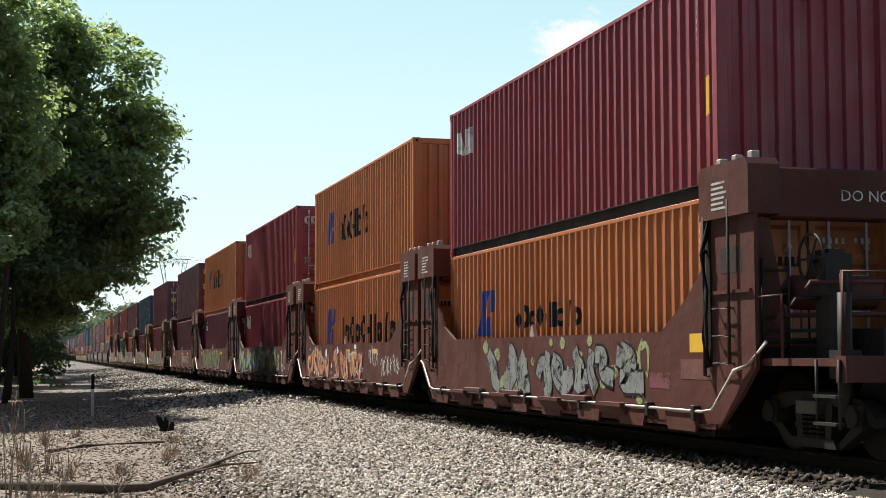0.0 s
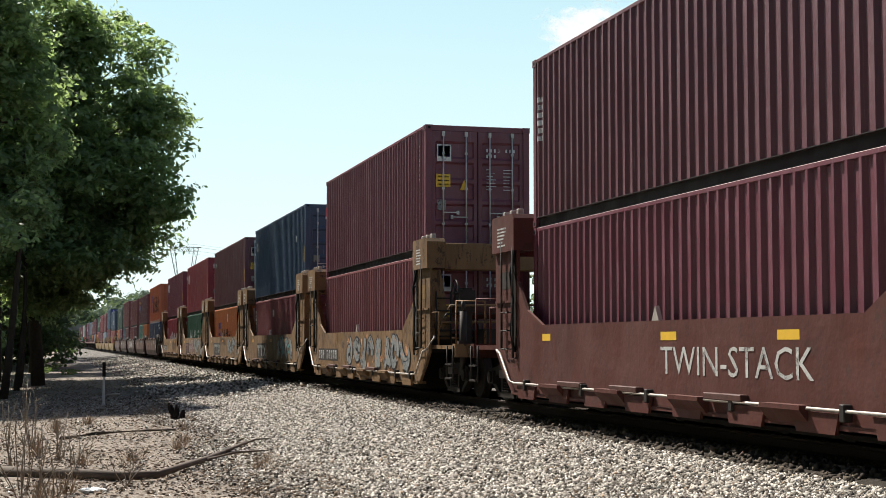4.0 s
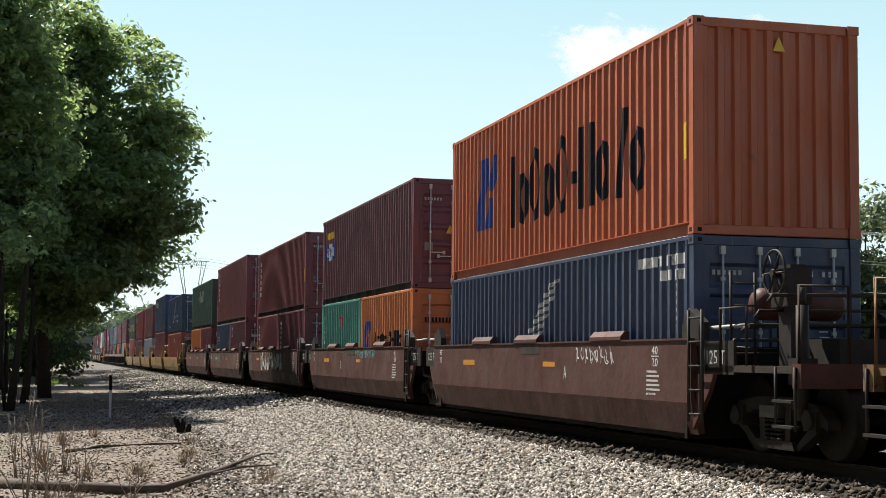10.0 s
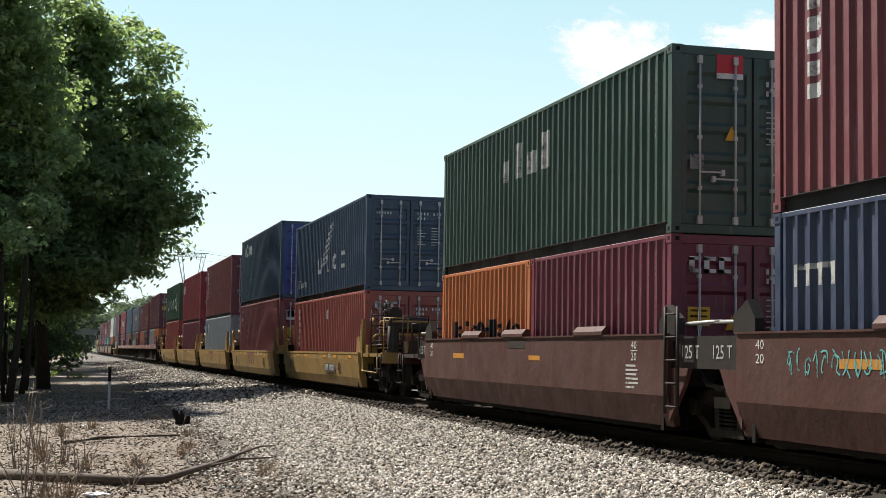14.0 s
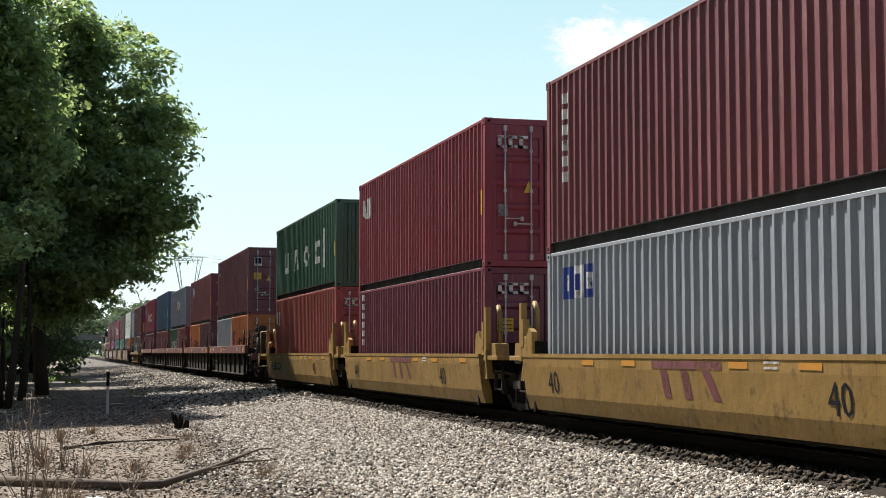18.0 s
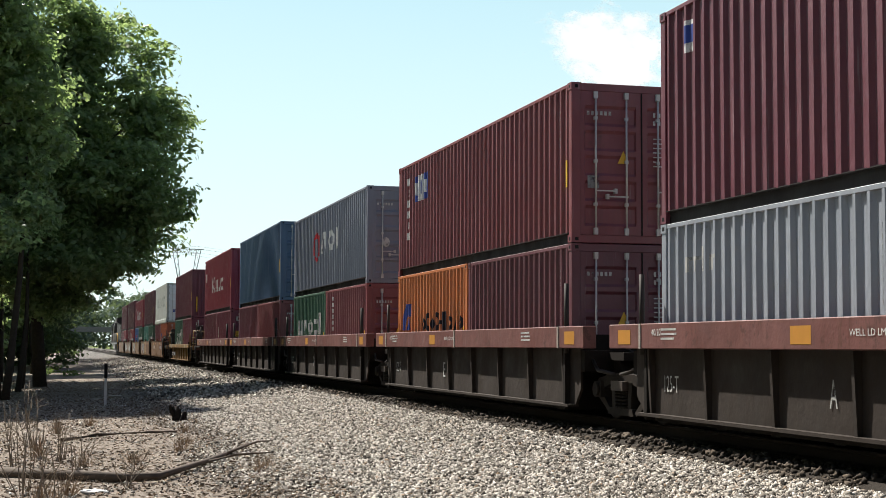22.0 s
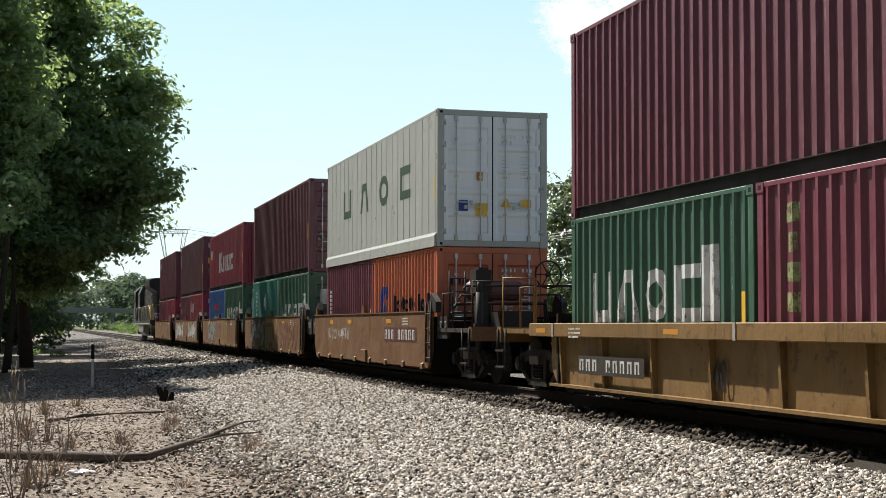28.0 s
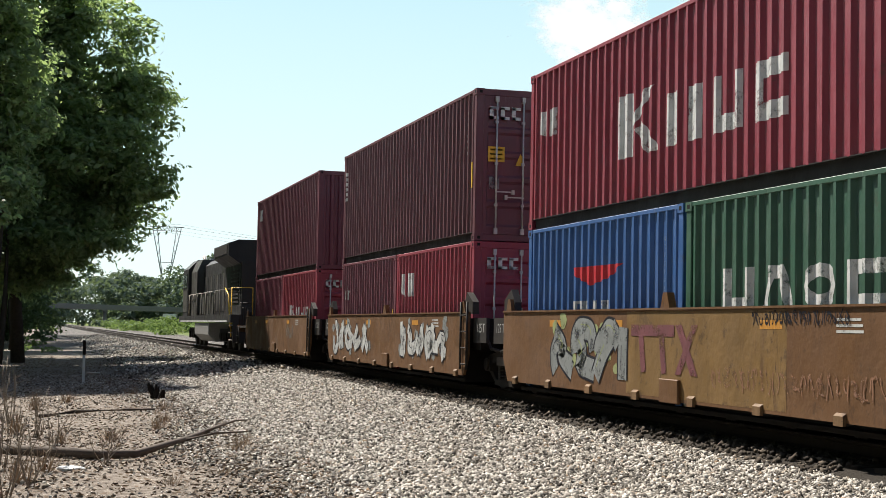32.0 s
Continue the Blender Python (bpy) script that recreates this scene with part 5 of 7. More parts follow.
# ---- bogies ----
def side_frame_mesh(bm):
    """A cast truss: arched top member, slanting tension members, columns round the spring nest."""
    prism(bm, [(-1.2, .46), (-.95, .63), (-.45, .70), (.45, .70), (.95, .63), (1.2, .46), (1.2, .36), (.88, .45), (.45, .55), (-.45, .55), (-.88, .45), (-1.2, .36)], 0, -.08, .08)
    prism(bm, [(-.5, .10), (.5, .10), (.44, .20), (-.44, .20)], 0, -.11, .09)
    for sy in (-1, 1):
        prism(bm, [(sy * .40, .11), (sy * .52, .10), (sy * 1.02, .36), (sy * .92, .46)], 0, -.07, .07)
        prism(bm, [(sy * .24, .18), (sy * .36, .18), (sy * .40, .58), (sy * .26, .58)], 0, -.09, .09)
        box(bm, -.13, .12, sy * .89 - .14, sy * .89 + .14, .34, .58)
        rod(bm, (-.17, sy * .89, .46), (-.12, sy * .89, .46), .11, 12)
    box(bm, -.17, .1, -.23, .23, .46, .60, 1)
    for k in (-.15, 0, .15):
        for j in range(5):
            rod(bm, (-.07, k, .205 + j * .052), (-.07, k, .232 + j * .052), .068, 8)


def wheel_mesh(bm):
    lathe(bm, [(-.07, .43), (-.07, .455), (-.04, .46), (.045, .46), (.06, .49), (.085, .49), (.085, .44), (.05, .40), (.02, .38), (.0, .14), (.06, .12), (-.09, .12), (-.09, .10), (-.04, .14), (-.03, .38), (-.06, .40)], 22, 0)


def bogie(root, y):
    def bolster(bm):
        box(bm, -.95, .95, -.2, .2, .45, .72)
        for z in (.72,):
            rod(bm, (0, 0, z), (0, 0, z + .1), .22, 12)
    b = part("bogie", shared(("bogie",), bolster, "underframe", .02), None, root, "grimy cast-steel bogie", pose(0, y, 0))
    sf = shared(("side_frame",), side_frame_mesh, ["bogie_steel", "bogie_worn"])
    wh = shared(("wheel",), wheel_mesh, "bogie_steel")
    ax = shared(("axle",), lambda bm: rod(bm, (-1.05, 0, 0), (1.05, 0, 0), .085, 10), "underframe")
    for sx in (-1, 1):
        part("side_frame", sf, None, b, at=pose(sx * 1.0, 0, 0, 0, 0, 0 if sx < 0 else 180))
        for sy in (-1, 1):
            part("wheel", wh, None, b, at=pose(sx * .755, sy * .89, .46, 0, 0, 0 if sx < 0 else 180))
    for sy in (-1, 1):
        part("axle", ax, None, b, at=pose(0, sy * .89, .46))


def brake_wheel(bm):
    pipe(bm, [(0, .27 * math.cos(i * math.pi / 12), .27 * math.sin(i * math.pi / 12)) for i in range(25)], .018, 6)
    for i in range(6):
        a = i * math.pi / 3
        rod(bm, (0, 0, 0), (0, .26 * math.cos(a), .26 * math.sin(a)), .014, 6)
    rod(bm, (-.04, 0, 0), (.06, 0, 0), .05, 10)


def end_platform(root, s, mat, kit):
    """Coupler end of a set: deck over the bogie, rails, steps, brake gear."""
    rails = {"wagon_ochre": "web_dark", "wagon_rustbrown": "web_dark", "wagon_plum": "web_dark"}.get(mat, mat)
    def lay(name, make, m, label=""):
        bm = bmesh.new()
        make(bm)
        part(name, bm, m, root, label)
    lay("centre_sill", lambda bm: box(bm, -.3, .3, min(s * 6.6, s * 9.5), max(s * 6.6, s * 9.5), .62, .98), "underframe")
    lay("deck", lambda bm: box(bm, -1.38, 1.38, min(s * 6.7, s * 9.25), max(s * 6.7, s * 9.25), .98, 1.06), rails)
    lay("end_beam", lambda bm: box(bm, -1.42, 1.42, min(s * 9.1, s * 9.3), max(s * 9.1, s * 9.3), .82, 1.09), mat)
    def coupler(bm):
        box(bm, -.1, .1, min(s * 9.3, s * 9.85), max(s * 9.3, s * 9.85), .72, .95)
        box(bm, -.19, .19, min(s * 9.8, s * 10.12), max(s * 9.8, s * 10.12), .68, 1.0)
    lay("coupler", coupler, "underframe")
    lay("air_hose", lambda bm: pipe(bm, [(-.45, s * 9.3, .7), (-.5, s * 9.6, .5), (-.42, s * 9.9, .38), (-.3, s * 10.1, .42)], .03), "gasket")
    for sx in (-1, 1):
        lay("handrail", lambda bm: pipe(bm, [(sx * 1.36, s * 9.15, 1.06), (sx * 1.36, s * 9.15, 1.95), (sx * .75, s * 9.15, 1.95), (sx * .75, s * 9.15, 1.06)], .022), rails)
        if mat == "wagon_yellow":
            lay("low_rail", lambda bm: pipe(bm, [(sx * 1.42, s * 6.9, .62), (sx * 1.46, s * 7.0, .60), (sx * 1.46, s * 8.9, .58), (sx * 1.46, s * 8.9, .98)], .02), rails)
        else:
            lay("corner_rail", lambda bm: pipe(bm, [(sx * 1.42, s * 7.3, 1.06), (sx * 1.42, s * 7.3, 1.75), (sx * 1.42, s * 8.0, 1.75), (sx * 1.42, s * 8.0, 1.06)], .018), rails)
        def steps(bm):
            pipe(bm, [(sx * 1.44, s * 8.75, 1.05), (sx * 1.44, s * 8.75, .35)], .02)
            pipe(bm, [(sx * 1.44, s * 9.2, 1.05), (sx * 1.44, s * 9.2, .35)], .02)
            for z in (.38, .66):
                box(bm, sx * 1.44 - .05, sx * 1.44 + .05, min(s * 8.75, s * 9.2), max(s * 8.75, s * 9.2), z, z + .03)
        lay("steps", steps, "dark_steel", "steel corner steps")
    if kit:
        def stand(bm):
            box(bm, -.95, -.75, min(s * 7.9, s * 8.2), max(s * 7.9, s * 8.2), 1.06, 2.25)
            box(bm, -1.02, -.70, min(s * 7.85, s * 8.25), max(s * 7.85, s * 8.25), 1.75, 2.2)
        lay("brake_stand", stand, "dark_steel")
        bm = bmesh.new()
        brake_wheel(bm)
        part("brake_wheel", bm, "dark_steel", root, "spoked hand-brake wheel", pose(-1.08, s * 8.05, 2.15) if mat != "wagon_ochre" else pose(.45, s * 8.32, 2.12, 0, 0, 90))
        def tank(bm):
            lathe(bm, [(-.62, .02), (-.6, .14), (-.52, .2), (.52, .2), (.6, .14), (.62, .02)], 16, 0)
        bm = bmesh.new()
        tank(bm)
        part("air_reservoir", bm, "wagon_plum" if "ochre" in mat else "wagon_brown" if "yellow" not in mat else "dark_steel", root, "air reservoir tank on its cradle", pose(-.3, s * 7.15, 1.82))
        def pipes(bm):
            pipe(bm, [(-1.2, s * 6.9, 1.3), (-.2, s * 7.0, 1.25), (.6, s * 7.6, 1.22)], .03)
            pipe(bm, [(-.4, s * 7.15, 1.65), (-.4, s * 7.15, 1.1)], .04)
            pipe(bm, [(.8, s * 7.15, 1.65), (.8, s * 7.15, 1.1)], .04)
            box(bm, -.55, .1, min(s * 7.7, s * 8.6), max(s * 7.7, s * 8.6), 1.06, 1.38)
        lay("brake_manifold", pipes, "dark_steel")
        lay("valve_post", lambda bm: (rod(bm, (-1.1, s * 8.75, .45), (-1.1, s * 8.75, 1.75), .075, 10), rod(bm, (-1.1, s * 8.75, 1.75), (-1.1, s * 8.75, 1.95), .045, 10), box(bm, -1.22, -.98, s * 8.75 - .12, s * 8.75 + .12, .85, 1.15)), "dark_steel", "grimy upright slack adjuster")
        for j in range(5):
            zz, yy = 1.2 + .17 * j, s * (7.0 + .33 * j)
            lay("pipe", lambda bm: pipe(bm, [(-1.3, yy, zz - .08), (-1.25, yy, zz), (.2 + .2 * j, yy + s * .06, zz + .02), (.3 + .2 * j, yy, 1.06)], .02 + .006 * (j % 3)), "dark_steel" if j % 2 else rails)
        for j in range(4):
            lay("rung", lambda bm: rod(bm, (-1.3, s * 7.35, 1.25 + .27 * j), (-.98, s * 7.35, 1.25 + .27 * j), .016, 6), "dark_steel")
        lay("rail_post", lambda bm: [rod(bm, (a, s * 7.35, .98), (a, s * 7.35, 2.2), .02, 6) for a in (-1.3,)], "dark_steel")
        lay("rail_post", lambda bm: [rod(bm, (a, s * 7.35, .98), (a, s * 7.35, 2.2), .02, 6) for a in (-.98,)], "dark_steel")
    else:
        lay("end_box", lambda bm: box(bm, -.5, .5, min(s * 7.2, s * 8.2), max(s * 7.2, s * 8.2), 1.06, 1.30), "dark_steel")
    bogie(root, s * 8.05)


# ---- graffiti: rounded painted shapes, unreadable ----
def ribbon(bm, pts, t, x, mi):
    """A painted stroke of even width through points (y, z)."""
    pts = [Vector(p) for p in pts]
    left, right = [], []
    for i, p in enumerate(pts):
        d = (pts[min(i + 1, len(pts) - 1)] - pts[max(i - 1, 0)]).normalized()
        n = Vector((-d.y, d.x)) * t * .5
        left.append(bm.verts.new((x, *(p + n))))
        right.append(bm.verts.new((x, *(p - n))))
    for i in range(len(pts) - 1):
        bm.faces.new((left[i], left[i + 1], right[i + 1], right[i])).material_index = mi


def tag_strokes(r):
    """Two or three random hooks, arcs and slanting bars in a unit square: no letters."""
    out = []
    for _ in range(r.choice((2, 2, 3))):
        k = r.random()
        if k < .45:
            c, rad, q, span = (r.uniform(.35, .65), r.uniform(.3, .7)), r.uniform(.28, .45), r.uniform(0, 6.28), r.uniform(2.2, 4.4)
            out.append([(c[0] + rad * math.cos(q + span * j / 6), min(1, max(0, c[1] + 1.1 * rad * math.sin(q + span * j / 6)))) for j in range(7)])
        elif k < .8:
            a, e = r.uniform(0, 1), r.uniform(0, 1)
            out.append([(a, 0), ((a + e) / 2 + r.uniform(-.25, .25), .5), (e, 1)])
        else:
            a = r.uniform(0, .3)
            out.append([(a, r.uniform(.7, 1)), (a + .5, r.uniform(.4, .9)), (a + .2, r.uniform(.1, .5)), (1, r.uniform(0, .4))])
    return out


def rounded(pts):
    """Corners cut twice."""
    for _ in range(2):
        out = [pts[0]]
        for p, q in zip(pts, pts[1:]):
            out += [p.lerp(q, .25), p.lerp(q, .75)]
        pts = out + [pts[-1]]
    return pts


def graffiti(root, x, u0, u1, z0, z1, seed, fill, line, accent):
    """Fat overlapping strokes with an outline, shine lines and splashes of a second colour behind."""
    r = random.Random(seed)
    y0, y1, h = 6.096 - u1, 6.096 - u0, z1 - z0
    n = max(2, int(round((u1 - u0) / (h * .92))))
    bm = bmesh.new()
    depth = [x - .003]
    def next_layer():
        depth[0] -= .00012
        return depth[0]
    for _ in range(int(n * 4)):
        c, rad = (y0 + (y1 - y0) * r.random(), z0 + h * r.uniform(.1, .95)), h * r.uniform(.06, .2)
        poly(bm, [(c[0] + rad * math.cos(a * math.pi / 5) * r.uniform(.7, 1.2), c[1] + .8 * rad * math.sin(a * math.pi / 5) * r.uniform(.7, 1.2)) for a in range(10)], next_layer(), 2)
    parts = [r.uniform(.75, 1.3) for _ in range(n)]
    edge = [y1 - (y1 - y0) * sum(parts[:j]) / sum(parts) for j in range(n + 1)]
    for i in range(n):
        w, tall, lift, lean = edge[i] - edge[i + 1], r.uniform(.82, 1.0), r.uniform(0, .12) * h, r.uniform(-.15, .2)
        lines = []
        for stroke in tag_strokes(r):
            pts = [Vector((edge[i] - w * (.02 + .98 * a + lean * (b - .5) + r.gauss(0, .03)), z0 + lift * (1 - b) + h * tall * (.09 + .82 * b) + r.gauss(0, .012))) for a, b in stroke]
            lines.append(rounded(pts))
        t = min(w, h) * r.uniform(.24, .32)
        for grow, mi in ((t + .075, 1), (t, 0)):
            for pts in lines:
                ribbon(bm, pts, grow, next_layer(), mi)
        for pts in lines:
            k = len(pts)
            ribbon(bm, [p + Vector((.14 * t, .2 * t)) for p in pts[k // 5: max(k // 5 + 2, k * 3 // 5)]], .022, next_layer(), 2 if r.random() < .6 else 1)
    for v in bm.verts:
        v.co.z = min(max(v.co.z, z0 - .04), z1 + .03)
    tagged(part("graffiti", bm, [fill, line, accent], root, "spray-painted graffiti"), kind="stuff")


def scrawl(root, x, u0, u1, z0, z1, seed, mat):
    """A row of thin unreadable tag strokes."""
    r = random.Random(seed)
    bm = bmesh.new()
    u, h, k = u0, z1 - z0, 0
    while u < u1:
        w = h * r.uniform(.45, .75)
        for stroke in tag_strokes(r):
            k += 1
            pts = rounded([Vector((6.096 - u - w * (a + r.gauss(0, .05)), z0 + h * (b * .9 + .05 + r.gauss(0, .05)))) for a, b in stroke])
            ribbon(bm, pts, max(.016, h * .065), x - .004 - k * .0001, 0)
        u += w * 1.12
    tagged(part("graffiti", bm, mat, root, "thin spray-painted tag"), kind="stuff")


def plates(root, x, u0, u1, z0, z1, n, seed, ground_mat="black_mark"):
    """A dark number panel with pale bars in place of the number."""
    bm = bmesh.new()
    y1, y0 = 6.096 - u0, 6.096 - u1
    rect(bm, y0 - .06, y1 + .06, z0 - .05, z1 + .05, x - .003, 1)
    w = (y1 - y0) / n
    for i in range(n):
        if i != n * 2 // 5:
            b = y1 - i * w
            rect(bm, b - w * .2, b, z0, z1, x - .006)
            rect(bm, b - w * .62, b - w * .42, z0, z1, x - .006)
            rect(bm, b - w * .42, b - w * .2, z1 - .035, z1, x - .006)
    part("number_panel", bm, ["grey_mark", ground_mat], root, "dark panel with pale bars")


def triple(root, x, u0, u1, z0, z1, mat, panel=None):
    """The pool's mark, as three plain slanted shapes."""
    bm = bmesh.new()
    y1, y0 = 6.096 - u0, 6.096 - u1
    if panel:
        rect(bm, y0 - .12, y1 + .12, z0 - .08, z1 + .08, x - .003, 1)
    w = (y1 - y0) / 3
    h = z1 - z0
    rect(bm, y0 + w * .9, y1, z1 - h * .24, z1, x - .007)
    for i in range(2):
        c = y1 - (i + .5) * w
        poly(bm, [(c - w * .26, z0), (c - w * .02, z0), (c + w * .12, z1 - h * .24), (c - w * .12, z1 - h * .24)], x - .0072)
    poly(bm, [(y0 - w * .14, z0), (y0 + w * .16, z0), (y0 + w * .86, z1), (y0 + w * .56, z1)], x - .0074)
    poly(bm, [(y0 + w * .60, z0), (y0 + w * .86, z0), (y0 + w * .12, z1), (y0 - w * .14, z1)], x - .0078)
    part("pool_mark", bm, [mat, panel or mat], root, "worn owner's mark")


def flat_patch(root, x, u0, u1, z0, z1, mat, name="paint_patch", label="repainted patch"):
    bm = bmesh.new()
    rect(bm, 6.096 - u1, 6.096 - u0, z0, z1, x - .003)
    part(name, bm, mat, root, label)


def data_lines(root, x, u0, z0, seed, n=5):
    bm = bmesh.new()
    r = random.Random(seed)
    for i in range(n):
        rect(bm, 6.096 - u0 - r.uniform(.3, .55), 6.096 - u0, z0 - i * .06, z0 - i * .06 + .028, x - .003)
    tagged(part("data_stencil", bm, "grey_mark", root, "rows of small stencilled data"), kind="stuff")


# ---- well cars ----
def side_words(root, words, x, u, z, w, h, mat="white_mark"):
    lettering(words, w, h, mat, root, Matrix.Translation((x - .006, 6.096 - u, z)) @ NEAR)


def well_floor(root, z=.14):
    beam = shared(("cross_member",), lambda bm: box(bm, -1.25, 1.25, -.12, .12, z - .05, z + .02), "underframe")
    for i in range(9):
        part("cross_member", beam, None, root, at=pose(0, -5.6 + i * 1.4, 0))
    plate = shared(("end_plate",), lambda bm: box(bm, -1.4, 1.4, -.04, .04, .12, 1.3), "underframe")
    edge = shared(("floor_angle",), lambda bm: box(bm, -.1, .1, -6.15, 6.15, z - .03, z + .024), "underframe")
    for s in (-1, 1):
        part("end_plate", plate, None, root, at=pose(0, s * 6.24, 0))
        part("floor_angle", edge, None, root, at=pose(s * 1.2, 0, 0))


def joint(root, s, mat):
    """Half of an articulated joint between two cars."""
    def f(bm):
        box(bm, -.32, .32, min(s * 6.2, s * 7.9), max(s * 6.2, s * 7.9), .60, 1.0)
        box(bm, -1.3, 1.3, min(s * 6.3, s * 6.9), max(s * 6.3, s * 6.9), .72, 1.05)
        box(bm, -.9, .9, min(s * 6.9, s * 7.5), max(s * 6.9, s * 7.5), .9, 1.02)
    part("joint_frame", shared(("joint_frame", s), f, "underframe"), None, root)
    for k, pts in enumerate(([(-1.15, s * 6.8, .95), (-1.2, s * 7.2, .75), (-1.15, s * 7.75, .7)], [(-.6, s * 6.8, 1.1), (-.55, s * 7.3, .95), (-.6, s * 7.75, .9)])):
        part("air_hose", shared(("joint_hose", s, k), lambda bm: pipe(bm, pts, .03 - .005 * k), "dark_steel"), None, root)


def bulkhead_car(root, mat, near, far, pitch):
    outline = [(-6.55, .24), (6.55, .24), (7.1, .62), (7.48, .95), (7.48, 2.72), (6.22, 2.78), (6.2, 2.16), (5.7, 1.66), (4.9, 1.40), (-4.9, 1.40), (-5.7, 1.82), (-6.2, 2.2), (-6.22, 2.78), (-7.48, 2.72), (-7.48, .95), (-7.1, .62)]
    for sx in (-1, 1):
        a, b = (sx * 1.42, sx * 1.47)
        part("side_plate", shared(("side_plate", mat, sx), lambda bm: prism(bm, outline, 0, min(a, b), max(a, b)), mat), None, root, "tall plate side with gusset ends")
        part("bottom_flange", shared(("bottom_flange", mat, sx), lambda bm: box(bm, min(sx * 1.30, sx * 1.50), max(sx * 1.30, sx * 1.50), -6.5, 6.5, .22, .27), mat), None, root)
        part("brake_pipe", shared(("brake_pipe", sx), lambda bm: pipe(bm, [(sx * 1.40, -7.6, 1.25), (sx * 1.5, -7.35, .98), (sx * 1.53, -7.05, .92), (sx * 1.54, -6.5, .45), (sx * 1.54, -6.2, .42), (sx * 1.54, 6.2, .42), (sx * 1.54, 6.5, .45), (sx * 1.53, 7.05, .92), (sx * 1.5, 7.35, .98)], .022), "pale_steel"), None, root, "pale pipe along the sill")
        tab = shared(("step_tab", mat), lambda bm: prism(bm, [(-.16, .05), (0, .05), (0, -.16), (-.03, -.16), (-.16, .0)], 1, -.45, .45), mat)
        for y in (-3.4, -.9, 1.7, 4.2):
            part("step_tab", tab, None, root, at=pose(sx * 1.47, y, .40, 0, 0, 0 if sx < 0 else 180))
        clip = shared(("pipe_clip",), lambda bm: box(bm, -.1, .0, -.05, .05, -.09, .09), "dark_steel", .01)
        for y in (-6.0, -4.6, -2.1, .4, 2.9, 5.6):
            part("pipe_clip", clip, None, root, at=pose(sx * 1.47, y, .40, 0, 0, 0 if sx < 0 else 180))
        flag = shared(("lock_tab",), lambda bm: prism(bm, [(-.12, 0), (.12, 0), (.0, .2)], 0, -.03, .03), "pale_steel")
        part("lock_tab", flag, None, root, at=pose(sx * 1.43, .3, 1.40))
        for sy in (-1, 1):
            box_m = shared(("post_box", mat), lambda bm: prism(bm, [(-.64, -.30), (.64, -.30), (.64, .30), (.56, .34), (-.56, .34), (-.64, .26)], 0, -.20, .20), mat)
            pb = part("post_box", box_m, None, root, "box head of the end post", pose(sx * 1.34, sy * 6.85, 3.0))
            bolt = shared(("stacking_pin",), lambda bm: box(bm, -.05, .05, -.06, .06, 0, .10), "pale_steel", .01)
            for k in (-.4, 0, .4):
                part("stacking_pin", bolt, None, pb, at=pose(0, k, .34))
            rung = shared(("grab_iron", sy), lambda bm: pipe(bm, [(0, 0, 0), (-.06, 0, 0), (-.06, 0, 1.9), (0, 0, 1.9)], .022), "dark_steel")
            part("grab_iron", rung, None, root, at=pose(sx * 1.47, sy * 6.3, .85, 0, 0, 0 if sx < 0 else 180))
            part("grab_iron", rung, None, root, at=pose(sx * 1.47, sy * 6.95, 1.0, 0, 0, 0 if sx < 0 else 180))
            if sx < 0:
                data_lines(pb, -.2, 6.096 - .3, .1, sy + 5, 6)
                # thin near-black strip on the plate stands in for the slot's shade
                gap = shared(("post_slot",), lambda bm: box(bm, -.012, .0, -.06, .06, 0, 1.72), "underframe")
                part("post_slot", gap, None, root, "dark strip for the shaded slot beside the end post", pose(-1.47, sy * 6.33, .98))
                for k in range(3):
                    hose = shared(("post_hose", k), lambda bm: pipe(bm, [(-.03, (k - 1) * .03, 0), (-.07, .05 * math.sin(k * 2.1), .35), (-.06, -.05 * math.cos(k), .9), (-.08, .06 * math.sin(k + 1), 1.35), (-.02, (k - 1) * .05, 1.8 - .2 * k)], .024), "gasket")
                    part("air_hose", hose, None, root, "", pose(-1.47, sy * 6.33, .95))
                part("seam_bar", shared(("seam_bar", mat), lambda bm: box(bm, -.03, 0, -.46, .46, -.02, .02), mat), None, root, "", pose(-1.47, sy * 6.95, 1.83))
                for k in range(3):
                    part("handhold", shared(("handhold",), lambda bm: pipe(bm, [(0, -.2, 0), (-.07, -.2, 0), (-.07, .2, 0), (0, .2, 0)], .016), "dark_steel"), None, root, "", pose(-1.47, sy * 6.75, 1.0 + .32 * k))
                part("post_patch", shared(("post_patch", mat), lambda bm: rect(bm, -.26, .26, 2.05, 2.35, 0), "wagon_mustard" if "tan" in mat else "web_dark"), None, root, "repainted patch", pose(-1.473, sy * 6.9, 0))
        for k in range(8):
            skirt = shared(("skirt_tab", mat), lambda bm: prism(bm, [(-.48, .20), (.48, .20), (.40, -.02), (-.40, -.02)], 0, -.04, .0), mat)
            part("skirt_tab", skirt, None, root, "", pose(sx * 1.49 if sx < 0 else 1.53, -5.6 + k * 1.6, .19))
        part("tread_plate", shared(("tread_plate",), lambda bm: box(bm, -.11, 0, -.5, .5, -.04, .04), "wagon_rustbrown", .01), None, root, "dark tread plate", pose(sx * 1.47 if sx < 0 else 1.58, 3.4, .47))
        for y in (1.2, -1.9):
            part("tread_plate", KEPT[("tread_plate",)], None, root, "dark tread plate", pose(sx * 1.47 if sx < 0 else 1.58, y, .47))
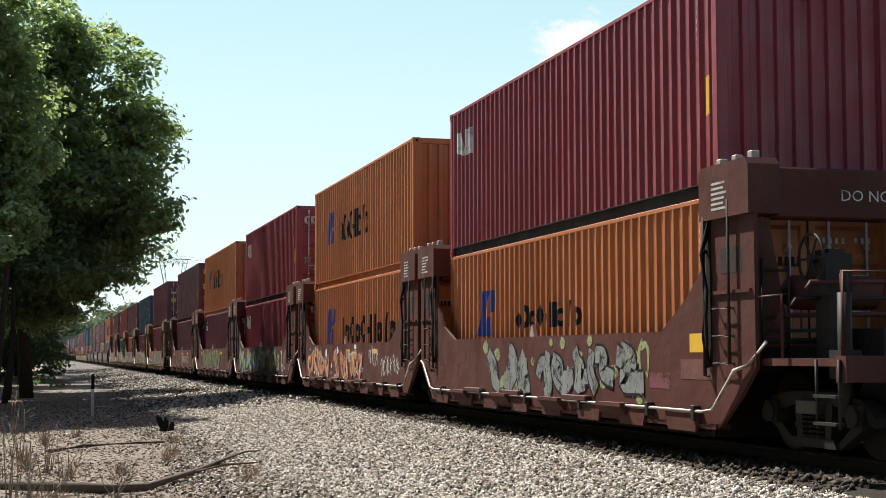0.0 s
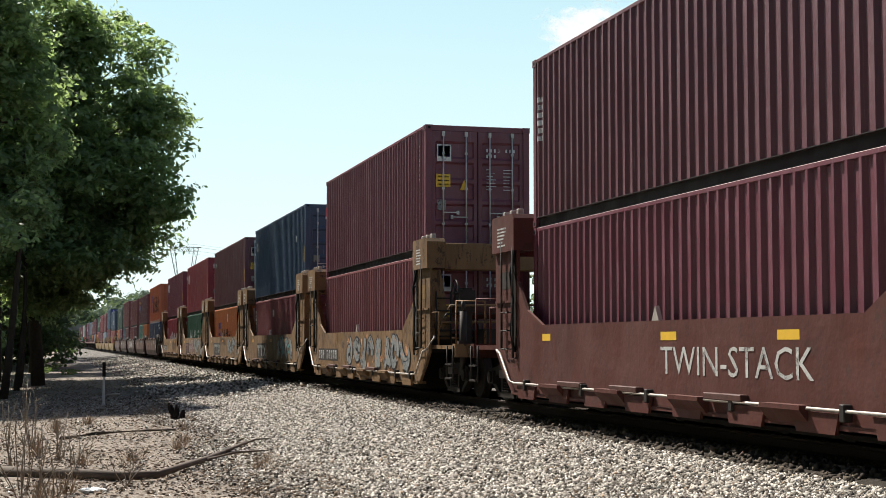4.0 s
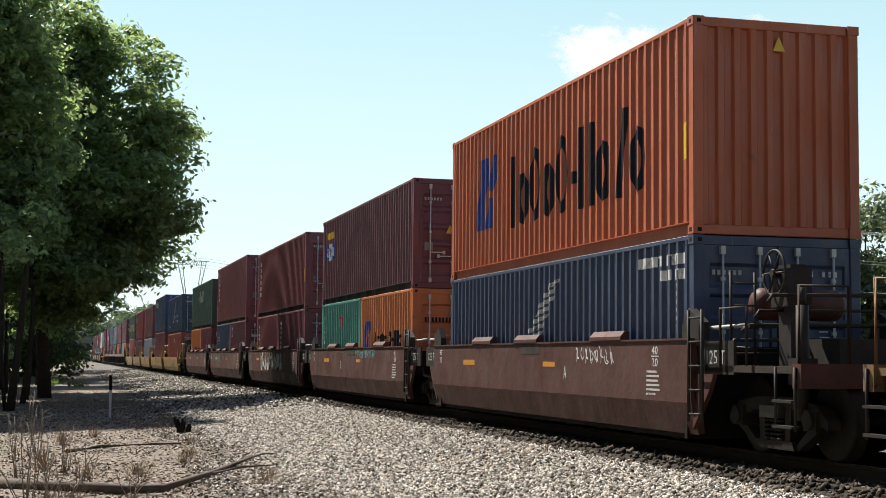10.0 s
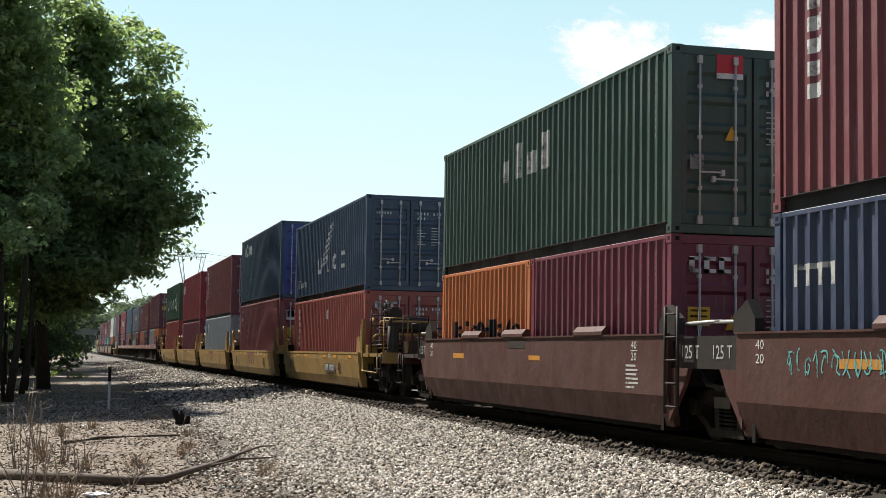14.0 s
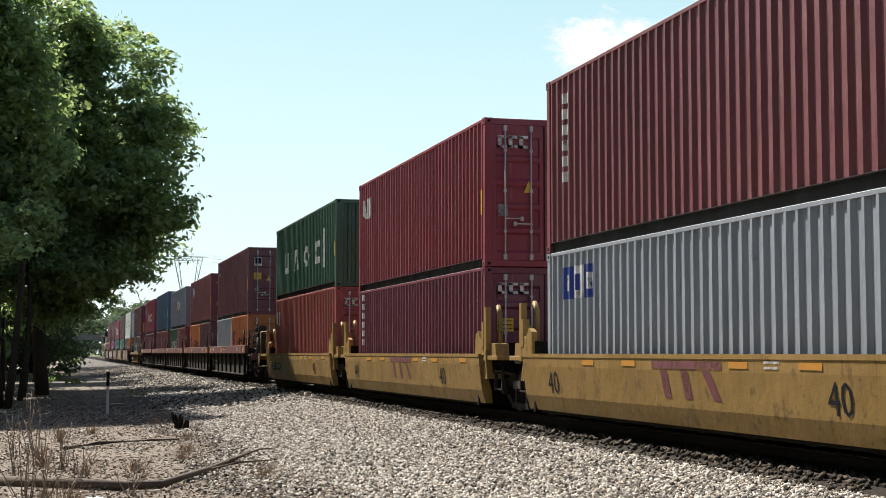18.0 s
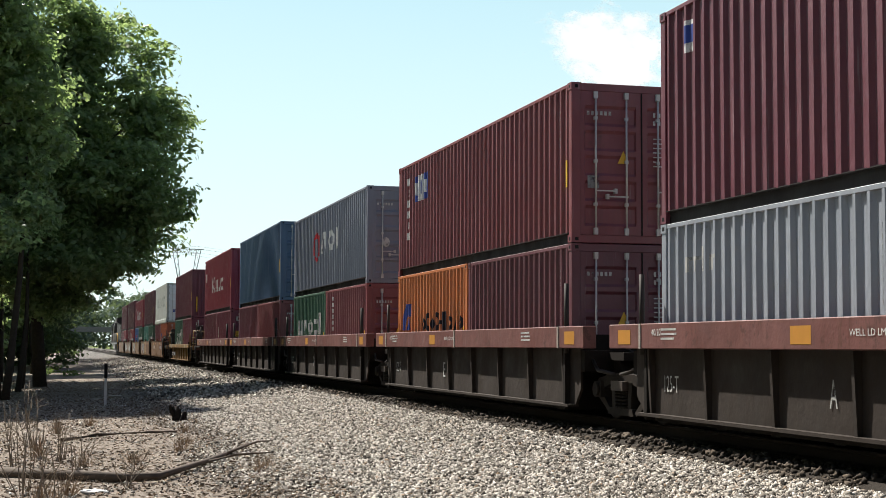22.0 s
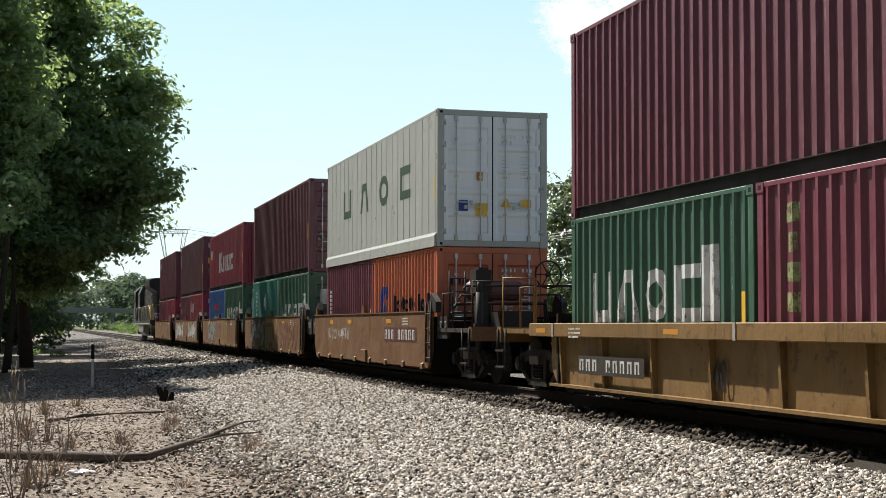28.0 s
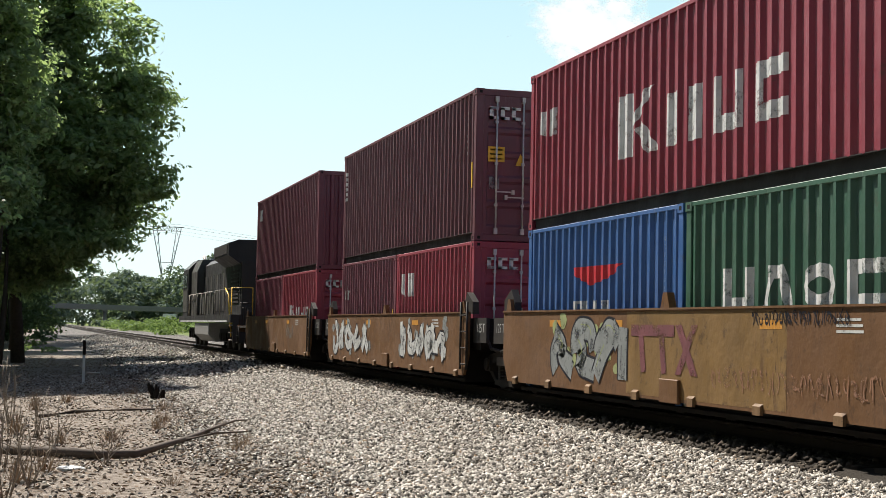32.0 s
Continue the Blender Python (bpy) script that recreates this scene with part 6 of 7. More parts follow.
    for sy in (-1, 1):
        part("bulkhead_beam", shared(("bulkhead_beam", mat), lambda bm: box(bm, -1.14, 1.14, -.18, .18, 2.66, 3.24), mat, .02), None, root, "cross beam between the end posts", pose(0, sy * 7.25, 0))
        part("end_wall", shared(("end_wall", mat), lambda bm: prism(bm, [(-1.42, .9), (1.42, .9), (1.42, 1.25), (.5, 1.30), (-.5, 1.30), (-1.42, 1.25)], 1, -.05, .05), "dark_steel"), None, root, at=pose(0, sy * 6.75, 0))
        part("post_brace", shared(("post_brace", mat), lambda bm: prism(bm, [(-1.42, 1.2), (-.95, 1.2), (-1.2, 2.66), (-1.42, 2.66)], 1, -.03, .03), mat), None, root, at=pose(0, sy * 7.3, 0))
        part("post_brace", KEPT[("post_brace", mat)], None, root, at=pose(0, sy * 7.3, 0, 0, 0, 180))
    well_floor(root)


def sill_end_bits(root, mat, z, near, far, ear=True):
    for sx in (-1, 1):
        for sy in (-1, 1):
            if ear:
                e = shared(("guide_ear", mat), lambda bm: prism(bm, [(-.28, 0), (.28, 0), (.28, .18), (.08, .40), (-.28, .22)], 0, -.06, .06), mat)
                part("guide_ear", e, None, root, "corner guide", pose(sx * 1.36, sy * 6.45, z, 0, 0, 0 if sy < 0 else 180))


def low_side_car(root, mat, near, far, pitch):
    prof = [(-1.47, 1.38), (-1.40, 1.38), (-1.28, .20), (-1.36, .18), (-1.47, .58)]
    for sx in (-1, 1):
        part("side_sill", shared(("side_sill", mat, sx), lambda bm: prism(bm, [(sx * -a, b) for a, b in prof], 1, -6.55, 6.55), mat), None, root, "deep plate side, folded in below")
        part("top_angle", shared(("top_angle", mat, sx), lambda bm: box(bm, min(sx * 1.36, sx * 1.49), max(sx * 1.36, sx * 1.49), -6.55, 6.55, 1.375, 1.40), mat), None, root)
        for sy in (-1, 1):
            part("end_panel", shared(("end_panel", mat, sx), lambda bm: prism(bm, [(-.5, .95), (.5, .95), (.5, 1.36), (-.5, 1.36)], 0, min(sx * 1.34, sx * 1.38), max(sx * 1.34, sx * 1.38)), "dark_steel"), None, root, "dark end panel", pose(0, sy * 7.08, 0))
            part("end_gusset", shared(("end_gusset", mat, sx, sy), lambda bm: prism(bm, [(sy * 6.5, .25), (sy * 6.95, .72), (sy * 7.1, .95), (sy * 6.5, .95)], 0, min(sx * 1.36, sx * 1.42), max(sx * 1.36, sx * 1.42)), mat), None, root)
            if sx < 0:
                lettering("125 T", .52, .17, "grey_mark", root, Matrix.Translation((-1.386, sy * 7.1, 1.16)) @ NEAR)
    ladder(root, -1.5, -6.75, .35, 1.75)
    flap = shared(("sill_flap", mat), lambda bm: prism(bm, [(-.09, 0), (.05, 0), (.05, .12), (-.02, .13), (-.09, .05)], 1, -.62, .62), mat)
    for y in (2.9, .2, -3.6):
        part("sill_flap", flap, None, root, "hinged flap on the sill", pose(-1.41, y, 1.40))
    for s in (-1, 1):
        part("cross_pipe", shared(("cross_pipe", s), lambda bm: pipe(bm, [(-1.25, s * 6.4, 1.52), (-1.25, s * 7.7, 1.54)], .03), "rod_steel"), None, root)
    sill_end_bits(root, "dark_steel", 1.38, near, far)
    for u, w in ((11.5, .2),):
        side_words(root, "40", -1.47, u, 1.25, .2, .11)
        side_words(root, "20", -1.47, u, 1.09, .2, .11)
        flat_patch(root, -1.47, u - .13, u + .13, 1.165, 1.178, "white_mark", "mark_line", "")
        side_words(root, "40", -1.47, .15, 1.25, .2, .11)
        side_words(root, "20", -1.47, .15, 1.09, .2, .11)
    data_lines(root, -1.47, 11.2, .95, 3, 6)
    flat_patch(root, -1.47, 1.9, 2.7, 1.0, 1.1, "orange_mark", "reflector", "faded reflective strip")
    flat_patch(root, -1.47, 6.8, 7.4, 1.0, 1.08, "orange_mark", "reflector", "faded reflective strip")
    part("stencil_panel", shared(("stencil_panel",), lambda bm: rect(bm, -.5, .5, 1.20, 1.34, -1.474), "web_dark"), None, root)
    well_floor(root)


def ladder(root, x, y, z0, z1):
    def f(bm):
        for dy in (-.2, .2):
            pipe(bm, [(0, dy, 0), (0, dy, z1 - z0)], .024)
        k = 0
        while .1 + k * .3 < z1 - z0:
            pipe(bm, [(0, -.2, .1 + k * .3), (0, .2, .1 + k * .3)], .014)
            k += 1
    part("ladder", shared(("ladder", z1 - z0), f, "dark_steel"), None, root, "steel ladder", pose(x, y, z0))


def slope_side_car(root, mat, near, far, pitch):
    prof = [(-1.40, 1.09), (-1.50, 1.09), (-1.50, 1.03), (-1.49, 1.02), (-1.485, .88), (-1.43, .40), (-1.36, .16), (-1.22, .16), (-1.24, .4), (-1.38, .9)]
    for sx in (-1, 1):
        part("side_sill", shared(("side_sill", mat, sx), lambda bm: prism(bm, [(sx * -a, b) for a, b in prof], 1, -6.6, 6.6), mat), None, root, "sloping plate side under a top flange")
        for sy in (-1, 1):
            def horn(bm):
                prism(bm, [(-.30, 0), (.30, 0), (.26, .40), (.10, .46), (-.05, .30), (-.2, .34)], 0, -.05, .05)
                box(bm, -.05, .05, -.42, -.30, -.1, .9)
                box(bm, -.06, .06, -.30, -.18, .15, .62)
            part("corner_guide", shared(("corner_guide", mat), horn, mat), None, root, "raised corner guide", pose(sx * 1.40, sy * 6.5, 1.06, 0, 0, 0 if sy < 0 else 180))
            part("guide_post", shared(("guide_post", mat), lambda bm: pipe(bm, [(0, 0, 0), (0, 0, .85), (0, .12, .98)], .05), mat), None, root, at=pose(sx * 1.15, sy * 6.85, 1.0))
            at = pose(sx * 1.26, sy * 6.6, 0, 0, 0, 0 if sy > 0 else 180)
            part("end_deck", shared(("end_deck", mat), lambda bm: box(bm, -.17, .17, 0, .98, .97, 1.05), mat, .008), None, root, "end deck over the bogie", at)
            part("deck_box", shared(("deck_box", mat), lambda bm: prism(bm, [(.28, 1.05), (.74, 1.05), (.70, 1.27), (.32, 1.29)], 0, -.14, .12), mat), None, root, "", at)
            for y in (.06, .16):
                part("gusset", shared(("gusset", mat), lambda bm: prism(bm, [(0, .99), (.05, .99), (.16, .62), (.09, .62)], 0, -.16, .16), mat), None, root, "", at @ pose(0, y, 0))
            part("step_box", shared(("step_box",), lambda bm: (box(bm, -.03, .03, .34, .80, .42, .45), box(bm, -.03, .03, .34, .38, .42, .78), box(bm, -.03, .03, .76, .80, .42, .78), box(bm, -.03, .03, .34, .80, .75, .78)), "web_dark"), None, root, "dark hanging step", at)
    for u in (1.0, 9.9):
        lettering("40", .5, .36, "black_mark", root, Matrix.Translation((-1.463, 6.096 - u, .63)) @ Matrix.Rotation(radians(-6.5), 4, "Y") @ NEAR)
    for u in (2.4, 4.0, 7.4, 9.1, 11.3):
        flat_patch(root, -1.491, u, u + .5, .92, 1.0, "orange_mark", "reflector", "orange reflective strip")
    data_lines(root, -1.491, 8.3, .98, 4, 2)
    well_floor(root)


def ribbed_car(root, mat, web, zt, zc, near, far, pitch):
    for sx in (-1, 1):
        part("top_chord", shared(("top_chord", mat, sx, zt), lambda bm: box(bm, min(sx * 1.28, sx * 1.49), max(sx * 1.28, sx * 1.49), -7.35, 7.35, zc, zt), mat, .012), None, root, "boxed top chord")
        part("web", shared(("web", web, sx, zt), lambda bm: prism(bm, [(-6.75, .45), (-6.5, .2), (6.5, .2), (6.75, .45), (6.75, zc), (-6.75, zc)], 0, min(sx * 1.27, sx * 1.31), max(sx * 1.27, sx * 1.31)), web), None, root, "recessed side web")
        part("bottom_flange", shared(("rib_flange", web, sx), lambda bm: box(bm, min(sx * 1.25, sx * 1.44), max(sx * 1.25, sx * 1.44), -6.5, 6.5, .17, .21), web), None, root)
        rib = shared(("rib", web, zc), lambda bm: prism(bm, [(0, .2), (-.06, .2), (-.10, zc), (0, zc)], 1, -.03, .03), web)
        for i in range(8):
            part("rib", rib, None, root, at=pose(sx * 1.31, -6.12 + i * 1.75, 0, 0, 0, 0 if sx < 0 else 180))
        for y in (-6.2, 0, 6.2):
            part("chord_joint", shared(("chord_joint", zt), lambda bm: box(bm, -.012, .004, -.03, .03, zc, zt), "pale_steel"), None, root, at=pose(sx * 1.49 if sx < 0 else 1.494, y, 0))
    for u in (-.9, 4.1, 12.6):
        flat_patch(root, -1.49, u, u + .45, zc + .06, zt - .08, "orange_mark", "reflector", "orange reflective strip")
    data_lines(root, -1.49, 10.4, zt - .1, 5, 3)
    data_lines(root, -1.49, .6, zt - .1, 6, 3)
    if zt > 1.3:
        side_words(root, "WELL LD LMT", -1.49, 5.7, 1.26, .75, .07)
        side_words(root, "125-T", -1.315, .55, .62, .45, .22, "grey_mark")
        side_words(root, "40/20", -1.49, .45, 1.3, .3, .09)
        for sy in (-1, 1):
            part("end_post", shared(("end_post",), lambda bm: pipe(bm, [(-1.4, 0, 1.0), (-1.4, 0, 2.1)], .04), "dark_steel"), None, root, at=pose(0, sy * 6.35, 0))
    well_floor(root)


def plate_side_car(root, mat, near, far, pitch):
    for sx in (-1, 1):
        part("side_plate", shared(("flat_plate", mat, sx), lambda bm: prism(bm, [(-6.35, .24), (6.35, .24), (6.6, .62), (6.6, 1.40), (-6.6, 1.40), (-6.6, .62)], 0, min(sx * 1.42, sx * 1.47), max(sx * 1.42, sx * 1.47)), mat), None, root, "flat plate side")
        part("top_angle", shared(("plate_angle", mat, sx), lambda bm: box(bm, min(sx * 1.36, sx * 1.49), max(sx * 1.36, sx * 1.49), -6.6, 6.6, 1.39, 1.415), mat), None, root)
        clip = shared(("sill_clip",), lambda bm: prism(bm, [(-.04, -.06), (.0, -.06), (.0, .07), (-.04, .04)], 1, -.09, .09), "wagon_tan")
        for y in (-5.9, -4.2, -2.5, -.8, .9, 2.6, 4.3, 5.9):
            part("sill_clip", clip, None, root, at=pose(sx * 1.47, y, .27, 0, 0, 0 if sx < 0 else 180))
        tab = shared(("top_tab", mat), lambda bm: prism(bm, [(-.14, 0), (.14, 0), (.06, .2), (-.06, .2)], 0, -.05, .05), mat)
        for y in (-6.3, 0, 6.3):
            part("top_tab", tab, None, root, at=pose(sx * 1.43, y, 1.41))
        bracket = shared(("jack_pad", mat), lambda bm: box(bm, -.05, 0, -.28, .28, .22, .52), mat, .01)
        part("jack_pad", bracket, None, root, at=pose(sx * 1.47, -.2, 0, 0, 0, 0 if sx < 0 else 180))
        for sy in (-1, 1):
            part("end_panel", shared(("plate_end_panel", sx), lambda bm: prism(bm, [(-.35, .85), (.45, .85), (.45, 1.3), (-.35, 1.3)], 0, min(sx * 1.30, sx * 1.36), max(sx * 1.30, sx * 1.36)), "dark_steel"), None, root, "dark end panel", pose(0, sy * 7.05, 0))
            if sx < 0:
                lettering("125 T", .42, .16, "grey_mark", root, Matrix.Translation((-1.366, sy * 7.1, 1.12)) @ NEAR)
    ladder(root, -1.5, -6.45, .35, 1.6)
    for u in (1.8, 4.2, 8.6):
        flat_patch(root, -1.47, u, u + .5, 1.16, 1.26, "orange_mark", "reflector", "orange reflective strip")
    data_lines(root, -1.47, 10.2, 1.25, 5, 3)
    sill_end_bits(root, "dark_steel", 1.38, near, far)
    well_floor(root)


CARS = {
    "A": (bulkhead_car, "wagon_brown", "brown articulated well car with tall end posts"),
    "B": (bulkhead_car, "wagon_tan", "rust-streaked tan well car with tall end posts"),
    "C": (low_side_car, "wagon_rustbrown", "reddish brown well car with folded plate sides"),
    "D": (slope_side_car, "wagon_yellow", "yellow well car with sloping sides"),
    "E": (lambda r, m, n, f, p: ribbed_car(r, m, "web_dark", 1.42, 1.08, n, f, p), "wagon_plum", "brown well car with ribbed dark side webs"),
    "F": (lambda r, m, n, f, p: ribbed_car(r, m, "wagon_mustard", 1.15, .94, n, f, p), "wagon_mustard", "dirty yellow ribbed stand-alone well car"),
    "G": (plate_side_car, "wagon_ochre", "tan plate-sided well car, paint worn"),
}


def well_car(kind, unit, near, far, gap_far):
    make, mat, label = CARS[kind]
    root = tagged(new("well_car"), label, "railway wagon", "well cars of the train")
    on_train(root, unit)
    make(root, mat, near, far, 0)
    if near == "end":
        end_platform(root, -1, mat if kind not in "E" else "wagon_plum", True)
    else:
        joint(root, -1, mat)
    if far == "end":
        end_platform(root, 1, mat, False)
    else:
        joint(root, 1, mat)
        bogie(root, gap_far / 2)
    return root


HC, ST = 2.896, 2.591
# unit: place of its middle along the track at the start, kind of car, near end, far end
UNITS = [(22.38, "A", "end", "j"), (37.63, "A", "j", "j"), (53.16, "A", "j", "j"), (68.54, "A", "j", "j"), (83.88, "A", "j", "end"),
         (103.60, "B", "end", "j"), (119.58, "B", "j", "j"), (135.1, "B", "j", "j"), (150.62, "B", "j", "j"), (166.24, "B", "j", "end"),
         (186.10, "C", "end", "j"), (201.8, "C", "j", "j"), (217.35, "C", "j", "j"), (233.48, "C", "j", "j"), (248.6, "C", "j", "end"),
         (269.0, "D", "end", "j"), (284.80, "D", "j", "j"), (300.95, "D", "j", "j"), (316.83, "D", "j", "j"), (332.40, "D", "j", "end"),
         (352.96, "E", "end", "j"), (368.72, "E", "j", "j"), (384.58, "E", "j", "j"), (399.95, "E", "j", "j"), (415.5, "E", "j", "end"),
         (435.67, "F", "end", "end"),
         (455.87, "G", "end", "j"), (471.02, "G", "j", "j"), (486.35, "G", "j", "j"), (501.69, "G", "j", "j"), (517.5, "G", "j", "end")]
CARS_BUILT = []
for i, (c, kind, near, far) in enumerate(UNITS):
    gap = UNITS[i + 1][0] - c if far == "j" else 0
    CARS_BUILT.append(well_car(kind, c, near, far, gap))

# loads, unit by unit: lower boxes, then the upper one. Each: colour, size, height, end, end marks, marks on the side, label
LOADS = {
    0: [("orange", "40", HC, "door", "badge_a", [("logo", 1.91, 2.99, 1.45, 2.29), ("text", 3.98, 7.35, 1.55, 1.96)], "orange corrugated shipping container in the well"),
        ("crimson", "40", HC, "front", "", [("sign", .48, 1.56, 5.02, 5.53)], "dark red corrugated shipping container on top")],
    1: [("orange", "40", HC, "door", "badge_a", [("logo", 1.97, 3.25, 1.43, 2.41), ("text", 4.21, 10.44, 1.41, 2.13)], "orange corrugated shipping container with large dark marks"),
        ("orange", "40", HC, "front", "", [("logo", 2.08, 3.05, 4.28, 5.17), ("text", 3.72, 7.40, 4.22, 4.98)], "orange corrugated shipping container on top")],
    2: [("crimson", "40", HC, "door", "badge_b", [("sign", .55, 1.49, 2.14, 2.66)], "crimson corrugated shipping container in the well"),
        ("crimson", "40", HC, "door", "badge_b", [("sign", .58, 1.52, 4.97, 5.50)], "crimson corrugated shipping container on top")],
    3: [("maroon", "40", HC, "door", "badge_c", [("darkbadge", .48, 1.79, 2.26, 2.86)], "maroon corrugated shipping container with a dark badge"),
        ("orange", "40", HC, "front", "", [("logo", 2.10, 3.02, 4.34, 5.22), ("text", 3.74, 7.35, 4.25, 5.10)], "orange corrugated shipping container on top")],
    4: [("brown", "40", HC, "door", "badge_c", [], "dull brown corrugated shipping container in the well"),
        ("dark_brown", "40", HC, "door", "badge_c", [("column", .2, .5, 4.5, 5.3)], "dark brown corrugated shipping container on top")],
    5: [("oxide", "40", HC, "door", "badge_g", [], "red-brown corrugated shipping container in the well"),
        ("brown", "40", HC, "door", "badge_g", [], "brown corrugated shipping container with a blue badge")],
    6: [("oxide", "40", ST, "door", "badge_e", [("column", .2, .55, 1.5, 2.4), ("bar", 4.9, 5.3, 2.1, 2.35)], "red-brown corrugated shipping container in the well"),
        ("navy", "40", HC, "door", "badge_e", [("lighttext", .5, 1.0, 4.8, 5.1), ("bar", 10.1, 10.5, 4.55, 4.75)], "navy blue corrugated shipping container on top")],
    7: [("orange", "40", ST, "door", "badge_a", [("logo", 1.99, 3.06, 1.46, 2.11), ("text", 3.63, 7.33, 1.42, 1.78), ("dot", 5.6, 6.0, 2.1, 2.5)], "orange corrugated shipping container in the well"),
        ("dark_brown", "40", HC, "door", "badge_g", [("lighttext", .4, .9, 4.9, 5.2)], "dark brown corrugated shipping container on top")],
    8: [("green", "40", ST, "door", "green", [("wide4", 2.39, 9.88, 1.38, 1.86), ("bar", 10.29, 10.73, 1.39, 2.11)], "green corrugated shipping container with large pale marks"),
        ("crimson", "40", HC, "door", "badge_b", [("sign", .60, 1.60, 4.64, 5.18)], "crimson corrugated shipping container on top")],
    9: [("bright_red", "40", ST, "door", "badge_b", [("sign", .2, .8, 1.7, 2.2), ("white5", 3.81, 8.55, 1.38, 1.87), ("codes", 10.99, 11.79, 2.12, 2.40)], "bright red corrugated shipping container in the well"),
        ("maroon", "40", HC, "door", "badge_b", [("sign", .50, 1.57, 4.63, 5.21)], "dark red corrugated shipping container on top")],
    10: [("slate_blue", "40", ST, "door", "badge_f", [("feathers", 4.89, 7.15, 1.42, 2.43), ("codes", 10.29, 11.89, 2.20, 2.55)], "dark blue corrugated shipping container with a wing mark"),
         ("deep_orange", "40", HC, "front", "", [("logo", 1.83, 3.27, 3.64, 5.03), ("text", 4.16, 10.54, 3.52, 4.84)], "deep orange corrugated shipping container on top")],
    11: [("teal", "20f", ST, "door", "green", [("column", .3, .6, 1.5, 2.4), ("shield", 2.9, 3.4, 1.95, 2.35)], "short turquoise corrugated shipping container"),
         ("orange", "20n", ST, "door", "badge_a", [("logo", 6.54, 7.38, 1.40, 2.10), ("text", 7.92, 12.0, 1.41, 1.80)], "short orange corrugated shipping container"),
         ("dark_brown", "40", ST, "door", "badge_d", [("flag3", .52, 2.0, 4.09, 4.6), ("yellowtag", .7, 1.8, 4.75, 4.95)], "dark brown corrugated shipping container on top")],
    12: [("oxide", "20f", ST, "door", "badge_d", [("column", .49, .85, 1.42, 2.41)], "short red-brown corrugated shipping container"),
         ("brown", "20n", ST, "door", "badge_d", [("column", 6.54, 7.0, 1.38, 2.45)], "short brown corrugated shipping container"),
         ("oxide", "40", ST, "door", "badge_d", [("column", .58, 1.11, 3.51, 5.0)], "red-brown corrugated shipping container on top")],
    13: [("slate_blue", "20f", ST, "door", "badge_f", [("lighttext", .4, 1.5, 1.9, 2.3)], "short dark blue corrugated shipping container"),
         ("brown", "20n", ST, "door", "badge_g", [("badge", 6.90, 7.23, 2.07, 2.52)], "short brown corrugated shipping container"),
         ("oxide", "40", HC, "door", "badge_d", [("column", .67, 1.17, 3.89, 5.4)], "red-brown corrugated shipping container on top")],
    14: [("orange", "20f", ST, "door", "badge_a", [("text", 1.0, 5.4, 1.42, 1.75)], "short orange corrugated shipping container"),
         ("maroon", "20n", ST, "door", "badge_c", [], "short maroon corrugated shipping container"),
         ("dark_green", "40", ST, "door", "badge_e", [("lighttext", 4.29, 7.33, 4.29, 4.93)], "dark green corrugated shipping container on top")],
    15: [("rust_red", "40", ST, "door", "badge_b", [("column", .90, 1.23, 1.19, 2.51), ("dot", 6.3, 6.6, 2.05, 2.4)], "faded red corrugated shipping container in the well"),
         ("navy", "40", ST, "door", "badge_h", [("feathers", 4.95, 7.6, 3.7, 5.0), ("wide4rise", 4.6, 9.0, 3.55, 4.05), ("lighttext", .75, 2.61, 3.23, 3.5)], "black-blue corrugated shipping container with a wing mark")],
    16: [("oxide", "40", HC, "door", "badge_g", [("badge", .74, 1.0, 2.38, 2.82)], "red-brown corrugated shipping container in the well"),
         ("navy", "40", HC, "door", "bare", [("low5", 1.3, 3.63, 5.2, 5.75)], "dark blue corrugated shipping container with blue doors")],
    17: [("silver", "40", ST, "door", "badge_f", [("flag3", .76, 2.19, 1.97, 2.49)], "silver-grey corrugated shipping container in the well"),
         ("oxide", "40", HC, "door", "badge_d", [("column", .66, 1.15, 3.80, 5.35)], "red-brown corrugated shipping container on top")],
    18: [("maroon", "40", ST, "door", "badge_c", [("column", .34, .81, 1.23, 2.65)], "scuffed maroon corrugated shipping container in the well"),
         ("crimson", "40", HC, "door", "badge_b", [("sign", .52, 1.44, 4.67, 5.21)], "crimson corrugated shipping container on top")],
    19: [("rust_red", "40", HC, "door", "badge_b", [("sign", .1, 1.0, 2.11, 2.61)], "faded red corrugated shipping container in the well"),
         ("green", "40", ST, "front", "", [("wide4rise", 2.03, 9.44, 3.9, 4.7), ("bar", 9.92, 10.29, 3.75, 4.96)], "green corrugated shipping container with large pale marks")],
    20: [("silver", "20f", ST, "door", "badge_f", [("lighttext", .73, 1.67, 2.08, 2.40)], "short stained silver corrugated shipping container"),
         ("orange", "20n", ST, "door", "badge_a", [("logo", 6.71, 7.62, 1.48, 2.09), ("text", 8.42, 11.78, 1.44, 1.81)], "short orange corrugated shipping container"),
         ("brown", "40", HC, "door", "badge_g", [("badge", .74, 1.04, 4.98, 5.41)], "wine-brown corrugated shipping container on top")],
    21: [("orange", "20f", ST, "door", "badge_a", [("logo", .43, 1.33, 1.47, 2.08), ("text", 2.04, 5.65, 1.44, 1.84)], "short orange corrugated shipping container"),
         ("dark_brown", "20n", ST, "door", "badge_d", [], "short dark brown corrugated shipping container"),
         ("oxide", "40", ST, "door", "badge_d", [("column", .79, 1.15, 3.50, 5.03), ("flag3", 1.49, 2.79, 4.41, 5.0)], "red-brown corrugated shipping container on top")],
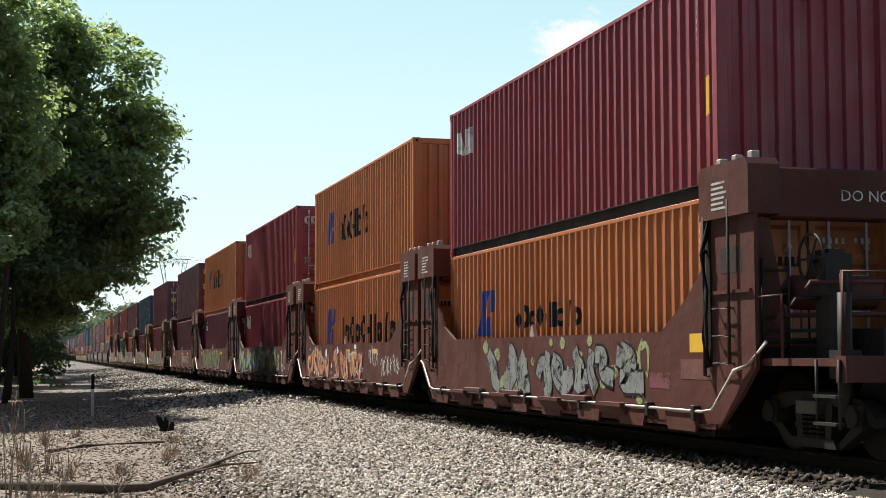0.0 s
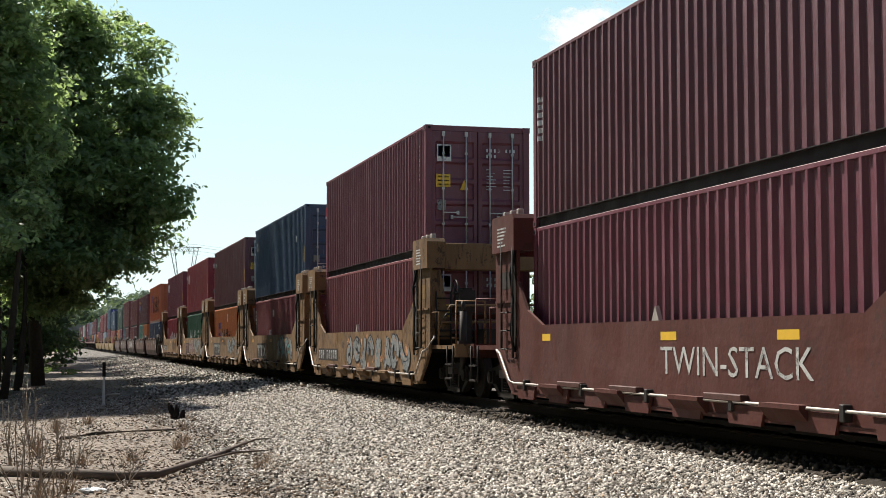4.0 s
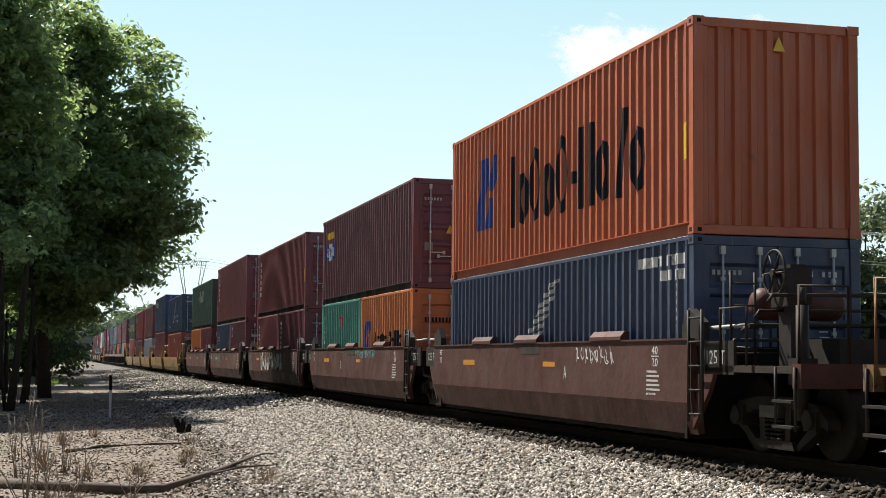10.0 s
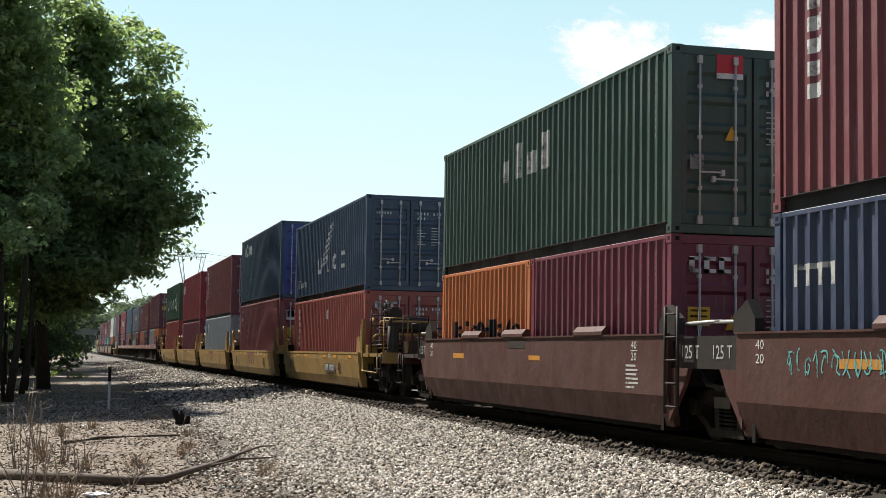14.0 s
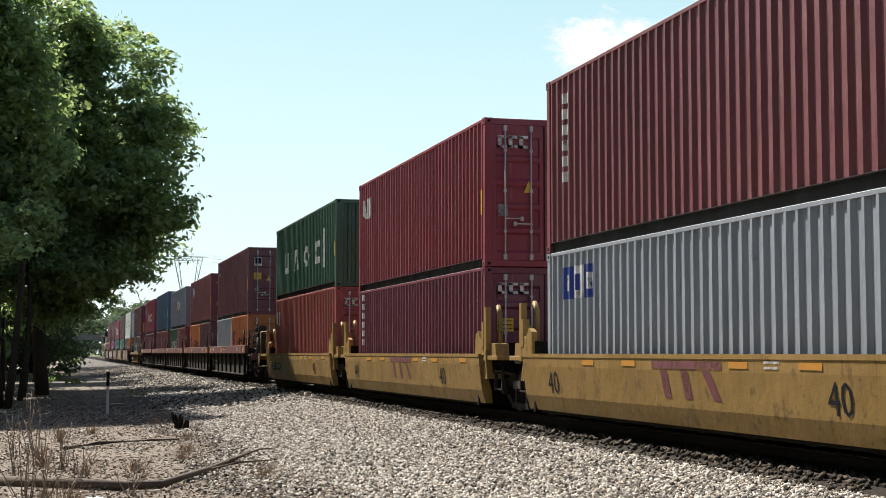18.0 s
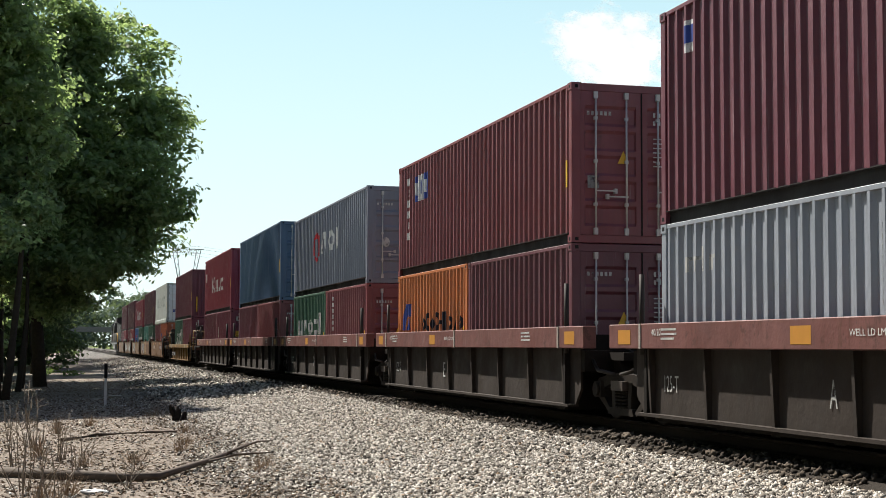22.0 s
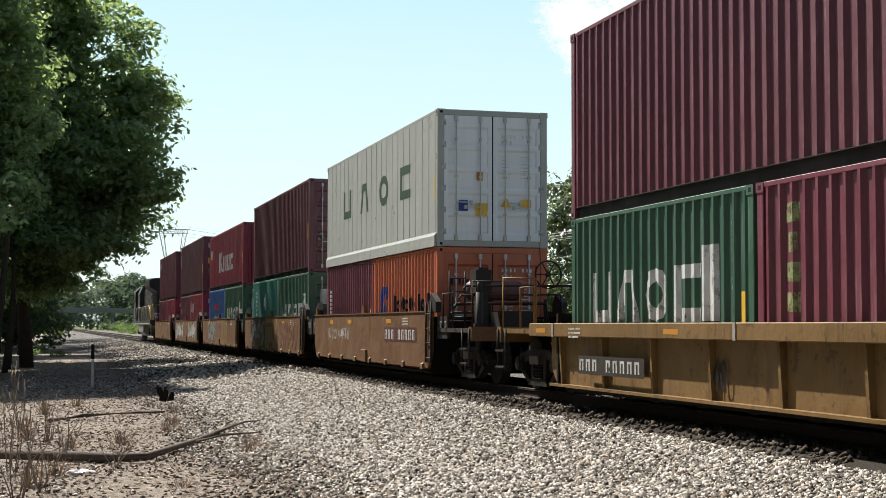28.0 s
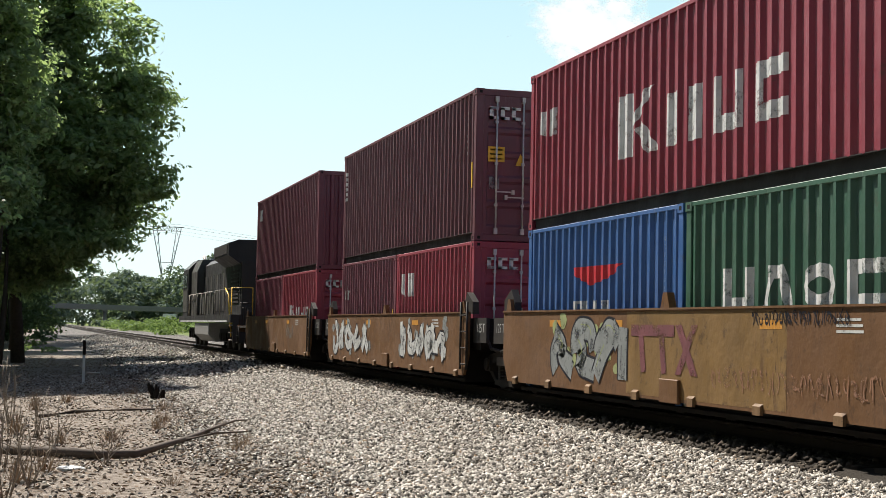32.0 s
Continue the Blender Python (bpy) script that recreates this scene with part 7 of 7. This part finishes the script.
    22: [("green", "20f", ST, "door", "green", [("white4", 1.06, 4.70, 1.45, 1.94), ("bar", 4.83, 5.27, 1.46, 2.13)], "short green corrugated shipping container"),
         ("oxide", "20n", ST, "door", "badge_d", [("column", 7.06, 7.41, 1.49, 2.55)], "short red-brown corrugated shipping container"),
         ("grey", "40", ST, "door", "badge_f", [("shield", 3.85, 4.90, 3.70, 4.69), ("white3", 5.17, 8.04, 3.95, 4.60)], "grey corrugated shipping container with pale marks")],
    23: [("brown", "20f", ST, "door", "badge_c", [], "short brown corrugated shipping container"),
         ("oxide", "20n", ST, "door", "badge_d", [], "short red-brown corrugated shipping container"),
         ("steel_blue", "40", HC, "door", "bare", [], "stained blue-grey corrugated shipping container on top")],
    24: [("brown", "20f", ST, "door", "badge_c", [], "short brown corrugated shipping container"),
         ("maroon", "20n", ST, "door", "badge_c", [("bar", 6.8, 7.1, 1.5, 2.0)], "short maroon corrugated shipping container"),
         ("bright_red", "40", HC, "front", "", [("sign", .38, 1.06, 4.48, 4.94), ("white5", 3.66, 8.67, 3.83, 4.61)], "bright red corrugated shipping container on top")],
    25: [("green", "20f", ST, "door", "green", [("white4", .87, 4.55, 1.16, 1.90), ("bar", 4.63, 5.08, 1.17, 2.12)], "short green corrugated shipping container with pale marks"),
         ("maroon", "20n", ST, "door", "badge_d", [("goldcolumn", 6.70, 7.12, 1.15, 2.48)], "short maroon corrugated shipping container with gold marks"),
         ("brown", "40", HC, "front", "coded", [], "wine-brown corrugated shipping container on top")],
    26: [("maroon", "20f", ST, "door", "badge_c", [("column", .4, .8, 1.4, 2.1)], "short maroon corrugated shipping container"),
         ("deep_orange", "20n", ST, "door", "badge_a", [("logo", 6.80, 7.71, 1.42, 2.04), ("text", 8.32, 11.92, 1.40, 1.81)], "short orange corrugated shipping container"),
         ("ivory", "40", HC, "door", "reefer", [("dark4", 2.37, 9.86, 4.0, 4.75)], "ivory refrigerated container with smooth sides and white doors")],
    27: [("teal", "20f", ST, "door", "green", [("column", .72, 1.12, 1.42, 2.40), ("dot", 2.74, 3.34, 1.73, 2.21)], "short turquoise corrugated shipping container"),
         ("green", "20n", ST, "door", "green", [("white4", 7.09, 11.09, 1.38, 1.82), ("bar", 11.13, 11.55, 1.38, 2.12)], "short green corrugated shipping container"),
         ("dark_brown", "40", HC, "door", "badge_e", [], "dark brown corrugated shipping container with a red badge")],
    28: [("royal", "20f", ST, "door", "badge_f", [("lighttext", 2.03, 3.67, 1.39, 1.66), ("redpatch", 2.01, 3.99, 1.78, 2.07)], "short royal blue corrugated shipping container"),
         ("green", "20n", ST, "door", "green", [("white4", 7.19, 10.67, 1.38, 1.88), ("bar", 11.0, 11.4, 1.38, 2.1)], "short green corrugated shipping container"),
         ("bright_red", "40", ST, "front", "", [("sign", .45, 1.19, 4.25, 4.69), ("white5", 3.85, 8.68, 3.55, 4.45)], "bright red corrugated shipping container on top")],
    29: [("brown", "20f", ST, "door", "badge_c", [("lighttext", .5, .9, 1.8, 2.2)], "short brown corrugated shipping container"),
         ("bright_red", "20n", ST, "door", "badge_b", [("sign", 6.46, 7.58, 1.79, 2.30)], "short bright red corrugated shipping container"),
         ("dark_brown", "40", HC, "door", "badge_c", [("column", .2, .5, 4.4, 5.2)], "dark brown corrugated shipping container on top")],
    30: [("maroon", "20f", ST, "door", "badge_c", [], "short maroon corrugated shipping container"),
         ("bright_red", "20n", ST, "door", "badge_b", [("white5", 7.54, 10.86, 1.43, 1.75)], "short bright red corrugated shipping container"),
         ("brown", "40", HC, "front", "", [("bar", .6, 1.2, 4.9, 5.3)], "brown corrugated shipping container on top")],
}
BASE = .17
for i, boxes in LOADS.items():
    c = UNITS[i][0]
    for colour, size, h, end, style, marks, label in boxes[:-1]:
        container(c, colour, size, h, BASE, end, style, marks, label)
    colour, size, h, end, style, marks, label = boxes[-1]
    container(c, colour, size, h, BASE + boxes[0][2] + .014, end, style, marks, label)

# paint on the cars: graffiti, marks, number panels
X = -1.47
GRAFFITI = [
    (0, 3.26, 10.42, .40, 1.36, "silver_mark", "black_mark", "lime_mark"), (1, .27, 8.05, .42, 1.34, "peach_mark", "plum_mark", "white_mark"),
    (2, .23, 7.25, .45, 1.36, "lime_mark", "blue_mark", "aqua_mark"), (2, 8.3, 10.4, .5, 1.34, "lime_mark", "plum_mark", "aqua_mark"),
    (3, 1.84, 9.07, .47, 1.36, "green_mark", "peach_mark", "lime_mark"), (6, 7.69, 11.18, .46, 1.34, "silver_mark", "black_mark", "aqua_mark"),
    (7, 8.13, 11.70, .54, 1.36, "silver_mark", "black_mark", "silver_mark"), (8, 4.64, 7.4, .55, 1.33, "plum_mark", "grey_mark", "silver_mark"),
    (8, 7.5, 12.2, .40, 1.34, "silver_mark", "black_mark", "silver_mark"), (12, 3.07, 8.93, .62, 1.34, "grey_mark", "wagon_rustbrown", "wagon_tan"),
    (27, .94, 4.67, .36, 1.36, "silver_mark", "black_mark", "plum_mark"), (27, 7.62, 11.43, .38, 1.33, "wagon_ochre", "plum_mark", "wagon_mustard"),
    (28, 1.9, 4.8, .30, 1.34, "silver_mark", "black_mark", "lime_mark"), (29, .23, 4.62, .40, 1.34, "grey_mark", "black_mark", "silver_mark"),
    (29, 7.41, 11.26, .40, 1.32, "grey_mark", "black_mark", "silver_mark"), (13, 9.5, 11.2, .62, 1.3, "wagon_tan", "wagon_brown", "wagon_tan"), (5, 4.6, 11.8, .42, 1.36, "silver_mark", "black_mark", "peach_mark")]
for k, (i, u0, u1, z0, z1, a, b, c) in enumerate(GRAFFITI):
    graffiti(CARS_BUILT[i], X, u0, u1, z0, z1, 100 + k, a, b, c)
for k, (i, u0, u1, z0, z1, a) in enumerate(((1, 8.76, 9.9, .85, 1.3, "white_mark"), (1, 10.0, 11.87, .62, 1.1, "white_mark"), (2, 10.7, 11.4, .5, 1.3, "white_mark"), (2, 7.2, 8.2, 1.0, 1.35, "white_mark"),
                                         (9, 7.38, 10.89, .57, 1.32, "black_mark"), (7, 5.3, 7.4, 1.0, 1.38, "black_mark"), (10, 8.39, 9.94, 1.05, 1.32, "white_mark"), (26, 1.45, 4.34, .75, 1.05, "white_mark"),
                                         (28, 7.4, 11.6, .45, .72, "faded_mark"), (28, 8.4, 10.4, 1.2, 1.36, "black_mark"), (30, 8.5, 9.6, .7, 1.1, "silver_mark"), (11, 6.6, 9.2, 1.12, 1.36, "aqua_mark"), (0, 9.6, 10.4, .5, 1.3, "lime_mark"), (13, .8, 4, .9, 1.2, "aqua_mark"))):
    scrawl(CARS_BUILT[i], X, u0, u1, z0, z1, 300 + k, a)
for i, u0, u1, z0, z1, m, p in ((6, 2.69, 4.92, .62, 1.02, "silver_mark", "web_dark"), (7, 2.46, 5.06, .62, 1.04, "silver_mark", "web_dark"), (8, 2.41, 4.64, .62, 1.04, "plum_mark", "web_dark"),
                                (27, 5.07, 6.89, .58, 1.20, "plum_mark", None), (28, 5.02, 6.96, .58, 1.20, "plum_mark", None)):
    triple(CARS_BUILT[i], X, u0, u1, z0, z1, m, p)
for i in (16, 17, 18):
    bm = bmesh.new()
    for a, b in ((5.08, 7.2),):
        rect(bm, 6.096 - b, 6.096 - a, .90, 1.0, -1.4925)
    part("pool_mark", bm, "plum_mark", CARS_BUILT[i], "faded owner's mark")
    bm = bmesh.new()
    for u in (5.45, 6.1, 6.75):
        s = .18 if u > 6.5 else 0
        y = 6.096 - u
        vs = [bm.verts.new(c) for c in ((-1.449, y + .02 - s, .52), (-1.449, y - .2 - s, .52), (-1.490, y - .12, .88), (-1.490, y + .1, .88))]
        bm.faces.new(vs)
    part("pool_mark", bm, "plum_mark", CARS_BUILT[i], "faded owner's mark")
for i, u0, u1, z0, z1, n in ((5, .3, 3.2, .66, .90, 9), (9, .25, 3.2, .66, .90, 9), (26, 8.5, 11.4, .80, 1.02, 9), (25, .95, 3.3, .45, .62, 9)):
    plates(CARS_BUILT[i], X if i != 25 else -1.44, u0, u1, z0, z1, n, i, "web_dark" if i != 26 else "wagon_brown")
plates(CARS_BUILT[19], -1.466, 1.2, 2.9, .55, .71, 9, 19, "web_dark")
plates(CARS_BUILT[15], -1.466, 7.7, 9.2, .55, .71, 9, 15, "web_dark")
side_words(CARS_BUILT[25], "40", -1.35, 5.42, .52, .42, .40, "black_mark")
side_words(CARS_BUILT[4], "TWIN-STACK", X, 8.0, .88, 4.0, .36, "grey_mark")
flat_patch(CARS_BUILT[27], X + .0015, 4.85, 7.6, .28, 1.37, "wagon_yellow")
flat_patch(CARS_BUILT[28], X + .0015, 4.85, 9.2, .28, 1.37, "wagon_mustard")
flat_patch(CARS_BUILT[0], X, 11.58, 12.46, .80, 1.05, "wagon_plum")
flat_patch(CARS_BUILT[0], X, 10.60, 11.27, .67, .87, "plum_mark")
flat_patch(CARS_BUILT[0], X, 11.85, 12.35, 1.13, 1.36, "yellow_mark")
lettering("DO NOT HUMP", 1.35, .13, "white_mark", CARS_BUILT[0], Matrix.Translation((.35, -7.436, 2.93)) @ ENDWISE)
for i in (1, 2, 3, 4, 6, 7, 8, 9):
    for u, w in ((1.2, .4), (6.0, .5), (9.2, .5)):
        flat_patch(CARS_BUILT[i], X, u, u + w, 1.14, 1.25, "orange_mark" if i > 4 else "yellow_mark", "reflector", "yellow reflective strip")
for i in (10, 12, 13, 11):
    side_words(CARS_BUILT[i], "FEDC"[i - 10] if i != 10 else "A", X, 4.6 if i != 10 else 7.9, .92, .13, .2)
for i, letter in ((20, "A"), (21, "E"), (22, "D"), (23, "C"), (24, "B")):
    side_words(CARS_BUILT[i], letter, -1.315, 4.7, .62, .16, .3, "grey_mark")


# ---- the pusher engine at the tail ----
def locomotive(along):
    root = tagged(new("locomotive"), "black six-axle diesel locomotive pushing at the tail", "locomotive")
    on_train(root, along)

    def lay(name, make, mat, label="", parent=None, at=None):
        bm = bmesh.new()
        make(bm)
        return part(name, bm, mat, parent or root, label, at)
    lay("frame", lambda bm: box(bm, -1.5, 1.5, .6, 22.2, 1.18, 1.5), "loco_black")
    for sx in (-1, 1):
        lay("sill_stripe", lambda bm: box(bm, min(sx * 1.5, sx * 1.512), max(sx * 1.5, sx * 1.512), 1.6, 21.2, 1.20, 1.26), "white_mark")
    lay("radiator_hood", lambda bm: prism(bm, [(-1.0, 1.5), (1.0, 1.5), (1.0, 3.6), (1.52, 3.95), (1.52, 4.45), (1.1, 4.6), (-1.1, 4.6), (-1.52, 4.45), (-1.52, 3.95), (-1.0, 3.6)], 1, 1.6, 6.6), "loco_black", "flared radiator wings")
    for i in range(9):
        lay("louvre", lambda bm: box(bm, -1.03, -.99, 2.0, 4.4, 2.0 + i * .16, 2.09 + i * .16), "dark_steel")
    lay("radiator_grille", lambda bm: box(bm, -1.54, -1.5, 2.0, 6.2, 4.02, 4.38), "dark_steel")
    lay("engine_hood", lambda bm: prism(bm, [(-.98, 1.5), (.98, 1.5), (.98, 3.95), (.7, 4.2), (-.7, 4.2), (-.98, 3.95)], 1, 6.6, 14.8), "loco_black")
    for i in range(10):
        lay("hood_door", lambda bm: box(bm, -1.0, -.975, 6.8 + i * .78, 7.5 + i * .78, 1.7, 3.4), "loco_black" if i % 3 else "loco_grey")
    lay("exhaust", lambda bm: box(bm, -.35, .35, 9.4, 10.6, 4.2, 4.42), "dark_steel")
    lay("equipment_cabinet", lambda bm: prism(bm, [(-1.35, 1.5), (1.35, 1.5), (1.35, 3.7), (1.1, 4.3), (-1.1, 4.3), (-1.35, 3.7)], 1, 14.8, 17.6), "loco_grey")
    cab = lay("cab", lambda bm: prism(bm, [(-1.5, 1.5), (1.5, 1.5), (1.5, 3.9), (1.0, 4.4), (-1.0, 4.4), (-1.5, 3.9)], 1, 17.6, 20.2), "loco_black", "wide cab")
    lay("cab_side", lambda bm: box(bm, -1.52, -1.5, 17.9, 20.0, 1.7, 2.8), "loco_grey", "", cab)
    lay("cab_window", lambda bm: box(bm, -1.525, -1.5, 18.1, 18.9, 2.95, 3.65), "glass_dark", "", cab)
    lay("cab_window", lambda bm: box(bm, -1.525, -1.5, 19.1, 19.8, 2.95, 3.65), "glass_dark", "", cab)
    lay("nose", lambda bm: prism(bm, [(20.2, 1.5), (21.6, 1.5), (21.5, 2.9), (20.2, 3.1)], 0, -1.15, 1.15), "loco_black")
    def tank(bm):
        prism(bm, [(-1.45, 1.15), (1.45, 1.15), (1.45, .62), (1.1, .30), (-1.1, .30), (-1.45, .62)], 1, 8.6, 14.4)
    lay("fuel_tank", tank, "rod_steel", "pale fuel tank")
    lay("rear_wall", lambda bm: box(bm, -.98, .98, 1.3, 1.6, 1.5, 3.7), "loco_black")
    for sx in (-1, 1):
        lay("handrail", lambda bm: pipe(bm, [(sx * 1.45, 1.0, 1.5), (sx * 1.45, 1.0, 2.55), (sx * 1.45, 17.5, 2.55), (sx * 1.45, 17.5, 1.5)], .022), "pale_steel", "pale handrail")
        for i in range(9):
            lay("stanchion", lambda bm: pipe(bm, [(sx * 1.45, 2.8 + i * 1.8, 1.5), (sx * 1.45, 2.8 + i * 1.8, 2.55)], .018), "pale_steel")
        lay("end_rail", lambda bm: pipe(bm, [(sx * 1.45, .75, .6), (sx * 1.45, .75, 2.6), (sx * .6, .75, 2.6), (sx * .6, .75, 1.5)], .025), "yellow_mark", "yellow grab rail")
        def steps(bm):
            for z in (.45, .75, 1.05):
                box(bm, min(sx * 1.05, sx * 1.5), max(sx * 1.05, sx * 1.5), .65, 1.15, z, z + .04)
            box(bm, min(sx * 1.02, sx * 1.06), max(sx * 1.02, sx * 1.06), .65, 1.2, .4, 1.2)
        lay("steps", steps, "pale_steel")
    lay("stair_rail", lambda bm: pipe(bm, [(-1.48, .9, 1.0), (-1.48, 1.5, 2.3), (-1.48, 2.6, 2.6)], .03), "yellow_mark", "yellow sloping stair rail")
    for i in range(6):
        lay("hood_panel", lambda bm: box(bm, -1.42, -1.38, 7.2 + i * .95, 7.9 + i * .95, 1.55, 2.5), "loco_grey", "dusty grey side panel")
    lay("pilot", lambda bm: box(bm, -1.4, 1.4, .55, .7, .35, 1.2), "loco_black")
    lay("coupler", lambda bm: box(bm, -.18, .18, -.1, .7, .68, 1.0), "underframe")
    lay("horn", lambda bm: rod(bm, (-.5, 19, 4.4), (-.5, 19.5, 4.62), .05, 8, .1), "pale_steel")
    lay("antenna", lambda bm: box(bm, -.3, .3, 18.4, 18.9, 4.4, 4.52), "white_mark")
    wh = shared(("loco_wheel",), lambda bm: lathe(bm, [(-.07, .48), (-.06, .53), (.05, .53), (.085, .56), (.085, .46), (.0, .44), (.0, .14), (-.08, .12)], 22, 0), "dark_steel")
    for y in (4.6, 17.6):
        def frame_side(bm):
            for sx in (-1, 1):
                prism(bm, [(-2.6, .55), (-2.3, .9), (2.3, .9), (2.6, .55), (2.3, .42), (1.2, .40), (.9, .55), (-.9, .55), (-1.2, .40), (-2.3, .42)], 0, sx * 1.05 - .08, sx * 1.05 + .08)
                for k in (-1.8, 0, 1.8):
                    box(bm, sx * 1.08 - .1, sx * 1.08 + .1, k - .2, k + .2, .38, .72)
            box(bm, -1, 1, -.4, .4, .6, 1.15)
        t = lay("bogie", frame_side, "underframe", "three-axle bogie", at=pose(0, y, 0))
        for k in (-1.8, 0, 1.8):
            for sx in (-1, 1):
                part("wheel", wh, None, t, at=pose(sx * .755, k, .53, 0, 0, 0 if sx < 0 else 180))


locomotive(527.8)


# ---- what moves: the whole train, one speed, slowing a little ----
def motions():
    times = [k * 1.0 for k in range(33)]
    for root, along, z in MOVING:
        walk(root, [(t, pose(TRACK_X, along - run_of_train(t), z)) for t in times])


motions()
